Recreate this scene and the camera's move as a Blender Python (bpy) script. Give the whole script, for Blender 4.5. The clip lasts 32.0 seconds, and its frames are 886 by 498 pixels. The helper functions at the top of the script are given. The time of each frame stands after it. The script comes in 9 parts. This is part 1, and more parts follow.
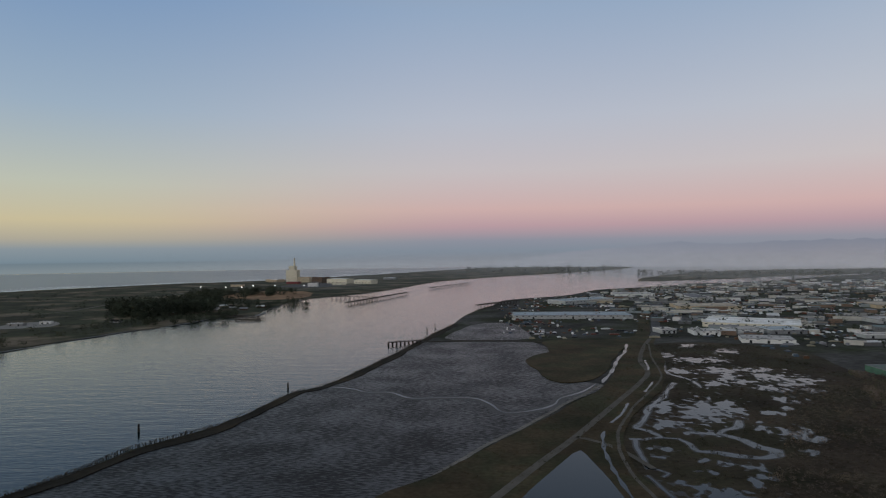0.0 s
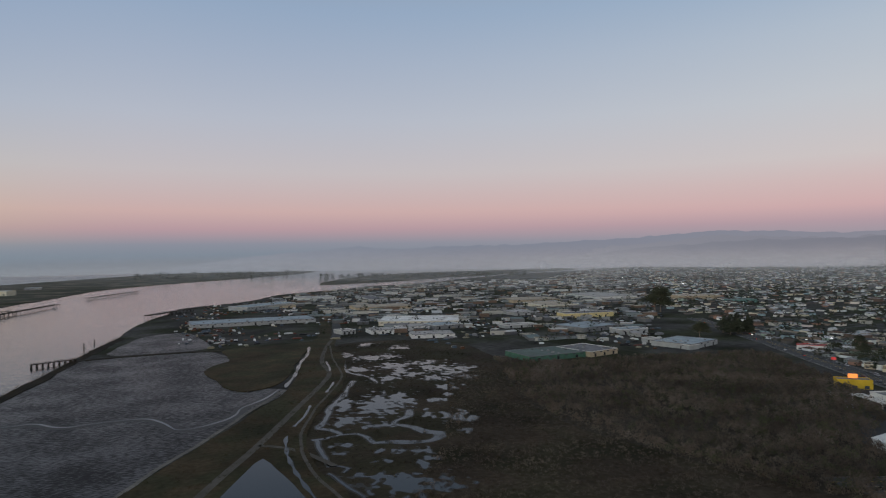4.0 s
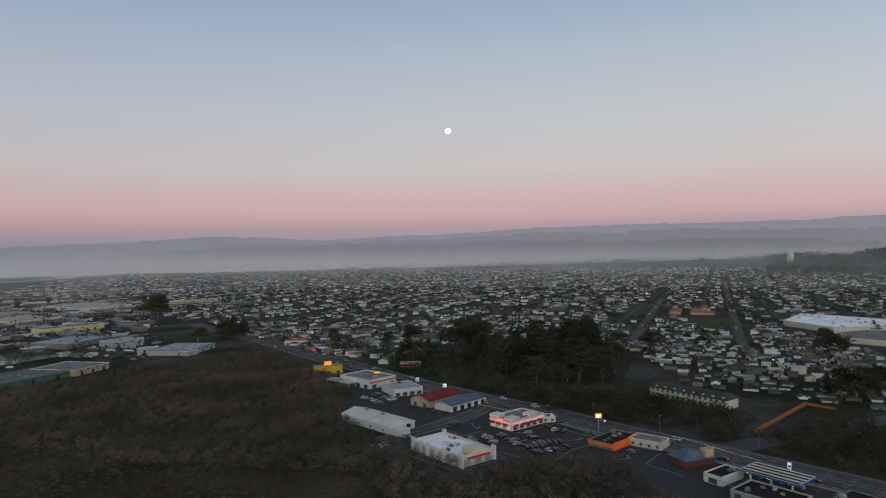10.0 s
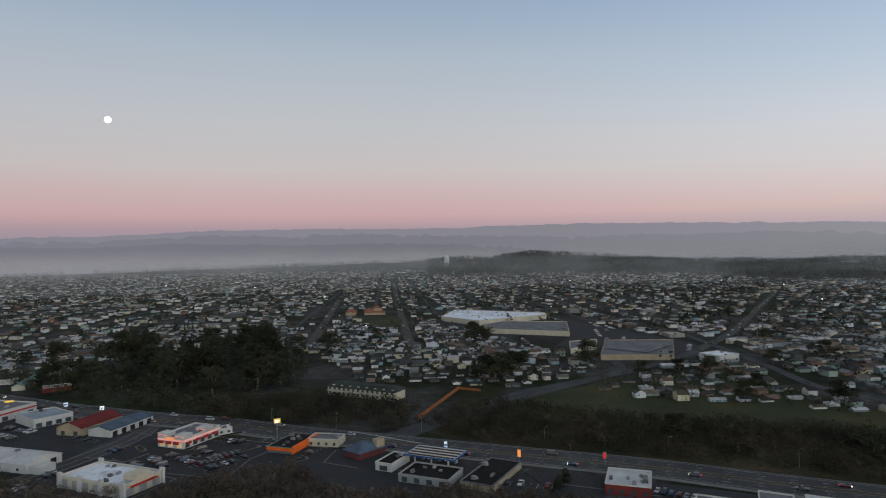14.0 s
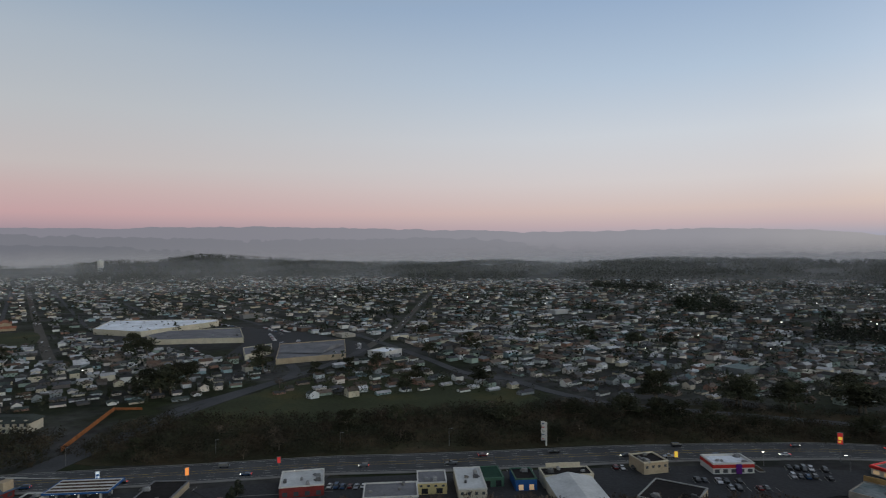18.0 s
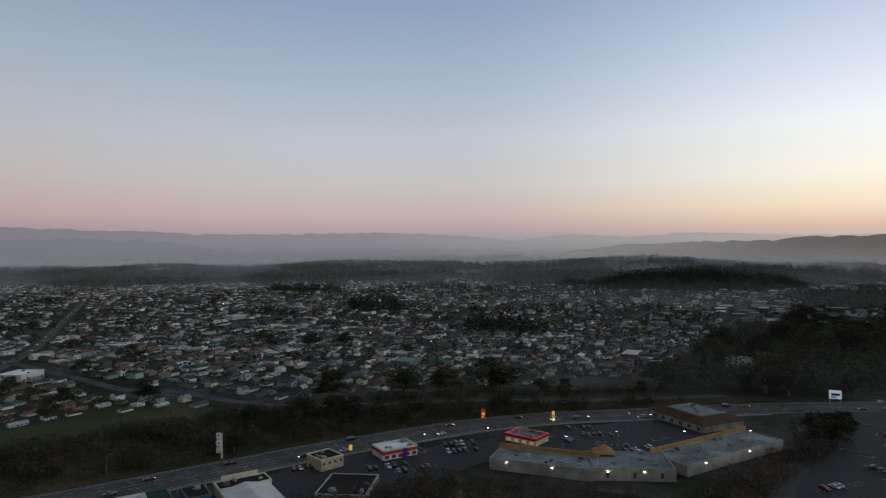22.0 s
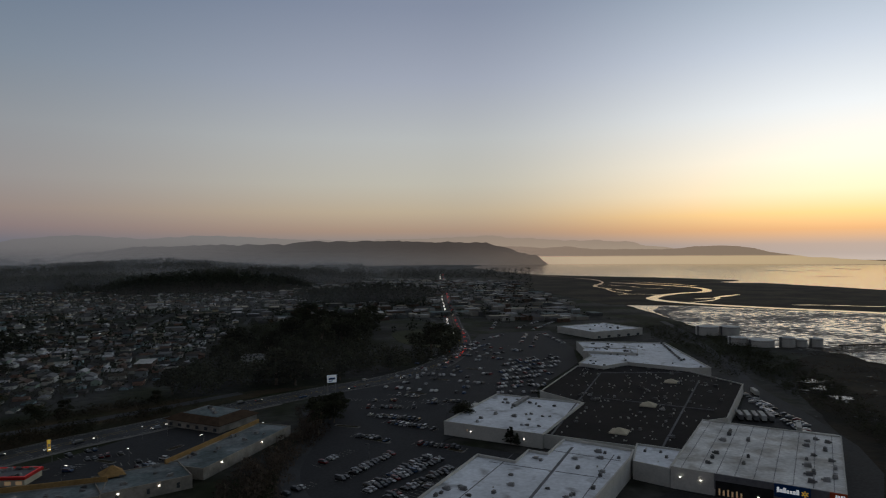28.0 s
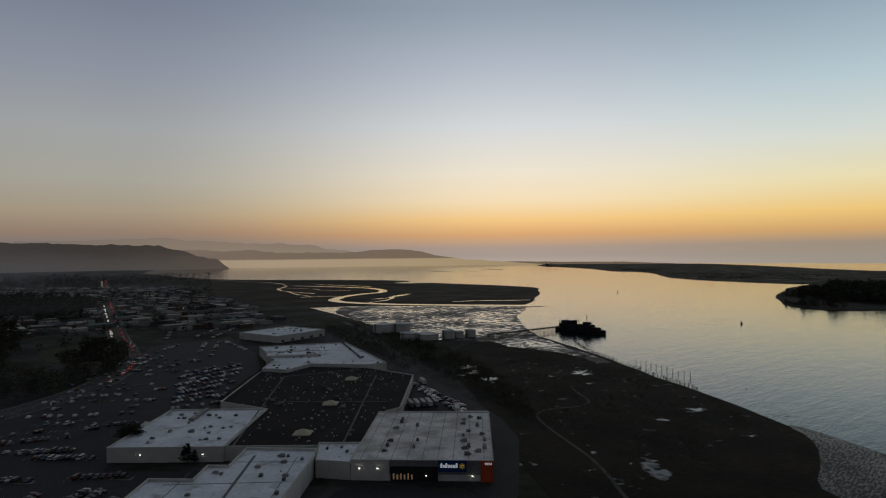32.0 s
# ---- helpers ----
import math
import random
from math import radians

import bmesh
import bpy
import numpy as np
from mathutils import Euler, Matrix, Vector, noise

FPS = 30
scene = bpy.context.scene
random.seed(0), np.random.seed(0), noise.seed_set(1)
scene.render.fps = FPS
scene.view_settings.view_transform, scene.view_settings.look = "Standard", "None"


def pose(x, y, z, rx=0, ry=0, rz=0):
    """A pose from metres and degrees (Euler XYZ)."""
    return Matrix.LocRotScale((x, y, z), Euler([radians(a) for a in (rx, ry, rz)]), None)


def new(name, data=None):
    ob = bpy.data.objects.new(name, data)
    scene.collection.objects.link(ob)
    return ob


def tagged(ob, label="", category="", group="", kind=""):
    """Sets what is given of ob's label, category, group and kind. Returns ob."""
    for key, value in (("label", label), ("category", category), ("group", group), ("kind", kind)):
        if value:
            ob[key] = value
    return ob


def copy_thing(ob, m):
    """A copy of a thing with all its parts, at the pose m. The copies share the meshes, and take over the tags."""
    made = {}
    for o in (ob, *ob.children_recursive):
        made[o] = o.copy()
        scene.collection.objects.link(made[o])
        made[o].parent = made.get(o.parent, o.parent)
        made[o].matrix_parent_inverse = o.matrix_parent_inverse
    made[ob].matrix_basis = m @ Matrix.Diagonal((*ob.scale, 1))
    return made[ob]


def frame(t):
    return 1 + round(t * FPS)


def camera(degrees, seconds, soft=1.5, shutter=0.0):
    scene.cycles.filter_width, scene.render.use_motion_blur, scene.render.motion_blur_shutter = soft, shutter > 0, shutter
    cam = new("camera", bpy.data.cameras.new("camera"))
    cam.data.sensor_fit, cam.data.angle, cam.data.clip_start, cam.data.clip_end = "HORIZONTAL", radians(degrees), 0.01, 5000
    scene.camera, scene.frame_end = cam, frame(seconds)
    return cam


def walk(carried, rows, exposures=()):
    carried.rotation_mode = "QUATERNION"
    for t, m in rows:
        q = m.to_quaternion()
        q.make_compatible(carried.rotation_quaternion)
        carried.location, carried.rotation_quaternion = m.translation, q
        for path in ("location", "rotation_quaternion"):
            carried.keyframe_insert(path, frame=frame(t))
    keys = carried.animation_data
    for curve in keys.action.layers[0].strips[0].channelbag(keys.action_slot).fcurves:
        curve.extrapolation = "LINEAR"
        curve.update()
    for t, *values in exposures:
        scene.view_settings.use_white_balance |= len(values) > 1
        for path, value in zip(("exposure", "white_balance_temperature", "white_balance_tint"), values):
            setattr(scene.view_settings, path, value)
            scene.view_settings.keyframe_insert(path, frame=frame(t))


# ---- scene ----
# ---------------------------------------------------------------- camera: a drone that hovers and turns to its right
EXPOSURES = [(0, -0.06), (6, -0.10), (13, -0.18), (20, -0.36), (25, -0.86), (28, -1.45), (30, -1.70), (32, -1.88)]
cam = camera(69.81, 32.0, soft=1.1, shutter=0.3)
EYE = (0.0, 0.0, 100.0)
PATH = [
    (0.0, 0.00, 0.49, 0.58),
    (0.5, -3.27, 0.52, 0.59),
    (1.0, -6.59, 0.53, 0.61),
    (1.5, -10.04, 0.55, 0.63),
    (2.0, -13.53, 0.57, 0.66),
    (2.5, -17.04, 0.58, 0.70),
    (3.0, -20.69, 0.59, 0.73),
    (3.5, -24.40, 0.59, 0.74),
    (5.5, -38.65, 0.58, 0.82),
    (6.0, -42.26, 0.58, 0.84),
    (6.5, -45.86, 0.58, 0.85),
    (7.0, -49.50, 0.56, 0.87),
    (7.5, -53.11, 0.56, 0.91),
    (8.0, -56.73, 0.54, 0.93),
    (8.5, -60.31, 0.52, 0.92),
    (9.0, -63.92, 0.50, 0.89),
    (9.5, -67.49, 0.47, 0.88),
    (10.0, -71.11, 0.45, 0.88),
    (10.5, -74.69, 0.44, 0.87),
    (11.0, -78.21, 0.42, 0.85),
    (11.5, -81.72, 0.42, 0.83),
    (12.0, -85.25, 0.42, 0.82),
    (12.5, -88.78, 0.41, 0.84),
    (13.0, -92.33, 0.40, 0.86),
    (13.5, -95.86, 0.39, 0.87),
    (14.0, -99.45, 0.39, 0.88),
    (14.5, -103.05, 0.37, 0.88),
    (16.5, -117.34, 0.36, 0.81),
    (17.0, -120.93, 0.34, 0.78),
    (17.5, -124.53, 0.34, 0.75),
    (18.0, -128.12, 0.35, 0.69),
    (18.5, -131.71, 0.34, 0.64),
    (19.0, -135.28, 0.35, 0.65),
    (19.5, -138.81, 0.34, 0.67),
    (20.0, -142.35, 0.33, 0.68),
    (20.5, -145.89, 0.32, 0.69),
    (21.0, -149.46, 0.31, 0.69),
    (21.5, -152.99, 0.30, 0.70),
    (22.0, -156.51, 0.30, 0.68),
    (22.5, -160.04, 0.29, 0.65),
    (23.0, -163.51, 0.29, 0.63),
    (23.5, -166.93, 0.28, 0.62),
    (24.0, -170.32, 0.27, 0.61),
    (24.5, -173.72, 0.24, 0.61),
    (25.0, -177.14, 0.20, 0.62),
    (25.5, -180.74, 0.17, 0.62),
    (27.5, -194.69, 0.13, 0.47),
    (28.0, -198.10, 0.16, 0.46),
    (28.5, -201.54, 0.18, 0.48),
    (29.0, -204.96, 0.21, 0.49),
    (29.5, -208.41, 0.22, 0.51),
    (30.0, -211.87, 0.23, 0.51),
    (30.5, -215.35, 0.24, 0.51),
    (31.0, -218.91, 0.23, 0.51),
    (31.5, -222.51, 0.24, 0.51),
    (32.0, -226.08, 0.24, 0.51),
]
walk(cam, [(t, pose(*EYE, 90 + pitch, roll, yaw)) for t, yaw, pitch, roll in PATH], EXPOSURES)
def lin(c):
    """An sRGB colour of 0 to 255 as linear values with alpha."""
    out = []
    for v in c:
        v /= 255
        out.append(v / 12.92 if v <= 0.04045 else ((v + 0.055) / 1.055) ** 2.4)
    return (*out, 1.0)


# ---------------------------------------------------------------- world: dusk sky after sunset, graded by azimuth and height
HIGH = [(40, (126, 131, 137)), (90, (112, 116, 121))]
GLOW = {-34: -0.05, 5: -0.1, 91: 0.02, 155: 0.24, 198: 1.03, 233: 2.05, 261: 2.15}     # stops by which the sky brightens towards the afterglow
# height angle in degrees and colour, column by column
SKY_NORTHWEST = [(-3, (118, 128, 134)), (-1, (130, 142, 150)), (-0.42, (114, 130, 142)), (-0.3, (122, 140, 154)), (0.7, (140, 152, 162)), (1.5, (178, 172, 158)), (3, (206, 194, 162)), (6, (194, 198, 186)), (12, (160, 180, 202)), (21, (126, 156, 196))]
SKY_NORTH = [(-3, (136, 140, 150)), (-1, (144, 149, 160)), (-0.3, (134, 141, 154)), (0.3, (134, 145, 161)), (1.2, (146, 150, 166)), (2.5, (192, 162, 172)), (4, (214, 182, 182)), (7.4, (206, 198, 204)), (12, (190, 196, 213)), (17, (171, 185, 210)), (21, (156, 177, 207))]
SKY_EAST = [(-3, (140, 140, 148)), (-1, (164, 160, 168)), (0.5, (150, 150, 164)), (2.3, (180, 158, 170)), (3.5, (211, 175, 180)), (5.5, (213, 189, 191)), (7.4, (211, 202, 204)), (12, (200, 204, 212)), (17, (184, 196, 212)), (21, (163, 183, 208))]
SKY_SOUTHEAST = [(-3, (126, 130, 142)), (-1, (145, 152, 171)), (1, (158, 160, 178)), (2.2, (195, 175, 181)), (3.5, (212, 192, 189)), (6, (214, 208, 211)), (10, (206, 212, 223)), (15, (180, 198, 221)), (21, (153, 176, 208))]
SKY_SOUTH = [(-3, (109, 110, 114)), (-1, (134, 136, 140)), (0.8, (162, 153, 147)), (1.8, (192, 164, 140)), (3.5, (214, 196, 165)), (6, (216, 212, 194)), (10, (208, 212, 208)), (15, (182, 190, 203)), (21, (152, 163, 182))]
SKY_SOUTHWEST = [(-3, (140, 128, 119)), (-1, (170, 156, 143)), (-0.4, (158, 144, 132)), (0.3, (162, 144, 129)), (1.5, (206, 158, 107)), (2.8, (232, 190, 124)), (4.5, (233, 211, 170)), (7, (226, 216, 193)), (11, (203, 206, 203)), (16, (170, 178, 185)), (21, (138, 150, 160))]
SKY_WEST = [(-3, (124, 116, 106)), (-1, (142, 134, 122)), (0.5, (144, 130, 112)), (1.5, (190, 150, 98)), (3, (218, 182, 110)), (5.5, (214, 203, 160)), (9, (194, 200, 190)), (13, (168, 185, 188)), (21, (120, 138, 152))]
SKY = [(-34, SKY_NORTHWEST), (5, SKY_NORTH), (91, SKY_EAST), (155, SKY_SOUTHEAST), (198, SKY_SOUTH), (233, SKY_SOUTHWEST), (261, SKY_WEST)]
world = bpy.data.worlds.new("dusk_sky")
scene.world = world
world.use_nodes = True
wn, wl = world.node_tree.nodes, world.node_tree.links
wn.clear()


def wmath(op, a, b=None, clamp=False):
    n = wn.new("ShaderNodeMath")
    n.operation, n.use_clamp = op, clamp
    for i, v in enumerate((a, b)):
        if v is None:
            continue
        if isinstance(v, (int, float)):
            n.inputs[i].default_value = v
        else:
            wl.new(v, n.inputs[i])
    return n.outputs[0]


wtc = wn.new("ShaderNodeTexCoord")
wsep = wn.new("ShaderNodeSeparateXYZ")
wl.new(wtc.outputs["Generated"], wsep.inputs[0])
azim = wmath("ARCTAN2", wsep.outputs[0], wsep.outputs[1])
azim = wmath("MULTIPLY", azim, 180 / math.pi)
azim = wmath("FLOORED_MODULO", wmath("ADD", azim, 34), 360)       # degrees from the first column
height = wmath("DIVIDE", wmath("ADD", wsep.outputs[2], 0.06), 1.06, True)
height = wmath("POWER", height, 0.5)
cols, ats = [], []
for a, stops in SKY:
    ramp = wn.new("ShaderNodeValToRGB")
    cr = ramp.color_ramp
    rows = sorted(stops + HIGH)
    for k, (e, c) in enumerate(rows):
        pos = math.sqrt((math.sin(radians(e)) + 0.06) / 1.06)
        el = cr.elements[k] if k < 2 else cr.elements.new(pos)
        el.position, el.color = pos, lin((c[0], c[1], c[2] * (0.985 if a < 170 else 1.02)))
    wl.new(height, ramp.inputs[0])
    gain = wn.new("ShaderNodeVectorMath")
    gain.operation = "SCALE"
    gain.inputs["Scale"].default_value = 2 ** GLOW[a]
    wl.new(ramp.outputs[0], gain.inputs[0])
    cols.append(gain.outputs[0])
    ats.append(a + 34)
cols.append(cols[0])
ats.append(360)
cur = cols[0]
for k in range(1, len(cols)):
    mr = wn.new("ShaderNodeMapRange")
    mr.interpolation_type = "SMOOTHSTEP"
    mr.inputs[1].default_value, mr.inputs[2].default_value = ats[k - 1], ats[k]
    wl.new(azim, mr.inputs[0])
    mx = wn.new("ShaderNodeMix")
    mx.data_type = "RGBA"
    wl.new(mr.outputs[0], mx.inputs[0])
    wl.new(cur, mx.inputs[6])
    wl.new(cols[k], mx.inputs[7])
    cur = mx.outputs[2]
wbg = wn.new("ShaderNodeBackground")
wbg.inputs[1].default_value = 1.0
wl.new(cur, wbg.inputs[0])
wout = wn.new("ShaderNodeOutputWorld")
wl.new(wbg.outputs[0], wout.inputs[0])

# ---------------------------------------------------------------- materials


def mat(name, col, rough=0.85, var=0.25, s1=0.05, s2=1.0, bump=0.0, metal=0.0, rand=0.0, spec=0.06, alt=None, alt_scale=0.02, alt_at=0.5, palette=None, island=False):
    """Principled material with noise at two scales (s1, s2 per metre); rand: change from object to object;
    palette: colours picked object by object, or island by island."""
    m = bpy.data.materials.new(name)
    m.use_nodes = True
    nt = m.node_tree
    nd, lk = nt.nodes, nt.links
    b = nd["Principled BSDF"]
    b.inputs["Roughness"].default_value = rough
    b.inputs["Metallic"].default_value = metal
    b.inputs["Specular IOR Level"].default_value = spec
    geo = nd.new("ShaderNodeNewGeometry")

    def noise_at(s, detail=3):
        n = nd.new("ShaderNodeTexNoise")
        n.inputs["Scale"].default_value, n.inputs["Detail"].default_value = s, detail
        lk.new(geo.outputs["Position"], n.inputs["Vector"])
        return n.outputs[0]

    def rng(src, lo, hi, a=0.3, z=0.7):
        r = nd.new("ShaderNodeMapRange")
        for i, v in zip((1, 2, 3, 4), (a, z, lo, hi)):
            r.inputs[i].default_value = v
        lk.new(src, r.inputs[0])
        return r.outputs[0]

    def mul(x, y):
        n = nd.new("ShaderNodeMath")
        n.operation = "MULTIPLY"
        lk.new(x, n.inputs[0])
        lk.new(y, n.inputs[1])
        return n.outputs[0]

    n1, n2 = noise_at(s1), noise_at(s2, 4)
    f = mul(rng(n1, 1 - var, 1 + var), rng(n2, 1 - var * 0.7, 1 + var * 0.7))
    if rand:
        if island:
            src = geo.outputs["Random Per Island"]
        else:
            src = nd.new("ShaderNodeObjectInfo").outputs["Random"]
        f = mul(f, rng(src, 1 - rand, 1 + rand, 0, 1))
    base = nd.new("ShaderNodeRGB").outputs[0]
    base.default_value = (*col, 1)
    if palette:
        ramp = nd.new("ShaderNodeValToRGB")
        cr = ramp.color_ramp
        cr.interpolation = "CONSTANT"
        for k, c in enumerate(palette):
            el = cr.elements[k] if k < 2 else cr.elements.new(k / len(palette))
            el.position, el.color = k / len(palette), (*c, 1)
        lk.new(geo.outputs["Random Per Island"] if island else nd.new("ShaderNodeObjectInfo").outputs["Random"], ramp.inputs[0])
        base = ramp.outputs[0]
    if alt:
        mx = nd.new("ShaderNodeMix")
        mx.data_type = "RGBA"
        lk.new(rng(noise_at(alt_scale, 5), 0, 1, alt_at - 0.08, alt_at + 0.08), mx.inputs[0])
        lk.new(base, mx.inputs[6])
        mx.inputs[7].default_value = (*alt, 1)
        base = mx.outputs[2]
    sc = nd.new("ShaderNodeVectorMath")
    sc.operation = "SCALE"
    lk.new(base, sc.inputs[0])
    lk.new(f, sc.inputs["Scale"])
    lk.new(sc.outputs[0], b.inputs["Base Color"])
    if bump:
        bp = nd.new("ShaderNodeBump")
        bp.inputs["Strength"].default_value, bp.inputs["Distance"].default_value = 0.6, bump
        lk.new(n2, bp.inputs["Height"])
        lk.new(bp.outputs[0], b.inputs["Normal"])
    return m


def glow(name, col, strength):
    m = bpy.data.materials.new(name)
    m.use_nodes = True
    b = m.node_tree.nodes["Principled BSDF"]
    b.inputs["Base Color"].default_value = (*col, 1)
    b.inputs["Emission Color"].default_value = (*col, 1)
    b.inputs["Emission Strength"].default_value = strength
    return m


def water_mat(name, col, rough, wave, dist, stretch=(1, 1, 1), turn=0.0, ior=1.33):
    m = bpy.data.materials.new(name)
    m.use_nodes = True
    nd, lk = m.node_tree.nodes, m.node_tree.links
    b = nd["Principled BSDF"]
    b.inputs["Base Color"].default_value = (*col, 1)
    b.inputs["Roughness"].default_value = rough
    b.inputs["IOR"].default_value = ior
    geo = nd.new("ShaderNodeNewGeometry")
    mp = nd.new("ShaderNodeMapping")
    mp.inputs["Scale"].default_value, mp.inputs["Rotation"].default_value = stretch, (0, 0, radians(turn))
    lk.new(geo.outputs["Position"], mp.inputs["Vector"])
    hs = []
    for s, k in ((wave, 1.0), (wave * 0.42, 1.1), (wave * 0.17, 2.0)):
        n = nd.new("ShaderNodeTexNoise")
        n.inputs["Scale"].default_value, n.inputs["Detail"].default_value = s, 4
        lk.new(mp.outputs[0], n.inputs["Vector"])
        q = nd.new("ShaderNodeMath")
        q.operation = "MULTIPLY"
        q.inputs[1].default_value = k
        lk.new(n.outputs[0], q.inputs[0])
        hs.append(q.outputs[0])
    total = hs[0]
    for h in hs[1:]:
        ad = nd.new("ShaderNodeMath")
        lk.new(total, ad.inputs[0])
        lk.new(h, ad.inputs[1])
        total = ad.outputs[0]
    bp = nd.new("ShaderNodeBump")
    bp.inputs["Strength"].default_value, bp.inputs["Distance"].default_value = 1.0, dist
    lk.new(total, bp.inputs["Height"])
    lk.new(bp.outputs[0], b.inputs["Normal"])
    return m


def mud_mat(name):
    """Rippled tidal mud: dull ridges and thin films of water between them."""
    m = bpy.data.materials.new(name)
    m.use_nodes = True
    nd, lk = m.node_tree.nodes, m.node_tree.links
    b = nd["Principled BSDF"]
    geo = nd.new("ShaderNodeNewGeometry")
    mp = nd.new("ShaderNodeMapping")
    mp.inputs["Scale"].default_value, mp.inputs["Rotation"].default_value = (0.2, 0.9, 1), (0, 0, radians(-14))
    lk.new(geo.outputs["Position"], mp.inputs["Vector"])
    out = []
    for s, det, src in ((1.3, 9, mp.outputs[0]), (0.025, 5, geo.outputs["Position"]), (1.6, 3, mp.outputs[0])):
        n = nd.new("ShaderNodeTexNoise")
        n.inputs["Scale"].default_value, n.inputs["Detail"].default_value = s, det
        lk.new(src, n.inputs["Vector"])
        out.append(n.outputs[0])
    ad = nd.new("ShaderNodeMath")
    ad.operation = "MULTIPLY_ADD"
    ad.inputs[1].default_value = 0.4
    lk.new(out[1], ad.inputs[0])
    lk.new(out[0], ad.inputs[2])
    for sock, lo, hi in (("Roughness", 0.52, 0.30), ("Specular IOR Level", 0.04, 0.17)):
        r = nd.new("ShaderNodeMapRange")
        for i, v in zip((1, 2, 3, 4), (0.64, 0.80, lo, hi)):
            r.inputs[i].default_value = v
        lk.new(ad.outputs[0], r.inputs[0])
        lk.new(r.outputs[0], b.inputs[sock])
    mx = nd.new("ShaderNodeMix")
    mx.data_type = "RGBA"
    mx.inputs[6].default_value, mx.inputs[7].default_value = (0.008, 0.008, 0.009, 1), (0.022, 0.021, 0.020, 1)
    lk.new(out[2], mx.inputs[0])
    lk.new(mx.outputs[2], b.inputs["Base Color"])
    bp = nd.new("ShaderNodeBump")
    bp.inputs["Strength"].default_value, bp.inputs["Distance"].default_value = 0.7, 0.05
    lk.new(out[0], bp.inputs["Height"])
    lk.new(bp.outputs[0], b.inputs["Normal"])
    return m



def flat_mat(name):
    """Tidal flat: broken films of shining water between low dull mud ridges."""
    m = bpy.data.materials.new(name)
    m.use_nodes = True
    nd, lk = m.node_tree.nodes, m.node_tree.links
    b = nd["Principled BSDF"]
    geo = nd.new("ShaderNodeNewGeometry")
    out = []
    for s, det in ((0.11, 9), (0.012, 4), (0.5, 4)):
        n = nd.new("ShaderNodeTexNoise")
        n.inputs["Scale"].default_value, n.inputs["Detail"].default_value, n.inputs["Roughness"].default_value = s, det, 0.62
        lk.new(geo.outputs["Position"], n.inputs["Vector"])
        out.append(n.outputs[0])
    ad = nd.new("ShaderNodeMath")
    ad.operation = "MULTIPLY_ADD"
    ad.inputs[1].default_value = 0.8
    lk.new(out[1], ad.inputs[0])
    lk.new(out[0], ad.inputs[2])
    for sock, lo, hi in (("Roughness", 0.6, 0.1), ("Specular IOR Level", 0.06, 0.5)):
        r = nd.new("ShaderNodeMapRange")
        for i, v in zip((1, 2, 3, 4), (0.84, 1.0, lo, hi)):
            r.inputs[i].default_value = v
        lk.new(ad.outputs[0], r.inputs[0])
        lk.new(r.outputs[0], b.inputs[sock])
    mx = nd.new("ShaderNodeMix")
    mx.data_type = "RGBA"
    mx.inputs[6].default_value, mx.inputs[7].default_value = (0.022, 0.020, 0.018, 1), (0.055, 0.050, 0.042, 1)
    lk.new(out[2], mx.inputs[0])
    lk.new(mx.outputs[2], b.inputs["Base Color"])
    bp = nd.new("ShaderNodeBump")
    bp.inputs["Strength"].default_value, bp.inputs["Distance"].default_value = 0.4, 0.1
    lk.new(out[2], bp.inputs["Height"])
    lk.new(bp.outputs[0], b.inputs["Normal"])
    return m


M = {}
M["bay"] = water_mat("bay_water", (0.003, 0.011, 0.012), 0.07, 0.36, 0.12, (0.45, 1.7, 1), 20, 1.28)
M["ocean"] = water_mat("ocean_water", (0.06, 0.085, 0.10), 0.30, 0.05, 0.45, (0.5, 1.6, 1), 40)
M["surf"] = mat("white_surf", (0.8, 0.82, 0.84), var=0.3, s1=0.02, s2=0.2)
M["pool"] = water_mat("still_water", (0.02, 0.022, 0.022), 0.06, 0.5, 0.005, ior=1.22)
M["land"] = mat("dark_town_ground", (0.046, 0.045, 0.043), var=0.5, s1=0.015, s2=0.14, alt=(0.020, 0.024, 0.011), alt_scale=0.012)
M["marsh"] = mat("brown_marsh_grass", (0.039, 0.030, 0.021), var=0.45, s1=0.02, s2=0.35, bump=0.5, alt=(0.030, 0.027, 0.016), alt_scale=0.022)
M["shoremarsh"] = mat("dark_shore_grass", (0.016, 0.014, 0.010), var=0.4, s1=0.02, s2=0.3, bump=0.4, alt=(0.024, 0.019, 0.012), alt_scale=0.03)
M["scrubfloor"] = mat("dead_brown_undergrowth", (0.037, 0.032, 0.024), var=0.35, s1=0.02, s2=0.3, bump=0.6)
M["grass"] = mat("winter_grass", (0.034, 0.033, 0.018), var=0.35, s1=0.02, s2=0.4, bump=0.3, alt=(0.052, 0.039, 0.023), alt_scale=0.035)
M["field"] = mat("green_field", (0.042, 0.048, 0.024), var=0.25, s1=0.02, s2=0.4, alt=(0.052, 0.048, 0.020), alt_scale=0.02, alt_at=0.6)
M["mud"] = mud_mat("wet_tidal_mud")
M["mudedge"] = mat("pale_mud_shore", (0.12, 0.112, 0.10), rough=0.6, var=0.3, s1=0.05, s2=0.5)
M["sand"] = mat("dune_sand_and_grass", (0.105, 0.085, 0.060), var=0.4, s1=0.008, s2=0.05, alt=(0.028, 0.031, 0.017), alt_scale=0.011, alt_at=0.43)
M["path"] = mat("gravel_path", (0.085, 0.078, 0.068), var=0.2, s1=0.1, s2=1.5)
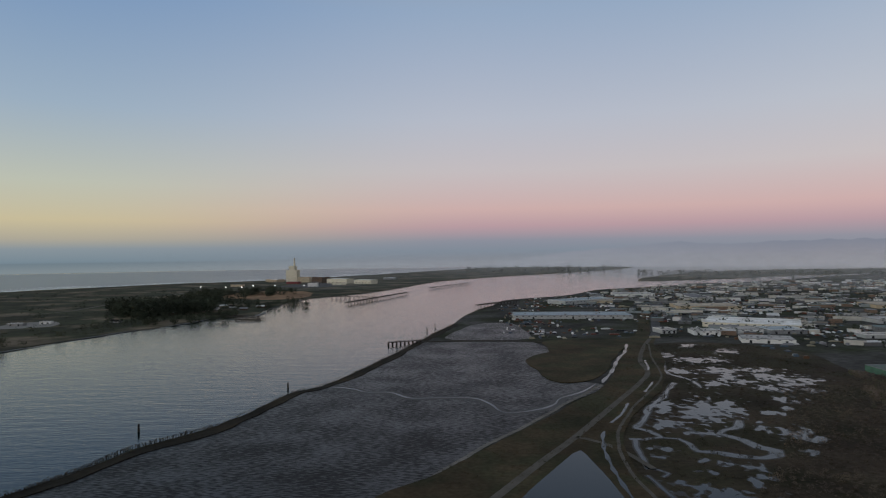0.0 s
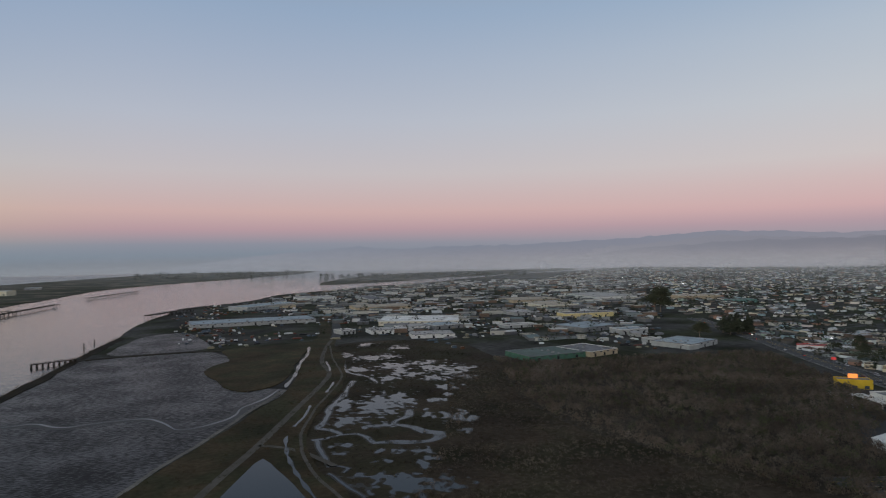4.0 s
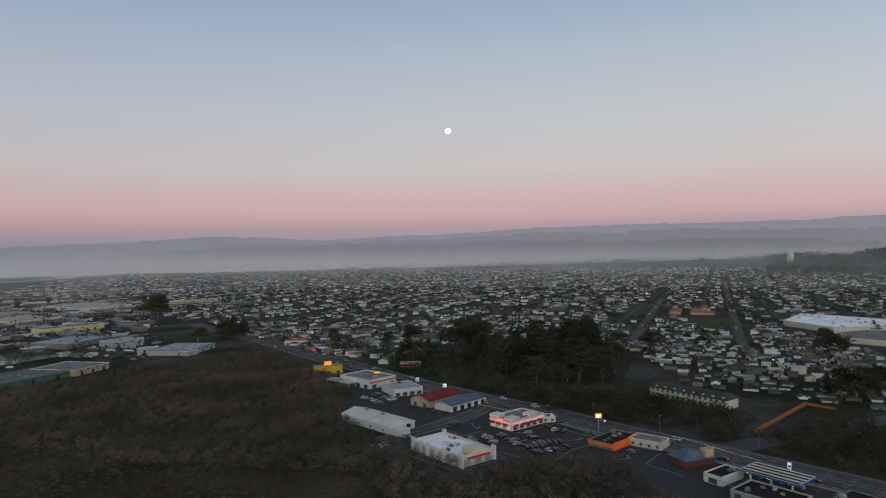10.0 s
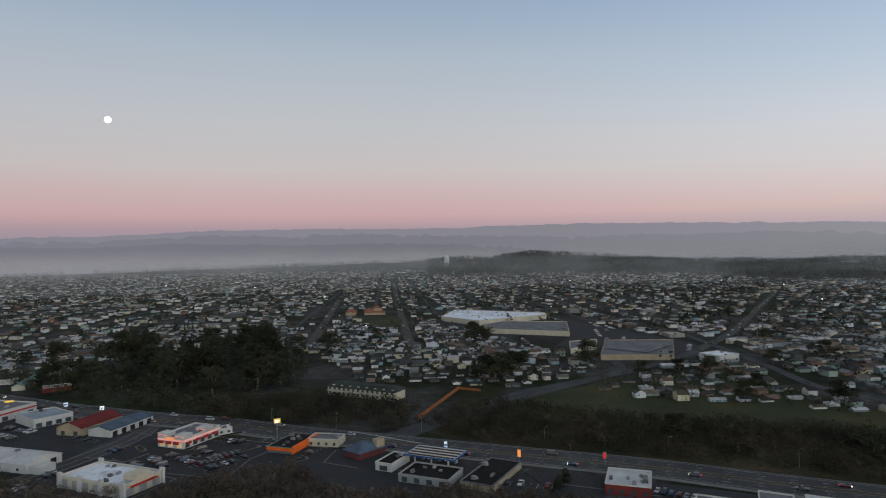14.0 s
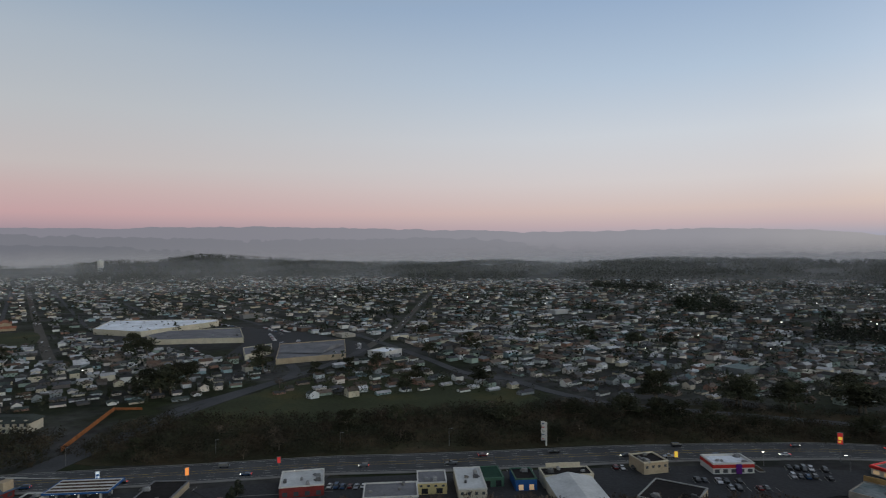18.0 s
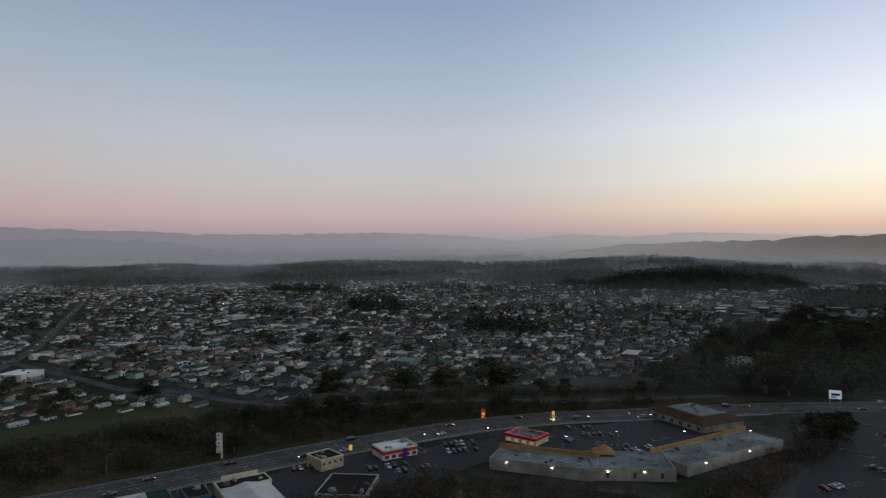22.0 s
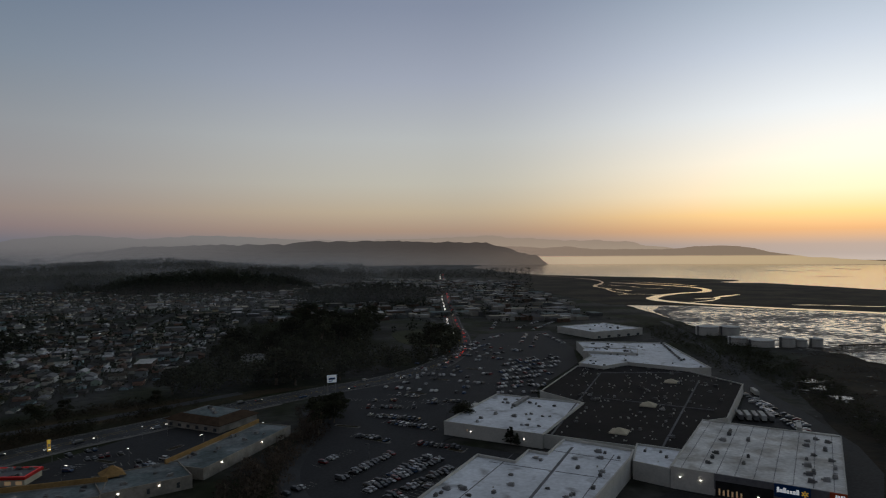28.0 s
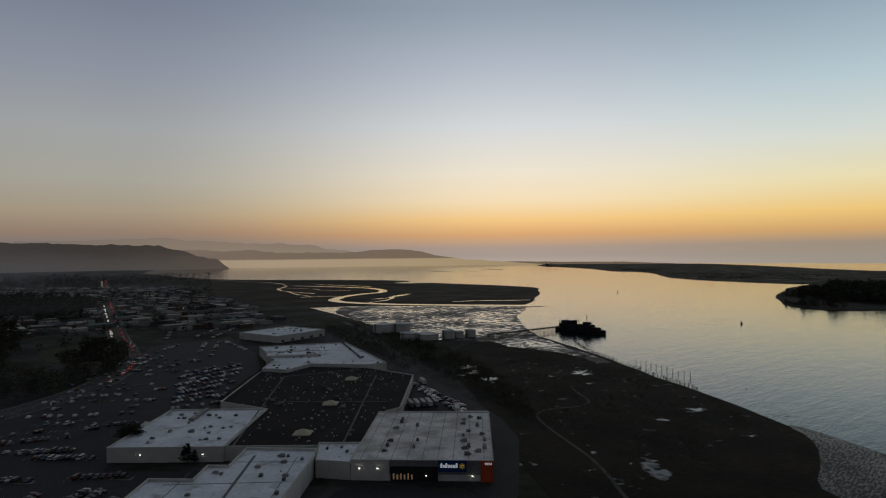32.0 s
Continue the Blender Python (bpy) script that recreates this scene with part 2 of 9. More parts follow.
M["asphalt"] = mat("worn_asphalt", (0.062, 0.063, 0.066), var=0.22, s1=0.04, s2=0.9, rough=0.8)
M["lotasphalt"] = mat("parking_lot_asphalt", (0.046, 0.047, 0.050), var=0.28, s1=0.03, s2=0.7, rough=0.75, alt=(0.034, 0.034, 0.036), alt_scale=0.03)
M["concrete"] = mat("pale_concrete", (0.17, 0.165, 0.155), var=0.15, s1=0.1, s2=1.5)
M["line"] = mat("road_paint", (0.42, 0.42, 0.38), var=0.25, s1=0.3, s2=2)
M["yellowline"] = mat("yellow_road_paint", (0.40, 0.28, 0.06), var=0.25, s1=0.3, s2=2)
M["bark"] = mat("grey_bark", (0.16, 0.13, 0.10), var=0.3, s1=0.5, s2=4)
M["conifer"] = mat("dark_conifer_needles", (0.052, 0.058, 0.040), var=0.4, s1=0.08, s2=0.8, rand=0.35)
M["leaf"] = mat("dark_evergreen_leaves", (0.046, 0.048, 0.030), var=0.4, s1=0.08, s2=0.8, rand=0.35)
M["bankleaf"] = mat("dark_bank_shrub_leaves", (0.036, 0.037, 0.024), var=0.45, s1=0.05, s2=0.6, alt=(0.055, 0.044, 0.030), alt_scale=0.06)
M["scrub"] = mat("bare_winter_twigs", (0.090, 0.070, 0.055), var=0.45, s1=0.022, s2=0.5)
M["scrub_pale"] = mat("pale_grey_twigs", (0.112, 0.092, 0.074), var=0.45, s1=0.022, s2=0.5)
M["scrub_olive"] = mat("olive_shrub_leaves", (0.058, 0.060, 0.032), var=0.4, s1=0.03, s2=0.5)
M["fartree"] = mat("far_tree_foliage", (0.036, 0.042, 0.028), var=0.4, s1=0.01, s2=0.1)
M["white"] = mat("white_painted_wall", (0.52, 0.51, 0.48), var=0.10, s1=0.15, s2=1.2)
M["whiteroof"] = mat("white_membrane_roof", (0.70, 0.73, 0.78), var=0.16, s1=0.06, s2=0.5, rough=0.6, alt=(0.26, 0.26, 0.27), alt_scale=0.10, alt_at=0.66)
M["metalroof"] = mat("white_metal_roof", (0.46, 0.47, 0.47), var=0.14, s1=0.12, s2=0.8, rough=0.5)
M["stainroof"] = mat("stained_white_roof", (0.64, 0.64, 0.63), var=0.22, s1=0.07, s2=0.6, rough=0.65, alt=(0.44, 0.42, 0.39), alt_scale=0.09, alt_at=0.56)
M["darkroof"] = mat("black_tar_roof", (0.018, 0.016, 0.016), var=0.3, s1=0.05, s2=0.5)
M["greyroof"] = mat("grey_gravel_roof", (0.16, 0.16, 0.17), var=0.2, s1=0.08, s2=0.8)
M["cream"] = mat("cream_stucco", (0.52, 0.47, 0.36), var=0.12, s1=0.15, s2=1.2)
M["tan"] = mat("tan_stucco", (0.36, 0.29, 0.20), var=0.15, s1=0.15, s2=1.2)
M["ochre"] = mat("ochre_tile_roof", (0.30, 0.19, 0.08), var=0.2, s1=0.2, s2=1.5)
M["red"] = mat("red_paint", (0.42, 0.035, 0.03), var=0.15, s1=0.2, s2=1.5, rough=0.6)
M["redroof"] = mat("dark_red_metal_roof", (0.14, 0.026, 0.026), var=0.2, s1=0.2, s2=1.5, rough=0.6)
M["blueroof"] = mat("dull_blue_metal_roof", (0.075, 0.105, 0.145), var=0.2, s1=0.2, s2=1.5, rough=0.6)
M["blue"] = mat("blue_paint", (0.025, 0.09, 0.25), var=0.12, s1=0.2, s2=1.5, rough=0.5)
M["navy"] = mat("dark_blue_panel", (0.010, 0.045, 0.14), var=0.12, s1=0.2, s2=1.5, rough=0.5)
M["orange"] = mat("orange_paint", (0.78, 0.15, 0.03), var=0.12, s1=0.2, s2=1.5, rough=0.6)
M["redorange"] = mat("dull_red_orange_paint", (0.42, 0.07, 0.03), var=0.12, s1=0.2, s2=1.5, rough=0.6)
M["backwall"] = mat("grey_tan_block_wall", (0.33, 0.30, 0.26), var=0.18, s1=0.12, s2=1.0, alt=(0.24, 0.22, 0.19), alt_scale=0.15)
M["tealroof"] = mat("mottled_teal_grey_roof", (0.13, 0.16, 0.165), var=0.3, s1=0.1, s2=0.6, alt=(0.20, 0.22, 0.225), alt_scale=0.08)
M["dullred"] = mat("dull_dark_red_wall", (0.20, 0.040, 0.035), var=0.18, s1=0.2, s2=1.5)
M["tileroof"] = mat("terracotta_roof", (0.27, 0.11, 0.07), var=0.2, s1=0.1, s2=0.8)
M["yellow"] = mat("yellow_paint", (0.50, 0.33, 0.03), var=0.12, s1=0.2, s2=1.5, rough=0.6)
M["green"] = mat("green_metal_cladding", (0.06, 0.12, 0.085), var=0.15, s1=0.2, s2=1.5, rough=0.6)
M["teal"] = mat("teal_metal_roof", (0.13, 0.24, 0.21), var=0.15, s1=0.2, s2=1.5, rough=0.6)
M["mesh"] = mat("dull_orange_mesh", (0.32, 0.12, 0.045), var=0.2, s1=0.3, s2=2)
M["brown"] = mat("brown_wood", (0.07, 0.046, 0.03), var=0.25, s1=0.3, s2=2)
M["grey"] = mat("weathered_grey_metal", (0.20, 0.20, 0.20), var=0.25, s1=0.3, s2=2, rough=0.5, metal=0.3)
M["dark"] = mat("dark_steel", (0.025, 0.025, 0.027), var=0.25, s1=0.3, s2=2, rough=0.6)
M["timber"] = mat("dark_wet_timber", (0.035, 0.029, 0.024), var=0.3, s1=0.4, s2=3)
M["glass"] = mat("dark_window_glass", (0.07, 0.075, 0.08), rough=0.08, var=0.1, spec=0.6)
M["yellowcream"] = mat("pale_yellow_stucco", (0.55, 0.45, 0.22), var=0.12, s1=0.15, s2=1.2)
M["darkgreen"] = mat("dark_green_roof", (0.02, 0.05, 0.035), var=0.2, s1=0.15, s2=1.2)
M["roofgreen"] = mat("weathered_green_grey_shingles", (0.045, 0.052, 0.047), var=0.25, s1=0.15, s2=1.5)
M["tyre"] = mat("black_rubber", (0.012, 0.012, 0.012), var=0.1)
M["carpaint"] = mat("car_paint", (0.3, 0.3, 0.3), rough=0.35, var=0.05, spec=0.35,
                    palette=[(0.50, 0.50, 0.50), (0.014, 0.014, 0.016), (0.10, 0.105, 0.11), (0.016, 0.016, 0.018), (0.03, 0.035, 0.045), (0.22, 0.23, 0.25),
                             (0.12, 0.012, 0.012), (0.02, 0.05, 0.11), (0.06, 0.06, 0.065), (0.42, 0.42, 0.44), (0.11, 0.10, 0.085), (0.02, 0.02, 0.022)])
WALLS = [(0.674, 0.655, 0.599), (0.431, 0.412, 0.356), (0.58, 0.515, 0.374), (0.253, 0.271, 0.271), (0.73, 0.721, 0.665), (0.309, 0.374, 0.309), (0.243, 0.187, 0.15), (0.309, 0.412, 0.431), (0.618, 0.543, 0.412), (0.15, 0.131, 0.122), (0.693, 0.618, 0.543), (0.309, 0.178, 0.131), (0.618, 0.636, 0.636), (0.112, 0.103, 0.094)]
ROOFS = [(0.060, 0.057, 0.054), (0.10, 0.098, 0.096), (0.085, 0.070, 0.058), (0.20, 0.20, 0.205), (0.05, 0.052, 0.056), (0.34, 0.34, 0.345),
         (0.075, 0.075, 0.082), (0.12, 0.080, 0.062), (0.44, 0.44, 0.45), (0.060, 0.072, 0.066), (0.04, 0.04, 0.04), (0.15, 0.12, 0.10)]
M["wall"] = mat("house_siding", (0.4, 0.4, 0.4), palette=WALLS, var=0.1, s1=0.2, s2=1.5)
M["roof"] = mat("asphalt_shingles", (0.1, 0.1, 0.1), palette=ROOFS, var=0.2, s1=0.2, s2=1.5)
M["farwall"] = mat("far_house_siding", (0.4, 0.4, 0.4), palette=WALLS, var=0.1, s1=0.2, s2=1.5, island=True)
M["farroof"] = mat("far_shingles", (0.1, 0.1, 0.1), palette=ROOFS, var=0.2, s1=0.2, s2=1.5, island=True)
M["bigroof"] = mat("far_flat_roofs", (0.3, 0.3, 0.3), palette=[(0.30, 0.30, 0.31), (0.13, 0.13, 0.13), (0.46, 0.46, 0.45), (0.08, 0.08, 0.085), (0.22, 0.21, 0.20), (0.14, 0.18, 0.18), (0.36, 0.33, 0.27), (0.05, 0.05, 0.05), (0.18, 0.18, 0.19), (0.42, 0.38, 0.30), (0.20, 0.17, 0.13)], var=0.15, s1=0.1, s2=0.8, island=True)
M["wetflat"] = flat_mat("glistening_tidal_flat")
M["lamp"] = glow("white_lamp", (1.0, 0.93, 0.82), 7.0)
M["headlight"] = glow("headlight", (1.0, 0.93, 0.8), 5.0)
M["taillight"] = glow("taillight", (1.0, 0.06, 0.04), 1.6)
M["neonpink"] = glow("warm_pink_neon", (1.0, 0.42, 0.36), 0.42)
M["neonred"] = glow("red_neon", (0.9, 0.05, 0.04), 0.8)
M["signwhite"] = glow("lit_white_sign", (0.9, 0.95, 1.0), 0.9)
M["signyellow"] = glow("lit_yellow_sign", (1.0, 0.62, 0.08), 0.55)
M["signorange"] = glow("lit_orange_sign", (1.0, 0.32, 0.07), 0.7)
M["signred"] = glow("lit_red_sign", (0.75, 0.05, 0.05), 0.16)
M["palebluroof"] = mat("grey_blue_metal_roof", (0.25, 0.30, 0.33), var=0.2, s1=0.08, s2=0.7, rough=0.6)
M["warmglow"] = glow("warm_interior", (1.0, 0.66, 0.36), 0.22)
M["moon"] = glow("moon", (1.0, 0.98, 0.93), 1.6)

# ---------------------------------------------------------------- mesh helpers


def mesh_ob(name, verts, faces, material, parent=None, label="", slots=None):
    me = bpy.data.meshes.new(name)
    me.from_pydata(verts, [], faces)
    me.materials.append(material)
    ob = new(name, me)
    if parent is not None:
        ob.parent = parent
    if label:
        tagged(ob, label)
    return ob


def part(name, bm, material, parent, label=""):
    """Links a bmesh as one mesh object under a thing or under a part."""
    me = bpy.data.meshes.new(name)
    bm.to_mesh(me)
    bm.free()
    me.materials.append(material)
    ob = new(name, me)
    ob.parent = parent
    if label:
        tagged(ob, label)
    return ob


def share(name, me, parent, x=0, y=0, z=0, rz=0, s=(1, 1, 1)):
    """One more object on a mesh that is already there."""
    ob = new(name, me)
    ob.parent = parent
    ob.matrix_basis = pose(x, y, z, 0, 0, rz) @ Matrix.Diagonal((*s, 1))
    return ob


def empty(name, x, y, z, rz, label, category, group=""):
    ob = new(name)
    ob.empty_display_size = 0.5
    ob.matrix_basis = pose(x, y, z, 0, 0, rz)
    return tagged(ob, label, category, group)


def box(bm, x0, x1, y0, y1, z0, z1, bevel=0.0):
    r = bmesh.ops.create_cube(bm, size=1)
    bmesh.ops.transform(bm, matrix=Matrix.Translation(((x0 + x1) / 2, (y0 + y1) / 2, (z0 + z1) / 2)) @ Matrix.Diagonal((x1 - x0, y1 - y0, z1 - z0, 1)), verts=r["verts"])
    if bevel:
        es = list({e for v in r["verts"] for e in v.link_edges})
        bmesh.ops.bevel(bm, geom=es, offset=bevel, segments=1, affect="EDGES")
    return bm


def rod(bm, p, q, r0, r1=None, n=8):
    """A tapered round bar from p to q."""
    p, q = Vector(p), Vector(q)
    d = q - p
    m = Matrix.Translation((p + q) / 2) @ d.to_track_quat("Z", "Y").to_matrix().to_4x4()
    bmesh.ops.create_cone(bm, cap_ends=True, segments=n, radius1=r0, radius2=r0 if r1 is None else r1, depth=d.length, matrix=m)
    return bm


def cube(*a, bevel=0.0):
    return box(bmesh.new(), *a, bevel=bevel)


def smooth(pts, step=12.0, closed=False):
    """Points along a Catmull-Rom curve through pts."""
    n, out = len(pts), []
    for i in range(n if closed else n - 1):
        if closed:
            a, b, c, d = (pts[(i + k) % n] for k in (-1, 0, 1, 2))
        else:
            a, b, c, d = pts[max(i - 1, 0)], pts[i], pts[i + 1], pts[min(i + 2, n - 1)]
        k = max(1, int(math.dist(b, c) / step))
        for j in range(k):
            t = j / k
            out.append(tuple(0.5 * (2 * q + (r - p) * t + (2 * p - 5 * q + 4 * r - s) * t * t + (3 * q - p - 3 * r + s) * t ** 3) for p, q, r, s in zip(a, b, c, d)))
    if not closed:
        out.append(tuple(pts[-1]))
    return out


def rough_edge(pts, amount, scale=0.03):
    out = []
    for x, y in pts:
        v = noise.noise_vector((x * scale, y * scale, 3.1)) * amount + noise.noise_vector((x * scale * 4, y * scale * 4, 7.7)) * amount * 0.35
        out.append((x + v.x, y + v.y))
    return out


def sheet(name, pts, z, material, label, category="ground", kind="structure", step=12.0, rough=0.0, round_off=True, depth=0.6, scale=0.03):
    """A flat piece of ground with a skirt, its outline rounded and roughened."""
    p = smooth(pts, step, True) if round_off else [tuple(q) for q in pts]
    if rough:
        p = rough_edge(p, rough, scale)
    n = len(p)
    vs = [(x, y, z) for x, y in p] + [(x, y, z - depth) for x, y in p]
    area = sum(p[i][0] * p[(i + 1) % n][1] - p[(i + 1) % n][0] * p[i][1] for i in range(n))
    top = list(range(n)) if area > 0 else list(range(n - 1, -1, -1))
    fs = [top] + [[i, i + n, (i + 1) % n + n, (i + 1) % n] for i in range(n)]
    return tagged(mesh_ob(name, vs, fs, material), label, category, kind=kind)


def strip(name, pts, width, z, material, label="", category="road", kind="structure", step=10.0, parent=None, depth=0.0, shift=0.0, rough=0.0):
    """A band along a curve: roads, paths, channels, kerbs."""
    p = smooth(pts, step)
    if rough:
        p = rough_edge(p, rough, 0.04)
    vs, fs = [], []
    for i, (x, y) in enumerate(p):
        a, b = p[max(i - 1, 0)], p[min(i + 1, len(p) - 1)]
        L = math.dist(a, b) or 1
        nx, ny = -(b[1] - a[1]) / L, (b[0] - a[0]) / L
        w = width(i / (len(p) - 1)) if callable(width) else width
        vs += [(x + nx * (shift + w / 2), y + ny * (shift + w / 2), z), (x + nx * (shift - w / 2), y + ny * (shift - w / 2), z)]
        if depth:
            vs += [(vs[-2][0], vs[-2][1], z - depth), (vs[-1][0], vs[-1][1], z - depth)]
    k = 4 if depth else 2
    for i in range(len(p) - 1):
        a, b = i * k, (i + 1) * k
        fs.append((a, a + 1, b + 1, b))
        if depth:
            fs += [(a + 2, a, b, b + 2), (a + 1, a + 3, b + 3, b + 1)]
    ob = mesh_ob(name, vs, fs, material, parent)
    if parent is None:
        tagged(ob, label, category, kind=kind)
    return ob


def dashes(name, pts, z, material, parent, shift, length=3.0, gap=9.0, width=0.10):
    """Painted lane dashes along a curve."""
    p = smooth(pts, 3.0)
    vs, fs, run = [], [], 0.0
    for i in range(len(p) - 1):
        (x, y), (u, v) = p[i], p[i + 1]
        L = math.dist(p[i], p[i + 1])
        if run % (length + gap) < length:
            nx, ny = -(v - y) / L, (u - x) / L
            for sgn, (ax, ay) in ((1, (x, y)), (-1, (x, y)), (-1, (u, v)), (1, (u, v))):
                vs.append((ax + nx * (shift + sgn * width), ay + ny * (shift + sgn * width), z))
            fs.append((len(vs) - 4, len(vs) - 3, len(vs) - 2, len(vs) - 1))
        run += L
    return tagged(mesh_ob(name, vs, fs, material, parent), kind="stuff")


def inside(x, y, poly):
    c, n = False, len(poly)
    for i in range(n):
        (a, b), (d, e) = poly[i], poly[i - 1]
        if (b > y) != (e > y) and x < (d - a) * (y - b) / (e - b) + a:
            c = not c
    return c


def contour(name, x0, x1, y0, y1, step, fn, z, material, label, category):
    """A flat sheet wherever fn(x, y) > 0, with smooth, irregular outlines."""
    nx, ny = int((x1 - x0) / step), int((y1 - y0) / step)
    val = [[fn(x0 + i * step, y0 + j * step) for j in range(ny + 1)] for i in range(nx + 1)]
    vs, fs = [], []
    for i in range(nx):
        for j in range(ny):
            c = [(i, j), (i + 1, j), (i + 1, j + 1), (i, j + 1)]
            f = [val[a][b] for a, b in c]
            if max(f) <= 0:
                continue
            poly = []
            for k in range(4):
                (a, b), (d, e) = c[k], c[(k + 1) % 4]
                if f[k] > 0:
                    poly.append((x0 + a * step, y0 + b * step))
                g = f[(k + 1) % 4]
                if (f[k] > 0) != (g > 0):
                    t = f[k] / (f[k] - g)
                    poly.append((x0 + (a + (d - a) * t) * step, y0 + (b + (e - b) * t) * step))
            fs.append(tuple(range(len(vs), len(vs) + len(poly))))
            vs += [(x, y, z) for x, y in poly]
    return tagged(mesh_ob(name, vs, fs, material), label, category, kind="stuff")


def fbm(x, y, s, seed=0.0):
    return noise.fractal((x * s, y * s, seed), 0.9, 2.0, 4)


M["darkmud"] = mat("black_creek_mud", (0.016, 0.015, 0.014), rough=0.5, spec=0.2)
M["saltmarsh"] = mat("dark_salt_marsh_grass", (0.026, 0.022, 0.016), var=0.4, s1=0.01, s2=0.1, alt=(0.044, 0.036, 0.024), alt_scale=0.012)

# ---------------------------------------------------------------- water and land
vs, fs = [(0, 0, -0.4)], []
for r in (300, 700, 1200, 2000, 3000, 4000, 4930):
    for k in range(96):
        vs.append((r * math.cos(k * math.tau / 96), r * math.sin(k * math.tau / 96), -0.4))
for k in range(96):
    fs.append((0, 1 + k, 1 + (k + 1) % 96))
    for j in range(6):
        a, b = 1 + j * 96, 1 + (j + 1) * 96
        fs.append((a + k, b + k, b + (k + 1) % 96, a + (k + 1) % 96))
tagged(mesh_ob("water", vs, fs, M["bay"]), "calm bay and sea water reflecting the dusk sky", "water", kind="structure")

sheet("ocean", [(-4500, -200), (-4500, 1900), (-3000, 3800), (-1200, 4700), (600, 4850), (560, 4690), (200, 4390), (-160, 3690), (-488, 3042), (-758, 2608), (-973, 2461), (-1142, 2244), (-1243, 2086), (-1332, 1950),
                (-1500, 1640), (-1420, 890), (-1100, 290), (-2000, -200)], -0.3, M["ocean"], "grey open ocean with low swell beyond the dunes", "ocean", step=80, depth=0.05)
for k, (off, wd) in enumerate(((30, 20), (75, 12), (130, 17), (210, 10))):
    strip("surf_line", [(-1500 - off, 1560), (-1332 - off, 1900), (-1142 - off, 2200), (-758 - off, 2580), (-488 - off, 3000), (-160 - off, 3650)], lambda t, w=wd: w * (0.15 + abs(math.sin(t * 23 + w)) ** 2), -0.22, M["surf"],
          "white line of breaking surf", "surf", step=25, rough=8)

SHORE = [(-182, 267), (-176, 282), (-170, 301), (-162, 333), (-135, 372), (-115, 451), (-107, 472), (-95, 485), (-72, 554), (-49, 648), (-24, 754), (12, 903), (43, 1072),
         (93, 1232), (141, 1378), (288, 1506), (422, 1724), (558, 1815), (665, 1891), (844, 2038), (1027, 2078), (1443, 2429), (2099, 2842), (2941, 3167), (3200, 3650)]
SOUTH = [(-1720, -4560), (-1600, -4050), (-1440, -3739), (-1199, -3180), (-1037, -2514), (-899, -1974), (-796, -1514), (-704, -1127), (-628, -861), (-593, -746), (-614, -613), (-591, -517),
         (-620, -456), (-577, -376), (-547, -325), (-494, -251), (-444, -179), (-423, -148), (-392, -109), (-365, -83), (-298, -68), (-265, -27), (-232, 68), (-214, 156), (-192, 233)]
ARC = [(4880 * math.sin(radians(a)), 4880 * math.cos(radians(a))) for a in range(46, 201, 6)]
MAINLAND = smooth(SHORE, 25) + ARC + smooth(SOUTH, 25)
sheet("ground", rough_edge(MAINLAND, 3.0, 0.02), 0.0, M["land"], "dark built-up ground of the town, reaching the hazy distance", "ground", round_off=False, depth=1.2)

PENINSULA = [(-656, 378), (-557, 504), (-480, 688), (-462, 758), (-439, 843), (-400, 926), (-383, 1012), (-350, 1047), (-318, 1082), (-334, 1232), (-318, 1462), (-213, 1655), (-114, 1980),
             (12, 2418), (292, 2838), (623, 3246), (1103, 3924), (1298, 4602), (576, 4712), (204, 4384), (-163, 3656), (-492, 2994), (-759, 2554), (-971, 2402), (-1136, 2184),
             (-1234, 2027), (-1320, 1892), (-1481, 1587), (-1399, 864), (-1054, 429)]
sheet("ground", PENINSULA, 0.4, M["sand"], "low sandy peninsula with dune grass between bay and ocean", "ground", step=40, rough=9, depth=1.5, scale=0.008)
sheet("ground", [(692, 2250), (1056, 2902), (1554, 3361), (2195, 3482), (2830, 3546), (2577, 3143), (1409, 2572), (1024, 2325)], 0.3, M["sand"],
      "low wooded island beyond the channel", "ground", step=40, rough=9, depth=1.5, scale=0.01)
sheet("ground", [(-1300, -3470), (-1198, -2827), (-1172, -2348), (-1277, -2092), (-1396, -1912), (-1474, -1719), (-1497, -1600), (-1430, -1572), (-1368, -1543), (-1373, -1486), (-1441, -1450), (-1446, -1300),
                 (-1448, -1180), (-1422, -1025), (-1308, -929), (-1207, -855), (-1128, -809), (-1035, -751), (-970, -722), (-900, -745), (-840, -814), (-780, -898), (-735, -950), (-690, -970), (-640, -1000),
                 (-690, -1300), (-760, -1700), (-1000, -2700), (-1150, -3300)], 0.2, M["saltmarsh"], "dark salt marsh with a grassy point in the bay", "ground", step=30, rough=7, depth=0.8, scale=0.015)
sheet("ground", [(-2428, -137), (-2045, -419), (-2008, -654), (-2185, -976), (-2620, -1272), (-2745, -1533), (-2886, -1659), (-3113, -1914), (-3453, -2440), (-3747, -2640), (-4040, -2720),
                 (-4140, -2420), (-4420, -2060), (-4430, -1760), (-4197, -1433), (-3773, -1025), (-3447, -743), (-3279, -521), (-3150, -60)], 0.3, M["sand"], "low dune spit across the bay", "ground", step=60, rough=14, depth=1.5, scale=0.006)
sheet("ground", [(-1209, -209), (-1191, -307), (-1393, -408), (-1646, -460), (-1948, -484), (-2468, -326), (-2402, -13), (-1551, -74)], 0.35, M["shoremarsh"],
      "dark wooded point across the bay", "ground", step=40, rough=8, depth=1.5, scale=0.01)

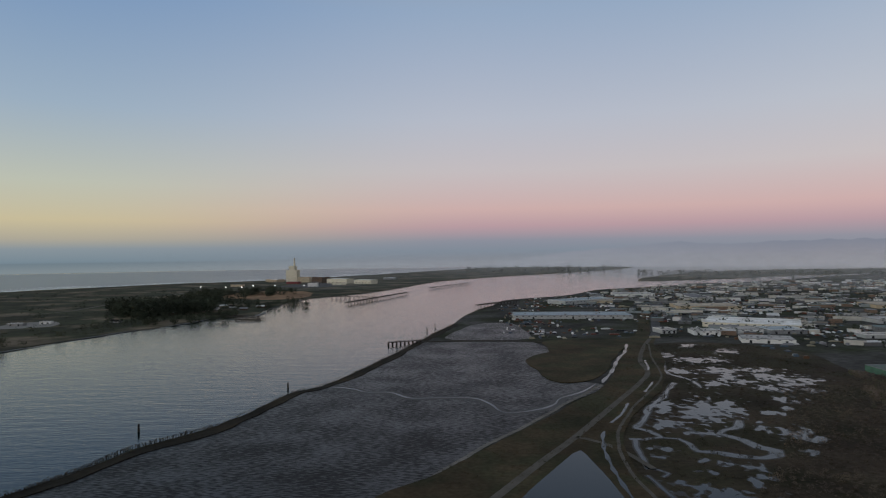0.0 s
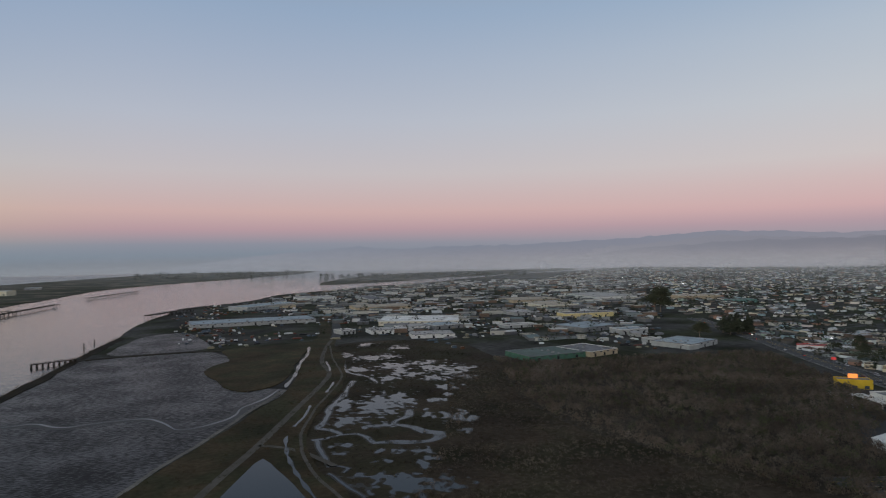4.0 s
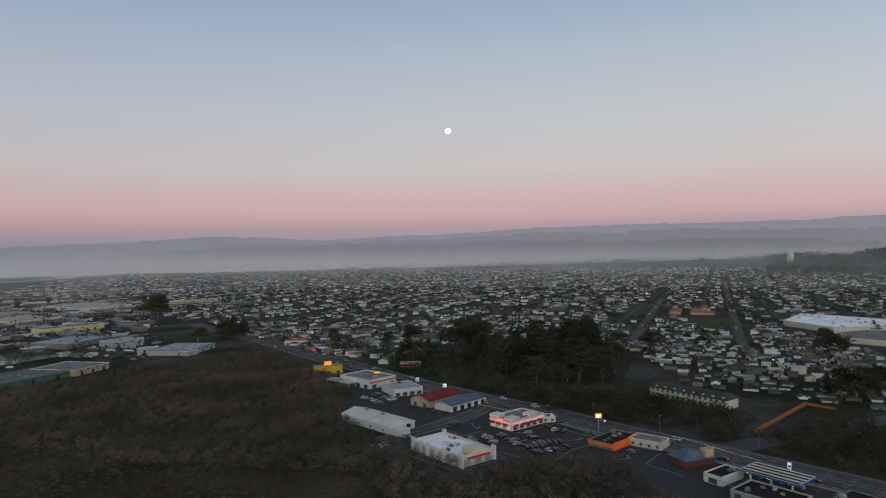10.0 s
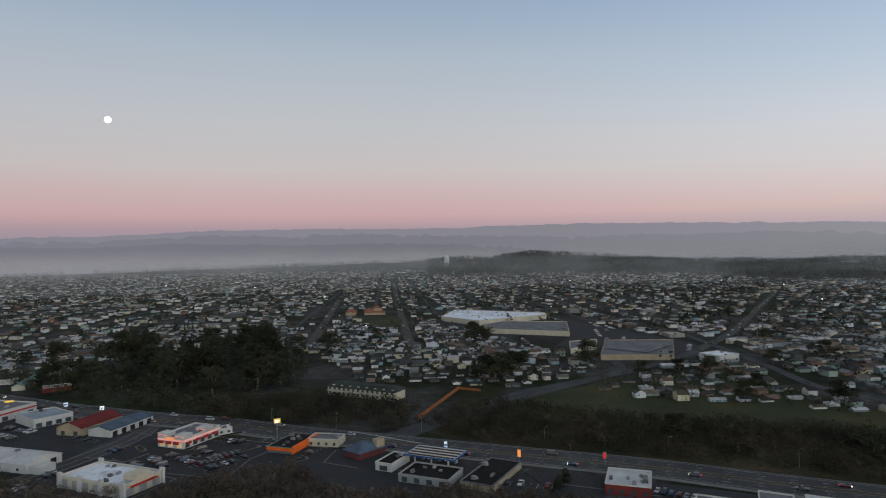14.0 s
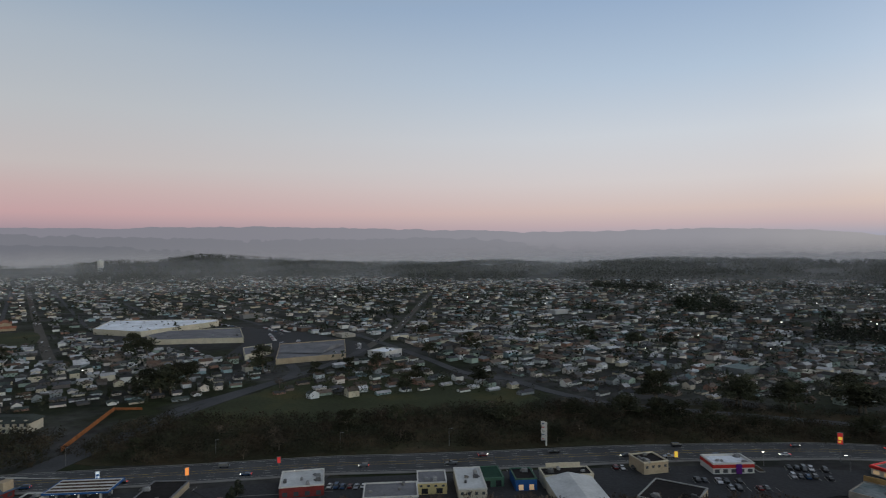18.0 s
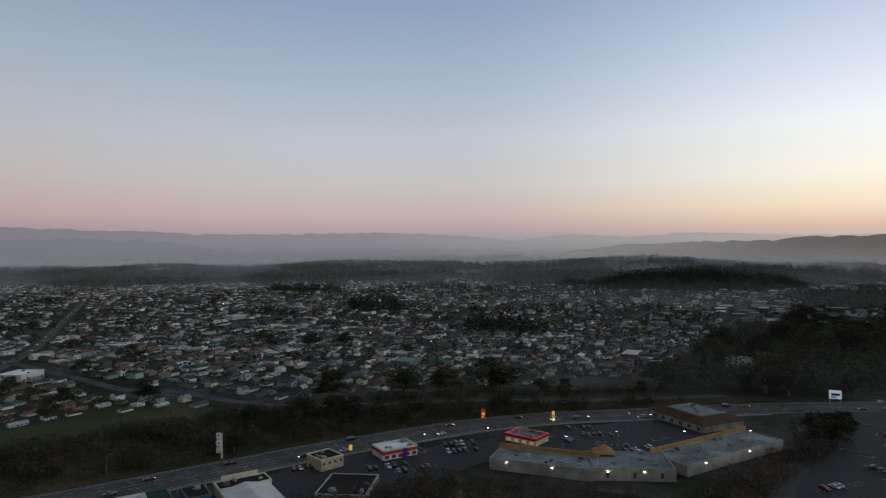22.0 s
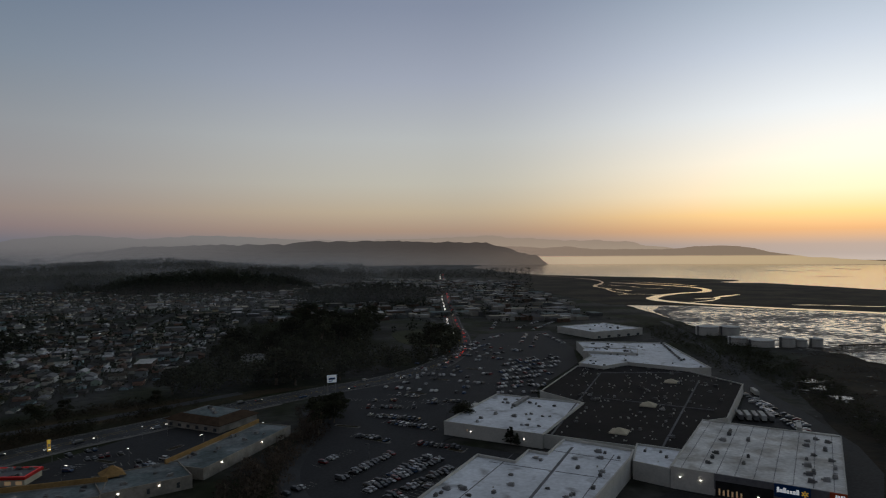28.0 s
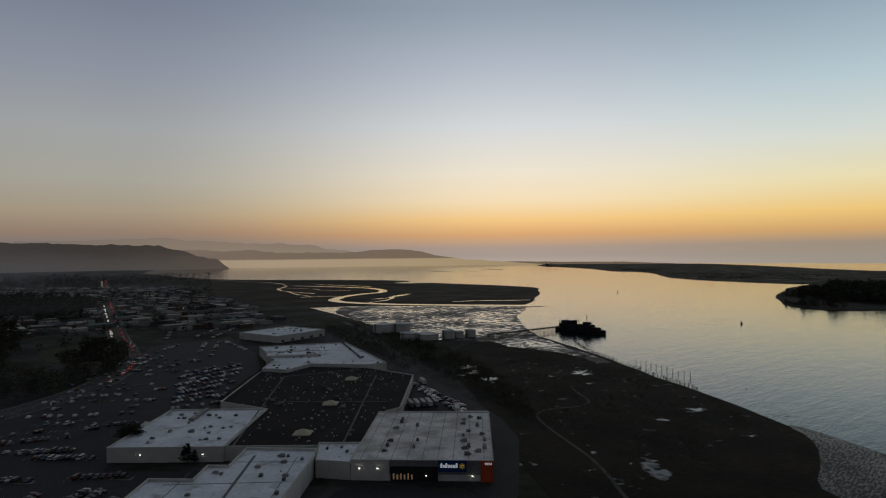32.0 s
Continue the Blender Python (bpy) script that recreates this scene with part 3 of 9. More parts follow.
RIVER = [(-1075, -1660), (-1089, -1603), (-1115, -1493), (-1129, -1382), (-1106, -1301), (-1068, -1243), (-1015, -1203), (-958, -1193), (-886, -1162), (-831, -1121), (-798, -1085), (-782, -1039), (-787, -982),
         (-811, -908), (-853, -829), (-899, -757), (-936, -701), (-960, -672)]
strip("tidal_river", RIVER, lambda t: 15 + 14 * t, 0.30, M["pool"], "winding tidal river shining in the salt marsh", "river", step=12, rough=2)
for k, (wd, pts) in enumerate(((9, [(-1104, -2422), (-1132, -2204), (-1136, -1897), (-1099, -1761), (-1037, -1652), (-980, -1583), (-930, -1516), (-905, -1429), (-899, -1307)]), (6, [(-804, -1213), (-826, -1212), (-857, -1201), (-884, -1170)]),
                               (10, [(-869, -1045), (-924, -1053), (-968, -1083), (-1034, -1107)]), (8, [(-807, -979), (-891, -1015), (-939, -1061), (-1009, -1090)]), (10, [(-1160, -1670), (-1181, -1525), (-1181, -1420)]),
                               (9, [(-927, -869), (-978, -838), (-1018, -797), (-1052, -766)]), (5, [(-905, -1429), (-860, -1330), (-840, -1250), (-826, -1212)]), (5, [(-980, -1583), (-1010, -1480), (-1000, -1400), (-1030, -1330)]))):
    strip("tidal_creek", pts, lambda t, w=wd: w * (0.55 + 0.7 * math.sin(t * 11 + w) ** 2), 0.28 + 0.002 * k, M["pool"], "narrow shining creek in the salt marsh", "creek", step=10, rough=5)
# flat mud-coloured strips stand in for dark wind-ruffled patches on the water
for pts, wd in (([(-2310, -2330), (-2265, -2060)], 40), ([(-2760, -2360), (-2690, -2140)], 50), ([(-1910, -1740), (-2025, -1610)], 22), ([(-2420, -2200), (-2400, -2060)], 30)):
    strip("shoal", pts, lambda t, w=wd: w * math.sin(t * 3.1) + 1, -0.36, M["darkmud"], "dark strip painting a wind-ruffled patch of the shallow bay", "shoal", step=12, rough=12)
# mudflats
sheet("mudflat", [(-178, 269), (-160, 326), (-132, 370), (-110, 451), (-92, 482), (-70, 546), (-46, 639), (-26, 721), (30, 725), (92, 721), (105, 697), (109, 626), (76, 577), (84, 536),
                  (100, 501), (123, 479), (104, 452), (80, 422), (59, 387), (24, 336), (-2, 293), (-24, 255), (-60, 195), (-140, 185)], 0.05, M["mud"],
      "wet grey tidal mudflat with fine ripples", "mudflat", step=8, rough=2.0)
sheet("mudflat", [(2, 758), (28, 861), (40, 895), (69, 922), (99, 911), (105, 832), (101, 749), (50, 739)], 0.05, M["mud"], "small wet mud basin behind a levee", "mudflat", step=8, rough=2.0)
sheet("mudflat", [(-263, -8), (-281, -75), (-314, -77), (-352, -85), (-385, -105), (-397, -110), (-391, -93), (-370, -60), (-339, 12), (-289, 95)], 0.04, M["mud"],
      "wet mudflat beside the channel", "mudflat", step=8, rough=2.0)
sheet("mudflat", [(-722, -940), (-785, -890), (-841, -805), (-892, -735), (-918, -689), (-894, -662), (-833, -627), (-760, -578), (-704, -529), (-649, -478), (-624, -448), (-598, -419), (-578, -388), (-558, -361),
                  (-549, -338), (-532, -316), (-510, -288), (-500, -293), (-514, -317), (-526, -343), (-528, -385), (-528, -414), (-546, -452), (-520, -486), (-508, -528), (-523, -586), (-560, -675), (-580, -730),
                  (-610, -795), (-650, -880)], 0.13, M["wetflat"], "glistening tidal flat with thin water over mud", "mudflat", step=15, rough=5)
# levee and tidal creek in the mudflat
LEVEE_W = [(-192, 255), (-170, 301), (-160, 333), (-134, 372), (-114, 451), (-106, 472), (-94, 485), (-71, 554), (-48, 648), (-23, 754), (13, 903)]
strip("bank", LEVEE_W, lambda t: 7 + 4 * math.sin(t * 9) ** 2 + 1.5 * math.sin(t * 47), 0.4, M["shoremarsh"], "dark low bank between mudflat and bay", "bank", rough=2.0, depth=0.6, shift=-4, step=5)
strip("bank", [(-30, 725), (20, 731), (70, 728), (111, 720)], 7, 0.5, M["scrubfloor"], "dark low bank between mud basins", "bank", rough=1, depth=0.6)
CREEK = [(-95, 485), (-80, 482), (-68, 475), (-56, 463), (-40, 462), (-30, 449), (-20, 442), (-1, 444), (21, 440), (30, 423), (36, 402), (49, 401), (63, 409), (74, 421), (80, 437), (89, 447), (105, 465), (116, 485)]
# dark strip is bank mud and the creek's shadow side in one colour
strip("creek_bank", CREEK, 9.0, 0.07, M["darkmud"], "dark mud and painted shadow side of a meandering tidal creek", "bank", step=4, rough=1.0)
strip("tidal_creek", CREEK, lambda t: 1.5 + 0.7 * math.sin(t * 30), 0.09, M["pool"], "pale water of a meandering tidal creek", "creek", step=4, rough=1.0, shift=0.8)
strip("shore", [(-24, 255), (-2, 293), (24, 336), (59, 387), (80, 422), (119, 481)], 2.6, 0.09, M["mudedge"], "pale line of wet mud along the bank", "shore", step=4, rough=1.2)
sheet("spit", [(75, 583), (79, 546), (82, 509), (90, 490), (106, 492), (124, 511), (150, 570), (182, 652), (220, 736), (177, 725), (140, 732), (111, 716), (108, 649), (94, 628), (81, 608)], 0.6, M["grass"], "grassy spit above the mud", "ground", step=8, rough=2)

# marsh, levee grass and scrub floor
sheet("marsh", [(30, 224), (90, 256), (84, 293), (92, 342), (116, 391), (151, 450), (171, 494), (206, 597), (223, 686), (302, 697), (355, 628), (342, 549), (337, 490), (412, 452), (480, 279),
                (411, 227), (353, 189), (300, 157), (260, 110), (202, 98), (123, 153)], 0.10, M["marsh"], "flat brown salt marsh with dead grass", "marsh", step=15, rough=3)
sheet("levee", [(-30, 249), (-2, 291), (26, 334), (62, 385), (84, 420), (121, 479), (161, 584), (201, 692), (224, 755), (247, 750), (226, 686), (206, 597), (171, 494), (151, 450),
                (116, 391), (92, 342), (84, 293), (90, 256), (60, 215)], 0.5, M["grass"], "broad grassy levee with a path along it", "levee", step=8, rough=1.5)
TRAIL = [(5, 234), (21, 261), (46, 304), (71, 345), (113, 420), (149, 485), (169, 528), (181, 587), (209, 666), (238, 734)]
strip("path", TRAIL, 4.2, 0.56, M["path"], "grey gravel trail along the levee", "path", step=6)
strip("path", [(71, 345), (82, 334), (90, 317), (96, 293)], 3.2, 0.56, M["path"], "short gravel side path", "path", step=6)
LEVEE_ROAD = [(86, 234), (85, 263), (84, 284), (87, 314), (93, 343), (104, 372), (123, 412), (156, 472), (176, 516), (197, 603), (222, 690)]
strip("path", LEVEE_ROAD, 6.4, 0.62, M["grass"], "narrow grassy levee between two channels", "path", step=6)
strip("path", LEVEE_ROAD, 1.8, 0.65, M["path"], "worn dirt track along the narrow levee", "path", step=6, rough=0.6)
strip("road", [(223, 690), (234, 734), (262, 785), (329, 994), (420, 1275), (527, 1581), (651, 1833)], 12, 0.25, M["asphalt"], "straight asphalt road into the town", "road", depth=0.3)
strip("grass_verge", [(215, 706), (246, 785), (311, 993), (400, 1275)], 16, 0.2, M["grass"], "grass strip beside the road", "ground", rough=1.5)
sheet("pond", [(69, 321), (71, 300), (72, 277), (73, 255), (76, 229), (17, 229), (31, 259), (43, 281), (58, 306)], 0.64, M["pool"], "still triangular pond on the levee", "pond", step=8, rough=0.8, depth=0.1)
for pts in ([(189, 587), (176, 538)], [(163, 489), (146, 453)], [(125, 420), (113, 394), (101, 372)], [(93, 355), (87, 339), (83, 314), (81, 293), (80, 278), (79, 255)]):
    strip("channel", [(x - 3.5, y) for x, y in pts], lambda t: 0.7 + 1.3 * math.sin(t * 17) ** 2 + 0.7 * math.sin(t * 43) ** 2, 0.66, M["pool"], "broken ditch of water beside the levee", "channel", step=5, rough=1.2)
strip("channel", [(121, 487), (141, 533), (158, 584), (181, 637), (199, 692)], lambda t: 1.8 + 2.0 * math.sin(t * 19) ** 2, 0.66, M["pool"], "narrow water channel beside the spit", "channel", step=5, rough=1.5)
CHANNELS = [([(201, 585), (189, 547), (184, 520), (188, 509), (192, 494), (189, 467)], lambda t: 3.6 - 1.4 * t + 0.8 * math.sin(t * 31)),
            ([(176, 487), (153, 443), (144, 429), (129, 403), (117, 376), (109, 362), (114, 356), (117, 343)], lambda t: 3.2 + 0.9 * math.sin(t * 23) + 0.6 * math.sin(t * 61)),
            ([(98, 341), (106, 340), (116, 343), (125, 340), (128, 332), (127, 319), (134, 317), (142, 311), (154, 307), (163, 312), (166, 319), (160, 325), (158, 336), (154, 345), (151, 349), (157, 357), (166, 362), (174, 376)],
             lambda t: 2.6 + 4.0 * math.exp(-((t - 0.34) / 0.07) ** 2) + 4.6 * math.exp(-((t - 0.58) / 0.12) ** 2) + 2.2 * math.exp(-((t - 0.92) / 0.07) ** 2) + 0.4 * math.sin(t * 37)),
            ([(101, 341), (98, 327), (96, 308), (94, 295), (99, 292), (101, 287), (97, 283)], lambda t: 2.3 - 1.0 * t + 0.4 * math.sin(t * 29)),
            ([(91, 286), (92, 276), (93, 262), (95, 249)], lambda t: 1.3 + 0.4 * math.sin(t * 29))]
for k, (pts, wd) in enumerate(CHANNELS):
    strip("channel_bank", pts, lambda t, f=wd: f(t) + 1.8, 0.125 + 0.002 * k, M["darkmud"], "dark mud edge of a marsh channel", "bank", step=5, rough=1.5)
    strip("channel", pts, wd, 0.14 + 0.002 * k, M["pool"], "winding marsh channel holding still water", "channel", step=5, rough=1.5)
POOLS = [(167, 401, 14.7, 26.0), (155, 396, 9.6, 15.5), (181, 415, 6.1, 14.1), (141, 409, 6.7, 19.6), (128, 371, 7.6, 11.7), (139, 354, 6.6, 6.0), (185, 398, 4.5, 8.3), (180, 364, 2.1, 12.3), (189, 346, 9.1, 9.2), (201, 357, 4.5, 8.1), (199, 338, 3.0, 7.6), (182, 316, 3.0, 4.5), (203, 392, 5.0, 6.3), (228, 426, 7.2, 9.6), (218, 405, 3.0, 5.1), (198, 392, 3.0, 6.3), (231, 586, 13.7, 13.5), (248, 587, 7.6, 14.1), (233, 533, 13.7, 14.8), (224, 503, 6.6, 20.4), (203, 482, 7.6, 11.4), (197, 534, 9.7, 11.2), (214, 618, 6.6, 11.1), (261, 679, 7.2, 13.5), (281, 636, 8.1, 12.5), (227, 483, 6.1, 9.8), (258, 502, 12.2, 18.6), (238, 463, 10.2, 11.2), (276, 494, 11.2, 12.5), (264, 533, 11.1, 11.6), (257, 473, 8.1, 9.2), (261, 455, 7.6, 6.9), (111, 323, 6.0, 3.8), (103, 311, 3.5, 2.5), (123, 304, 2.5, 2.9), (132, 300, 4.0, 4.3), (138, 294, 3.0, 4.5), (141, 284, 2.5, 7.8), (135, 277, 3.0, 4.5), (144, 279, 2.1, 2.9), (116, 290, 3.0, 2.2), (122, 287, 2.1, 2.2), (114, 268, 14.6, 4.3), (117, 258, 16.2, 4.9), (120, 248, 16.2, 6.3)]      # x, y, half width across and along the line of sight from the levee


def pool_depth(x, y, pools):
    """How deep a place lies in the nearest pool, 0 to 1."""
    near = 0.0
    for a, b, rx, ry in pools:
        L = math.hypot(a, b)
        al, ac = ((x - a) * a + (y - b) * b) / L, ((x - a) * b - (y - b) * a) / L
        d = (ac / rx) ** 2 + (al / ry) ** 2
        if d < 6:
            near = max(near, math.exp(-d * 0.55))
    return near


def pool_field(x, y):
    near = pool_depth(x, y, POOLS)
    v = -0.62 + 0.92 * near
    if near < 0.04:
        v -= 0.6
    if x < float(np.interp(y, [q[1] for q in LEVEE_ROAD], [q[0] for q in LEVEE_ROAD])) + 5 or y > 690:
        v -= 2
    return v + 0.42 * fbm(x, y, 0.085, 1.0) + 0.72 * fbm(x, y * 0.75, 0.22, 2.0)


contour("pool_edges", 84, 350, 236, 690, 1.5, lambda x, y: pool_field(x, y) + 0.14, 0.118, M["darkmud"], "dark mud edges of the marsh pools", "mud")
contour("marsh_pools", 84, 350, 236, 690, 1.5, pool_field, 0.15, M["pool"], "scattered shallow marsh pools reflecting the sky", "pool")

# bare ground, lots and a road on the peninsula
M["bareearth"] = mat("bare_orange_earth", (0.20, 0.125, 0.075), var=0.35, s1=0.01, s2=0.08)
sheet("cleared_ground", [(-559, 1597), (-523, 1810), (-373, 1757), (-336, 1503), (-448, 1462)], 0.45, M["bareearth"], "cleared orange earth by the old mill", "ground", step=30, rough=16, scale=0.02)
sheet("cleared_ground", [(-655, 900), (-650, 986), (-610, 999), (-575, 930)], 0.45, M["concrete"], "pale gravel lot on the peninsula", "ground", step=15, rough=5, scale=0.03)
sheet("cleared_ground", [(-540, 2080), (-430, 2300), (-330, 2160), (-400, 2000)], 0.45, M["lotasphalt"], "dark paved yard of the mill", "ground", step=30, rough=8, scale=0.02)
strip("road", [(-774, 1109), (-703, 1188), (-728, 1560), (-669, 1955), (-509, 2547), (-259, 3451)], 9, 0.48, M["path"], "pale road along the peninsula", "road", step=30)
strip("shore", [(-656, 388), (-552, 510), (-474, 690), (-456, 760), (-433, 843), (-394, 926), (-377, 1008), (-344, 1043), (-314, 1084), (-330, 1232), (-314, 1462), (-209, 1655), (-110, 1980)], lambda t: 5 + 4 * math.sin(t * 71), 0.2, M["darkmud"],
      "dark rocky shore of the peninsula", "shore", step=10, rough=4)

# near shore marsh beside the shopping centre
sheet("shore_marsh", [(-213, -124), (-271, -27), (-298, -70), (-355, -84), (-392, -110), (-422, -148), (-444, -181), (-492, -251), (-544, -325), (-575, -378), (-577, -440), (-495, -450),
                      (-404, -377), (-333, -293), (-287, -229), (-230, -169)], 0.12, M["shoremarsh"], "dark shore marsh with low scrub", "marsh", step=12, rough=3)
strip("path", [(-216, -104), (-235, -125), (-267, -159), (-318, -228), (-356, -220), (-372, -225), (-389, -245), (-403, -258)], 1.9, 0.17, M["path"], "pale foot path through the shore marsh", "path", step=6)


SHORE_POOLS = [(-393, -162, 6.7, 5.4), (-278, -136, 3.6, 6.5), (-272, -127, 4.2, 5.4), (-451, -279, 6.0, 6.9), (-382, -319, 6.0, 6.4), (-409, -367, 6.7, 7.8), (-398, -347, 4.6, 7.4), (-495, -291, 15.9, 11.0), (-358, -166, 3.9, 2.2), (-359, -114, 4.6, 3.2), (-422, -397, 3.9, 5.7)]


def shore_pools(x, y):
    return -0.62 + 0.95 * pool_depth(x, y, SHORE_POOLS) + 0.4 * fbm(x, y, 0.07, 5.0) + 0.7 * fbm(x, y, 0.24, 6.0)


contour("pool_edges", -480, -225, -390, -115, 2.0, lambda x, y: shore_pools(x, y) + 0.16, 0.15, M["darkmud"], "dark mud edges of the shore pools", "mud")
contour("shore_pools", -480, -225, -390, -115, 1.6, shore_pools, 0.17, M["pool"], "small bright pools in the shore marsh", "pool")

# scrub wood floor and slopes
SCRUB = [(330, 520), (360, 470), (440, 452), (520, 420), (570, 400), (500, 300), (432, 222), (402, 208), (350, 190), (316, 148), (272, 84), (258, 20), (250, -45), (228, -105),
         (182, -172), (128, -222), (92, -262), (40, -268), (-8, -262), (-22, -225), (20, -100), (150, 60), (225, 95), (262, 130), (250, 200), (240, 300), (270, 400), (310, 470)]
sheet("scrub_ground", SCRUB, 0.14, M["scrubfloor"], "dead undergrowth of the scrub wood", "ground", step=15, rough=3)
sheet("grass_slope", [(400, -105), (440, -165), (478, -240), (440, -300), (380, -325), (300, -318), (290, -290), (325, -215), (360, -150)], 0.2, M["field"], "grassy slope above the highway", "ground", step=15, rough=4)
sheet("verge", [(352, -48), (372, -70), (395, -110), (350, -170), (290, -290), (210, -390), (60, -462), (-60, -482), (-20, -462), (60, -408), (130, -350), (205, -270), (262, -180), (318, -90)], 0.16, M["grass"],
      "dark grassy verge along the highway", "ground", step=15, rough=2)
sheet("field", [(-171, -687), (-190, -770), (-256, -765), (-252, -678), (-216, -629), (-186, -633)], 0.2, M["field"], "green playing field among dark trees", "field", step=12, rough=2)
sheet("field", [(866, -78), (1010, -93), (1002, -26), (858, -16)], 0.2, M["field"], "school field in the town", "field", step=15, rough=2)
sheet("field", [(-4, -714), (-105, -1009), (-236, -1013), (-179, -894), (-92, -760)], 0.15, M["field"], "green meadow beyond the trees", "field", step=15, rough=4)

# highway and streets
HWY = [(790, 674), (714, 564), (631, 430), (562, 333), (508, 251), (468, 194), (436, 142), (415, 105), (397, 69), (366, 23), (339, -25), (313, -70), (291, -109), (271, -144), (244, -182),
       (215, -227), (187, -270), (158, -309), (127, -346), (90, -376), (49, -400), (-21, -441), (-64, -462), (-111, -484), (-167, -530), (-213, -602), (-248, -699), (-280, -815), (-350, -1044),
       (-415, -1256), (-610, -1873), (-842, -2594)]
hwy = strip("road", HWY, 24, 0.26, M["asphalt"], "wide multi-lane highway of worn asphalt", "road", depth=0.3, step=8)
for s in (-6.6, -3.3, 3.3, 6.6):
    dashes("lane_dashes", HWY, 0.275, M["line"], hwy, s)
for s in (-1.6, 1.6):
    strip("median_line", HWY, 0.22, 0.275, M["yellowline"], parent=hwy, shift=s)
for s in (-10.4, 10.4):
    strip("edge_line", HWY, 0.2, 0.275, M["line"], parent=hwy, shift=s)
strip("pavement", HWY[5:22], 2.4, 0.40, M["concrete"], "concrete pavement along the highway", "pavement", depth=0.3, shift=-13.6, step=8)
SIDE = [((339, -25), (375, -64), (429, -115), (456, -163), (488, -227), (540, -304), (579, -348)), ((360, -349), (408, -340), (500, -362), (706, -402), (886, -403)),
        ((360, -349), (307, -340), (257, -342), (224, -360), (145, -401), (70, -433), (-3, -473)), ((396, -92), (428, -131), (490, -223), (543, -247)),
        ((397, 107), (374, 120), (341, 130), (303, 138), (273, 147)), ((271, -144), (239, -107)), ((-74, -459), (-53, -438), (-43, -408), (-43, -367), (-23, -297), (-24, -259))]
for k, pts in enumerate(SIDE):
    strip("road", pts, 9, 0.225 + 0.005 * k, M["asphalt"], "narrow asphalt side street", "road", depth=0.3, step=8)

ACCESS = [(417, 107), (392, 110), (372, 114), (347, 125), (324, 137), (300, 151), (276, 164)]
strip("road", ACCESS, 11, 0.262, M["asphalt"], "access road between the shops", "road", step=6, depth=0.2)
for s in (-5.9, 5.9):
    strip("kerb", ACCESS[1:], 0.5, 0.36, M["concrete"], "pale concrete kerb of the access road", "kerb", step=6, depth=0.3, shift=s)
strip("lane_line", ACCESS, 0.25, 0.275, M["yellowline"], "yellow centre line of the access road", "marking", step=6)
CROSS = [(330, -14), (345, -25), (362, -44), (380, -66), (398, -92)]
strip("road", CROSS, 14, 0.268, M["asphalt"], "side street meeting the highway", "road", step=6, depth=0.2)
for dx in (-7, 7):
    strip("crossing_line", [(338 + dx * 0.9, -36 + dx), (356 + dx * 0.9, -14 + dx)], 0.8, 0.285, M["line"], "white stop line at the junction", "marking", step=6)
for s in (-12.4, 12.4):
    strip("kerb", HWY[2:26], 0.45, 0.36, M["concrete"], "pale concrete kerb of the highway", "kerb", step=8, depth=0.25, shift=s)
for pts in ([(296, 125), (277, 89), (303, 73), (327, 109), (296, 125)], [(300, 56), (318, 92), (340, 112)], [(302, 50), (324, 44), (346, 28)], [(366, 64), (352, 40), (335, 6)], [(345, 126), (333, 104), (345, 96)],
            [(398, 128), (380, 104), (372, 112)], [(418, 168), (404, 146)], [(330, 2), (312, 8), (300, -8)], [(296, -22), (272, -62), (252, -52)], [(262, -92), (240, -128)]):
    for q in zip(pts, pts[1:]):
        strip("kerb", q, 0.45, 0.36, M["concrete"], "pale concrete kerb in the forecourts", "kerb", step=4, depth=0.2)
# planted islands in the lots
for x, y, a, L in ((342, 47, 125, 14), (331, 60, 125, 10), (349, 79, 60, 8), (336, 72, 40, 7), (355, 103, 30, 12), (372, 60, 115, 16), (300, 60, 120, 14), (318, 20, 120, 10), (-70, -330, 130, 18), (-98, -352, 130, 16),
                   (-66, -300, 40, 14), (-104, -300, 130, 10), (-60, -362, 140, 16), (-120, -430, 130, 16), (-150, -470, 130, 18), (-190, -500, 130, 16), (-230, -560, 130, 18), (60, -340, 140, 12), (30, -352, 50, 10), (88, -340, 140, 12),
                   (190, -226, 120, 10), (140, -290, 140, 10)):
    ca, sa = math.cos(radians(a)), math.sin(radians(a))
    pts = [(x + u * ca - v * sa, y + u * sa + v * ca) for u, v in ((-L / 2, -1.2), (-L / 2 + 1, -1.7), (L / 2 - 1, -1.7), (L / 2, -1.2), (L / 2, 1.2), (L / 2 - 1, 1.7), (-L / 2 + 1, 1.7), (-L / 2, 1.2))]
    sheet("traffic_island", pts, 0.38, M["concrete"], "concrete-kerbed planting island in the lot", "island", round_off=False, depth=0.2)
    sheet("island_soil", [(x + (px - x) * 0.86, y + (py - y) * 0.74) for px, py in pts], 0.42, M["grass"], "planted soil of a traffic island", "island", round_off=False, depth=0.05)
# parking lots
sheet("parking_lot", [(-11, -243), (-17, -288), (-42, -357), (-42, -408), (-65, -452), (-108, -474), (-187, -548), (-276, -707), (-369, -707), (-326, -574), (-286, -495), (-203, -411), (-189, -377), (-163, -365),
                      (-102, -316), (-140, -275), (-83, -226), (-40, -210)], 0.22, M["lotasphalt"], "huge asphalt parking lot with faded bay lines", "parking lot", round_off=False)
sheet("parking_lot", [(-198, -171), (-173, -220), (-131, -207), (-77, -171), (-130, -94), (-180, -98)], 0.22, M["lotasphalt"], "dark asphalt yard before the store", "parking lot", round_off=False)
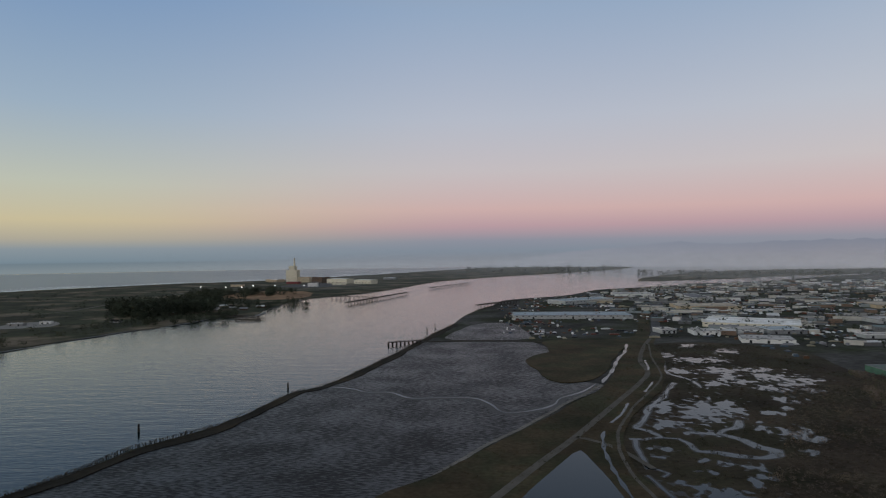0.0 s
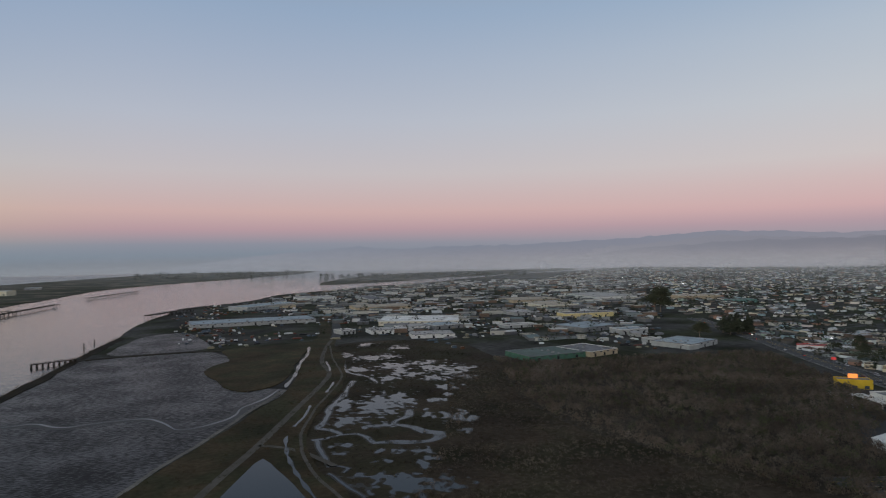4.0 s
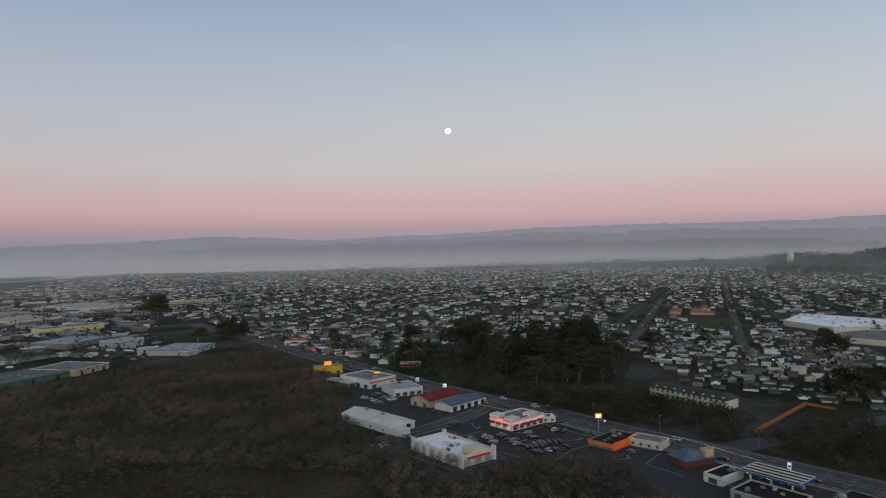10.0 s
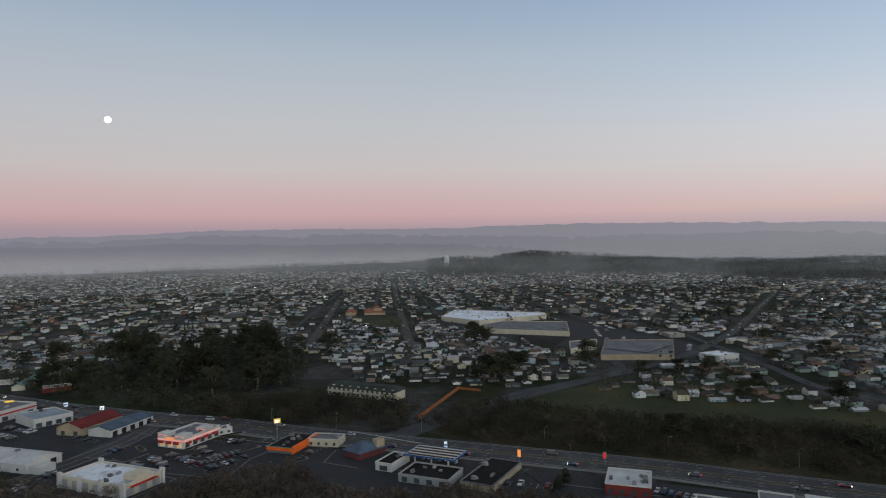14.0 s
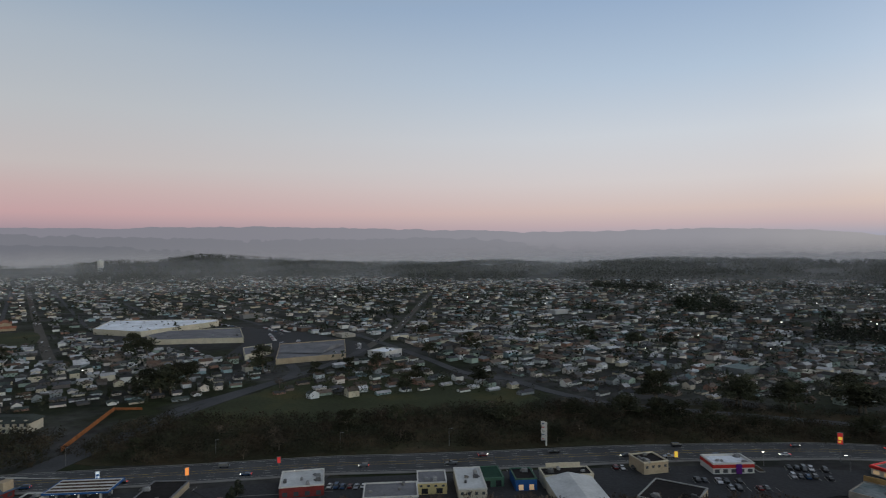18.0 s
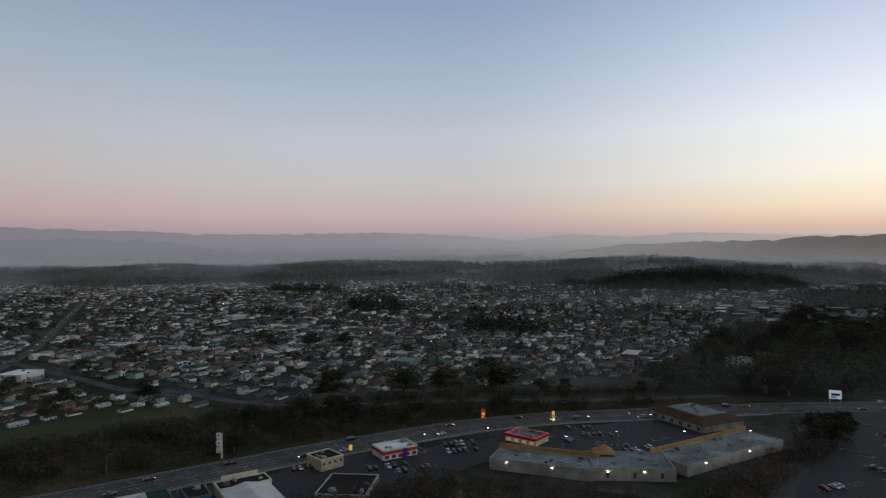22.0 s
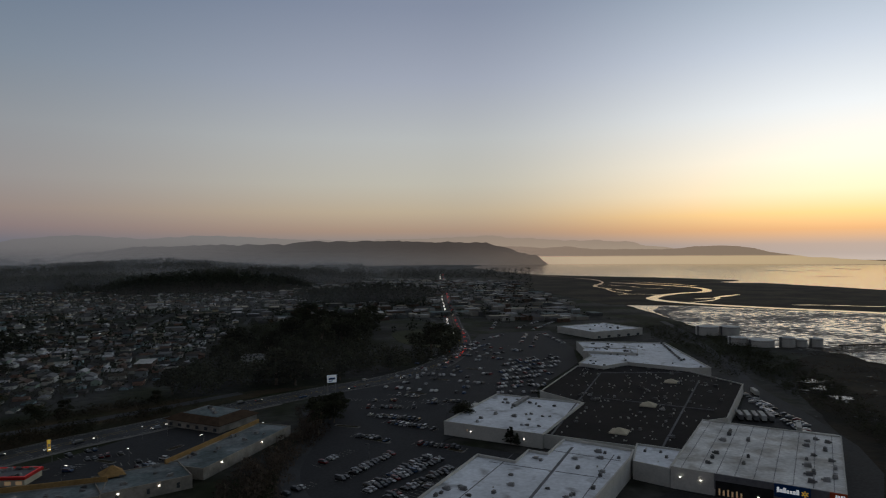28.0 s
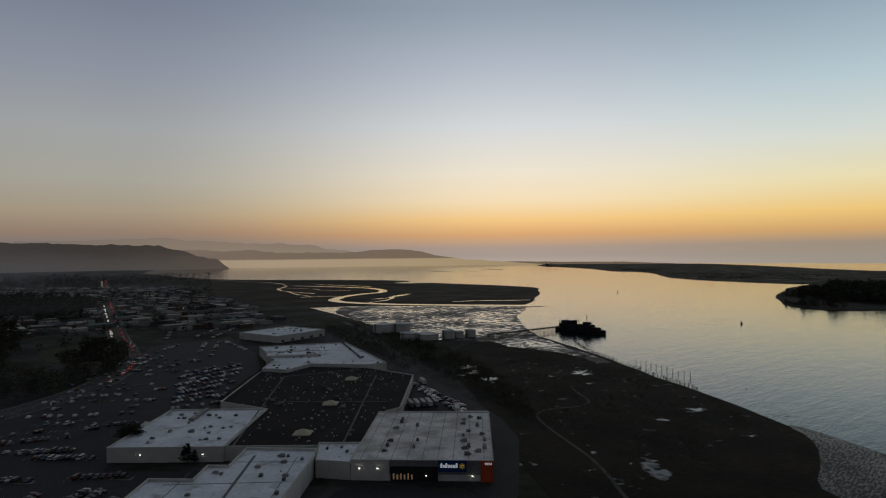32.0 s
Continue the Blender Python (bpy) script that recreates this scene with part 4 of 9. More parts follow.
sheet("parking_lot", [(-190, -150), (-210, -160), (-271, -206), (-297, -239), (-325, -293), (-354, -357), (-375, -395), (-350, -410), (-332, -350), (-258, -282), (-172, -223), (-200, -180)], 0.215,
      M["lotasphalt"], "asphalt service yard behind the store", "parking lot", round_off=False)
strip("road", [(-366, -385), (-404, -445), (-450, -525), (-507, -626), (-560, -740)], 8, 0.24, M["asphalt"], "service road behind the shopping centre", "road", step=10, depth=0.2)
sheet("parking_lot", [(350, 198), (409, 231), (470, 279), (490, 263), (446, 197), (405, 137), (386, 108), (360, 61), (319, -27), (281, -80), (236, -87), (257, -7), (300, 52), (269, 79), (285, 133), (321, 141)], 0.215,
      M["lotasphalt"], "asphalt forecourts along the highway", "parking lot", round_off=False)
sheet("parking_lot", [(281, -82), (258, -129), (228, -176), (199, -219), (154, -281), (113, -319), (57, -377), (23, -408), (-8, -411), (14, -341), (73, -305), (104, -283), (117, -249), (161, -201), (200, -154),
                      (229, -91)], 0.21, M["lotasphalt"], "asphalt parking lots below the highway", "parking lot", round_off=False)
sheet("parking_lot", [(732, -110), (957, -126), (951, -302), (742, -360), (619, -372), (539, -335), (544, -231), (626, -216), (725, -276)], 0.18, M["lotasphalt"], "wide parking lot of a shopping plaza", "parking lot", round_off=False)

# ---------------------------------------------------------------- hills with painted haze, and haze sheets


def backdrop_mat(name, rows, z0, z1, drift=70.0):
    """Glowing far hills with haze painted in; rows: azimuth, stops, foot colour, crest colour."""
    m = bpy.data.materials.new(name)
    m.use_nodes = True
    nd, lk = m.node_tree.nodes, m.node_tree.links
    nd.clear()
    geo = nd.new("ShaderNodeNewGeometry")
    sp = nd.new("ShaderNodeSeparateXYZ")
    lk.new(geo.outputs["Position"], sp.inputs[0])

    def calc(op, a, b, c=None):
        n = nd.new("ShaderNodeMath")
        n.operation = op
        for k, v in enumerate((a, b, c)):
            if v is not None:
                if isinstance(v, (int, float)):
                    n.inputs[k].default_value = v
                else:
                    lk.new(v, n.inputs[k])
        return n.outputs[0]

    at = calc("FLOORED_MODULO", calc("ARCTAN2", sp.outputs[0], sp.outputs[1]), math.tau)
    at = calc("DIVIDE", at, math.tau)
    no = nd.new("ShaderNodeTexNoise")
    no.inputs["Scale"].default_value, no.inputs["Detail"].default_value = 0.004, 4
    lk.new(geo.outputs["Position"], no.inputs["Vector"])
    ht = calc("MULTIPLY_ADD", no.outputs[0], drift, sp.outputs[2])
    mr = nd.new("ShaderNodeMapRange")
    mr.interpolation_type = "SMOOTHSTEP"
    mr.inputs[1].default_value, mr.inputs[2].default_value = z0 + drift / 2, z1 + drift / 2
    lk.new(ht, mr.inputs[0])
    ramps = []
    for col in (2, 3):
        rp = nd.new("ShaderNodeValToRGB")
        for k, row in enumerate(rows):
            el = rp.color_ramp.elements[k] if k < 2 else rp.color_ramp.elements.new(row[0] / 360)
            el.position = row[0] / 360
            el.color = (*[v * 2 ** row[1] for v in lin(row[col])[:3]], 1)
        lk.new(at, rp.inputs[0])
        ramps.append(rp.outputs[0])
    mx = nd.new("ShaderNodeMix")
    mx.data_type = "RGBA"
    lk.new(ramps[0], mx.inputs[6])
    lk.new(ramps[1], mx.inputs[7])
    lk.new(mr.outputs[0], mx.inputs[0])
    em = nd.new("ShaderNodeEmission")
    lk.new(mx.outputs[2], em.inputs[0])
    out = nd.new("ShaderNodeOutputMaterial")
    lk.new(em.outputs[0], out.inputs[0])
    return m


def ridge(table, radius, material, label, bumpy=0.06, foot=-20.0):
    """A hill line: (azimuth, height angle) in degrees, at a radius, with a soft uneven crest."""
    vs, fs = [], []
    a0, a1 = table[0][0], table[-1][0]
    n = int((a1 - a0) / 0.15)
    for i in range(n + 1):
        a = a0 + (a1 - a0) * i / n
        e = float(np.interp(a, [p for p, _ in table], [q for _, q in table]))
        e += bumpy * noise.fractal((a * 0.8, radius * 0.01, 0.0), 0.8, 2.0, 5)
        s, c = math.sin(radians(a)), math.cos(radians(a))
        top = 100 + radius * math.tan(radians(e))
        back = radius + 60
        vs += [(radius * s - 200 * s, radius * c - 200 * c, foot), (radius * s, radius * c, top), (back * s, back * c, foot)]
    for i in range(n):
        a, b = i * 3, i * 3 + 3
        fs += [(a, b, b + 1, a + 1), (a + 1, b + 1, b + 2, a + 2)]
    return tagged(mesh_ob("backdrop", vs, fs, material), label, "hills", kind="structure")


# haze and the afterglow's brightening are painted into these glowing colours
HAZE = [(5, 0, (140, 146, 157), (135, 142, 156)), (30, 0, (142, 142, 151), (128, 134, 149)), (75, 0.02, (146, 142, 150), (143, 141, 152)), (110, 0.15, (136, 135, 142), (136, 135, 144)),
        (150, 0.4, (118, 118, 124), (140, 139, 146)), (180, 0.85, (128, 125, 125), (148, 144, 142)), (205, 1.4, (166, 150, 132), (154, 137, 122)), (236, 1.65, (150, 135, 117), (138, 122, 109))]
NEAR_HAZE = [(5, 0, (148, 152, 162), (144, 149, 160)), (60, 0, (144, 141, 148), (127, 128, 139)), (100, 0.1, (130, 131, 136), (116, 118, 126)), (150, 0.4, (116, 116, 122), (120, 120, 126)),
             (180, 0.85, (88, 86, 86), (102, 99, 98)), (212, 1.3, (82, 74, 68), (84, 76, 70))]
FAR_HILLS_EAST = [(2, -1.3), (7, -0.45), (12, 0.22), (20.3, 0.88), (24.7, 0.62), (28.7, 0.86), (34.6, 0.9), (38, 1.05), (45.6, 1.35), (50.7, 1.76), (55.6, 1.66), (60.3, 1.38), (67, 1.68), (72.2, 1.77), (79, 2.18), (88, 2.3)]
FAR_HILLS_SOUTH = [(98.3, 2.24), (103.2, 2.35), (108.6, 2.47), (114.6, 2.4), (120.2, 2.33), (126, 2.11), (132, 1.95), (135.1, 1.75), (141.2, 1.75), (146.2, 1.77), (151, 1.85), (158.4, 1.5), (163.2, 0.95), (165.3, 1.28), (168.7, 1.44),
       (172.7, 1.17), (176.1, 1.36), (179.2, 1.41), (184.9, 1.1), (188.8, 0.98), (193.8, 1.05), (197.9, 1.18), (202.5, 1.34), (204, 1.12), (209, 0.82), (211.9, 0.83), (214.3, 0.66), (216.1, 0.34), (218, 0.02), (220, -1.0)]
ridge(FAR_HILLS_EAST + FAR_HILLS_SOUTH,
      4860, backdrop_mat("hills_painted_haze", HAZE, 40, 210), "long blue-grey hills with evening haze painted in", 0.10)
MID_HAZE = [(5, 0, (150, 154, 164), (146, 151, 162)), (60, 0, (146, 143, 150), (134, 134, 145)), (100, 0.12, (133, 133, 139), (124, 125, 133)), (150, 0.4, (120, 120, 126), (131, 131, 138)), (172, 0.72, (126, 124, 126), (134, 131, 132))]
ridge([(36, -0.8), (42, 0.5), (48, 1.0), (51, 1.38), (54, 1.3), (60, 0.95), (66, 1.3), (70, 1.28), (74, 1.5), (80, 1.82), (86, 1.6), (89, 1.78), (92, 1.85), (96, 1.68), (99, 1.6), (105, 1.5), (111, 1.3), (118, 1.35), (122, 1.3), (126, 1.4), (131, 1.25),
       (138, 0.6), (146, 0.3), (154, 0.2), (161, 0.2), (165, 0.1), (170, -1.2)], 4800, backdrop_mat("middle_hills_painted_haze", MID_HAZE, 50, 190), "middle range of wooded hills with haze painted in", 0.22)
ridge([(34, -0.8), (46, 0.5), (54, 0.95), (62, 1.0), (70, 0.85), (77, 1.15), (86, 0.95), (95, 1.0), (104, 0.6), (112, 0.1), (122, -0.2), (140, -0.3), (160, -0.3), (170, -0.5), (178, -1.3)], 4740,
      backdrop_mat("near_hills_painted_haze", NEAR_HAZE, 60, 170), "nearer hills half sunk in painted haze", 0.14)
# the headland's glowing colours carry painted haze too
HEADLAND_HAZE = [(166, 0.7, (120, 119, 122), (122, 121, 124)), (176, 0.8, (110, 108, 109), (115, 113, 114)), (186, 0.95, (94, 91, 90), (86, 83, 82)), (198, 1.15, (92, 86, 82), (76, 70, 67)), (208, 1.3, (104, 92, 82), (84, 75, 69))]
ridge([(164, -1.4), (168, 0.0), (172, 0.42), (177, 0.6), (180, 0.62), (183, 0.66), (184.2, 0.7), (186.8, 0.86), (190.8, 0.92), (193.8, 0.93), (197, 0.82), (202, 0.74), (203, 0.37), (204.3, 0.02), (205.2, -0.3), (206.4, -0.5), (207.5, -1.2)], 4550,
      backdrop_mat("dark_headland_haze", HEADLAND_HAZE, 15, 150), "dark wooded headland above the bay", 0.14)

# foot colour paints shining bay water before the hills, crest colour their haze
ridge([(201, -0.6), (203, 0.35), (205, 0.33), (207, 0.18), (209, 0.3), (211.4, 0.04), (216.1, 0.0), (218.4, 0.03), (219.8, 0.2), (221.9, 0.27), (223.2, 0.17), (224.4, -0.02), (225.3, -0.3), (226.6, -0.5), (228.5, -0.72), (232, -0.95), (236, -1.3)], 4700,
      backdrop_mat("low_hills_haze_and_water", [(200, 1.4, (186, 166, 144), (142, 124, 112)), (212, 1.4, (192, 170, 142), (136, 119, 104)), (226, 1.6, (180, 158, 124), (126, 110, 94)), (236, 1.6, (168, 148, 116), (112, 98, 84))], 48, 60, 8.0), "low hills beyond the bay, haze and bright water painted in", 0.05)
# sand bars glow in tones with the haze already mixed in
BAR = backdrop_mat("far_sand_bar_haze", [(205, 1.2, (110, 98, 86), (104, 93, 82)), (225, 1.4, (124, 108, 90), (116, 101, 84)), (243, 1.5, (124, 108, 90), (116, 101, 84))], -10, 20)
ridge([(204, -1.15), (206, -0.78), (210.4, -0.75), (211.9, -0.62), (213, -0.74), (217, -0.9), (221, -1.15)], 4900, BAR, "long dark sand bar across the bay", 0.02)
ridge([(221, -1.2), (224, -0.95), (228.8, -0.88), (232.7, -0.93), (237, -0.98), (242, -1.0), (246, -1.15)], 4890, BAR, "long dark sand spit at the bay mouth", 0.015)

# wooded rises beyond the town
CREST = [(60, -1.2), (77, -0.85), (88, -0.65), (98, -0.5), (103, -0.2), (107, -0.05), (112, -0.2), (117, -0.45), (121, -0.8), (128, -0.9), (132, -0.75), (138.6, -1.1), (146, -0.8), (152, -0.75), (159, -0.95), (164, -1.05),
         (170, -0.75), (175, -0.65), (180.6, -1.0), (186, -1.5), (198, -1.6), (206, -1.7)]


def rise(az, r):
    """Height of the wooded country at an azimuth in degrees and a radius."""
    el = float(np.interp(az, [p for p, _ in CREST], [q for _, q in CREST]))
    start = float(np.interp(az, (60, 98, 112, 128, 178, 206), (3900, 3700, 2900, 2250, 2150, 2300)))
    peak = min(start + 1500, 4450)
    top = max(100 + peak * math.tan(radians(el)) - 16, 2)
    t = min(max((r - start) / (peak - start), 0), 1)
    a = radians(az)
    return max(top * t * t * (3 - 2 * t) * (0.8 + 0.5 * noise.noise((r * math.sin(a) * 0.002, r * math.cos(a) * 0.002, 1.0))), 0) + 0.06


vs, fs = [], []
for i in range(0, 141):
    for j in range(0, 17):
        az, r = 60 + i, 2100 + j * 165
        vs.append((r * math.sin(radians(az)), r * math.cos(radians(az)), rise(az, r)))
for i in range(140):
    for j in range(16):
        a = i * 17 + j
        fs.append((a, a + 1, a + 18, a + 17))
tagged(mesh_ob("wooded_rise", vs, fs, M["land"]), "dark rising country under the far woods", "ground", kind="structure")

# wooded knolls in the southern town


def knoll_height(x, y, k):
    cx, cy, rx, ry, h = k
    d = ((x - cx) / rx) ** 2 + ((y - cy) / ry) ** 2
    return h * max(1 - d, 0) ** 0.8


KNOLLS = [(66, -1760, 260, 130, 30), (-262, -1260, 130, 90, 14), (1000, -1390, 120, 45, 3), (560, -1000, 60, 34, 2), (-60, -2050, 360, 150, 34), (420, -2000, 260, 120, 16), (240, -750, 46, 30, 1.5)]
for k in KNOLLS:
    vs, fs = [], []
    for i in range(25):
        for j in range(13):
            r, a = j / 12, i * math.tau / 24
            x, y = k[0] + k[2] * r * math.cos(a), k[1] + k[3] * r * math.sin(a)
            vs.append((x, y, knoll_height(x, y, k) * (0.9 + 0.2 * noise.noise((x * 0.01, y * 0.01, 4.0))) + 0.05))
    for i in range(24):
        for j in range(12):
            q = i * 13 + j
            fs.append((q, q + 1, q + 14, q + 13))
    tagged(mesh_ob("knoll", vs, fs, M["scrubfloor"]), "dark wooded knoll in the southern town", "ground", kind="structure")

# thin see-through sheet rings imitating evening haze over town and bay, in drifts


def haze_sheet_mat(name, thick, top, south):
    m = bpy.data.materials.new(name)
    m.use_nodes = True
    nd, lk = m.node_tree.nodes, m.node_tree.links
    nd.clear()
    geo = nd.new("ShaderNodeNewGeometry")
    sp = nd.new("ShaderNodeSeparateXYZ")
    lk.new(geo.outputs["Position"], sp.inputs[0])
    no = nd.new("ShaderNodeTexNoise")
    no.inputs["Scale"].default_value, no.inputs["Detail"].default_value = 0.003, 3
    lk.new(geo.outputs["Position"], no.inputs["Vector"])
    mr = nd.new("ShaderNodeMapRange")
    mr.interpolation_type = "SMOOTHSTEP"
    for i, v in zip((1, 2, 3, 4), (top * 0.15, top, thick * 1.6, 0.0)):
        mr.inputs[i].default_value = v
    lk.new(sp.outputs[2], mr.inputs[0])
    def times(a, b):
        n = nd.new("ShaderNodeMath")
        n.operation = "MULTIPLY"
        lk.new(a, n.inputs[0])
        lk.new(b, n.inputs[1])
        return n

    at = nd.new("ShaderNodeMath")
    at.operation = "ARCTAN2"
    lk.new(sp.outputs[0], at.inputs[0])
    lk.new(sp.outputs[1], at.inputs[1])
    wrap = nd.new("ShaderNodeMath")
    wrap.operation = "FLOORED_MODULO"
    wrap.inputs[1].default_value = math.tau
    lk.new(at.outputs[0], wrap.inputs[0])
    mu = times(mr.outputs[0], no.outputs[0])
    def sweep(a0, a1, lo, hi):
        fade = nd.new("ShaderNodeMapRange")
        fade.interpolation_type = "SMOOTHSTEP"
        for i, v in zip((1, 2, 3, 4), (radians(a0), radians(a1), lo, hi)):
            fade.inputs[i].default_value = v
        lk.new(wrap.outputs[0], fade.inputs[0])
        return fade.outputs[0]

    if south:      # imitated haze over the southern town alone
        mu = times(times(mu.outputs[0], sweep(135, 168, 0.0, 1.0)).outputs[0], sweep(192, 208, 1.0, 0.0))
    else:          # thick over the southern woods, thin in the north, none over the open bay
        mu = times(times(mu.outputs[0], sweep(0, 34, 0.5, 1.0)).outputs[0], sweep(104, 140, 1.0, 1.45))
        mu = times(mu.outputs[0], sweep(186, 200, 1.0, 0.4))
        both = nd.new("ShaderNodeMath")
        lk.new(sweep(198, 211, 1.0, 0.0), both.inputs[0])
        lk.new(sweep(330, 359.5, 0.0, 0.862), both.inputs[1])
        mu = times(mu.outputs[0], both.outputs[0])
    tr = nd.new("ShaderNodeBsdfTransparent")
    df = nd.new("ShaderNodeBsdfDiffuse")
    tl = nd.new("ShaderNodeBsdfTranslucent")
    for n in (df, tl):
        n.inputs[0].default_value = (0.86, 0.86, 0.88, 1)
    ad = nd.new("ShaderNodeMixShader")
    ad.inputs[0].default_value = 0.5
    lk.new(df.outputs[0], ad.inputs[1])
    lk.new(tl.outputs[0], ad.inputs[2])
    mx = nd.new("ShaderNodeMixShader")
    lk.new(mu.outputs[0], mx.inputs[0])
    lk.new(tr.outputs[0], mx.inputs[1])
    lk.new(ad.outputs[0], mx.inputs[2])
    out = nd.new("ShaderNodeOutputMaterial")
    lk.new(mx.outputs[0], out.inputs[0])
    return m


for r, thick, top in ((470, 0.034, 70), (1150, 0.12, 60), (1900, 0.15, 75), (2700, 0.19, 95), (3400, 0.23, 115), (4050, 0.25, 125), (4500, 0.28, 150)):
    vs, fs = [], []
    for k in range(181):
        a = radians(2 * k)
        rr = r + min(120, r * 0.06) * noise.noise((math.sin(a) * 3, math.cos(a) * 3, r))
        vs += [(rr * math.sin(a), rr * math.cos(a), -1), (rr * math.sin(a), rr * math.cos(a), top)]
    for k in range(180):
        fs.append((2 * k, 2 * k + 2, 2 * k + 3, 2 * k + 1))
    tagged(mesh_ob("mist", vs, fs, haze_sheet_mat("haze_sheet", thick, top, r < 1500)), "see-through sheet standing in for evening haze", "mist", kind="stuff")
moon_dir = Vector((math.sin(radians(71.73)) * math.cos(radians(10.96)), math.cos(radians(71.73)) * math.cos(radians(10.96)), math.sin(radians(10.96))))
bm = bmesh.new()
bmesh.ops.create_uvsphere(bm, u_segments=32, v_segments=16, radius=22)
bmesh.ops.translate(bm, verts=bm.verts, vec=Vector(EYE) + moon_dir * 4800)
me = bpy.data.meshes.new("moon")
bm.to_mesh(me)
me.materials.append(M["moon"])
tagged(new("moon", me), "bright full moon above the hills", "moon", kind="structure")

# ---------------------------------------------------------------- building helpers


def cube_mesh(name, material, bevel=0.0):
    bm = cube(-0.5, 0.5, -0.5, 0.5, 0, 1, bevel=bevel)
    me = bpy.data.meshes.new(name)
    bm.to_mesh(me)
    bm.free()
    me.materials.append(material)
    return me


M["panel"] = mat("pale_grey_panel", (0.30, 0.30, 0.29), var=0.12, s1=0.2, s2=1.5)
PANE = cube_mesh("window", M["glass"])
DOOR = cube_mesh("door", M["dark"])
PANEL = cube_mesh("wall_panel", M["panel"])
LIT = cube_mesh("lit_window", M["warmglow"])


M["unitgrey"] = mat("dark_unit_casing", (0.19, 0.19, 0.19), var=0.3, s1=0.3, s2=2, rough=0.5, rand=0.6)


def unit_mesh():
    """A rooftop air unit: curb, casing with chamfered edges, fan shroud and duct."""
    bm = cube(-1.3, 1.3, -0.9, 0.9, 0, 0.3)
    box(bm, -1.2, 1.2, -0.8, 0.8, 0.3, 1.45, bevel=0.08)
    rod(bm, (0.5, 0, 1.45), (0.5, 0, 1.65), 0.55, 0.5, 10)
    box(bm, -2.1, -1.2, -0.35, 0.35, 0.25, 0.9, bevel=0.05)
    me = bpy.data.meshes.new("rooftop_unit")
    bm.to_mesh(me)
    bm.free()
    me.materials.append(M["unitgrey"])
    return me


def vent_mesh():
    bm = cube(-0.5, 0.5, -0.5, 0.5, 0, 0.35)
    rod(bm, (0, 0, 0.35), (0, 0, 0.75), 0.3, 0.3, 8)
    rod(bm, (0, 0, 0.75), (0, 0, 0.95), 0.48, 0.15, 8)
    me = bpy.data.meshes.new("roof_vent")
    bm.to_mesh(me)
    bm.free()
    me.materials.append(M["white"])
    return me


UNIT, VENT = unit_mesh(), vent_mesh()


def facing(a, b, depth):
    """Middle and turn of a building whose front runs from a to b, left to right from outside."""
    ux, uy = b[0] - a[0], b[1] - a[1]
    w = math.hypot(ux, uy)
    return (a[0] + b[0]) / 2 - uy / w * depth / 2, (a[1] + b[1]) / 2 + ux / w * depth / 2, math.degrees(math.atan2(uy, ux)), w


def ring(bm, w, d, z0, z1, t, out=0.0):
    """Four slabs round a rectangle, butted at the corners."""
    a, b = w / 2 + out, d / 2 + out
    box(bm, -a, a, -b, -b + t, z0, z1)
    box(bm, -a, a, b - t, b, z0, z1)
    box(bm, -a, -a + t, -b + t, b - t, z0, z1)
    box(bm, a - t, a, -b + t, b - t, z0, z1)
    return bm


def openings(th, w, d, spec):
    """Windows and doors: (face, count, sill, head, width, kind)."""
    for face, n, z0, z1, ww, kind in spec:
        L = w if face in "fb" else d
        for k in range(n):
            u = -L / 2 + L * (k + 0.5) / n
            x, y, rz = {"f": (u, -d / 2 - 0.02, 0), "b": (u, d / 2 + 0.02, 0), "l": (-w / 2 - 0.02, u, 90), "r": (w / 2 + 0.02, u, 90)}[face]
            share({"w": "window", "d": "door", "g": "lit_window", "p": "wall_panel"}[kind], {"w": PANE, "d": DOOR, "g": LIT, "p": PANEL}[kind], th, x, y, z0, rz, (ww, 0.12, z1 - z0))


def flat_building(label, x, y, rz, w, d, h, wall, roof, parapet=0.7, trim=None, units=0, spec=(), name="shop_building", category="building", seed=1, group=""):
    """A low flat-roofed building with parapet, cornice, roof units, windows and doors."""
    th = empty(name, x, y, 0.1, rz, label, category, group)
    part("wall", ring(bmesh.new(), w, d, 0, h + parapet, 0.4), wall, th)
    part("roof", cube(-w / 2 + 0.4, w / 2 - 0.4, -d / 2 + 0.4, d / 2 - 0.4, h - 0.3, h), roof, th)
    if trim:
        part("cornice", ring(bmesh.new(), w, d, h + parapet - 0.45, h + parapet + 0.06, 0.55, 0.12), trim, th)
    rr = random.Random(seed)
    for k in range(round(units * 1.5)):
        s = rr.uniform(0.5, 1.0)
        share("rooftop_unit", UNIT, th, rr.uniform(-0.4, 0.4) * w, rr.uniform(-0.4, 0.4) * d, h, rr.choice((0, 90, 180)), (s, s, s))
    openings(th, w, d, spec)
    return th


def gable_building(label, x, y, rz, w, d, h, rise, wall, roof, over=0.4, spec=(), name="shed", category="building", group=""):
    """A gabled building with its ridge along its width; roof slabs overhang."""
    th = empty(name, x, y, 0.1, rz, label, category, group)
    bm = bmesh.new()
    a, b = w / 2, d / 2
    vs = [bm.verts.new(p) for p in ((-a, -b, 0), (a, -b, 0), (a, b, 0), (-a, b, 0), (-a, -b, h), (a, -b, h), (a, b, h), (-a, b, h), (-a, 0, h + rise), (a, 0, h + rise))]
    for f in ((0, 1, 5, 4), (2, 3, 7, 6), (1, 2, 6, 9, 5), (3, 0, 4, 8, 7)):
        bm.faces.new([vs[i] for i in f])
    part("wall", bm, wall, th)
    part("roof", gable_roof(w, d, h, rise, over), roof, th)
    openings(th, w, d, spec)
    return th


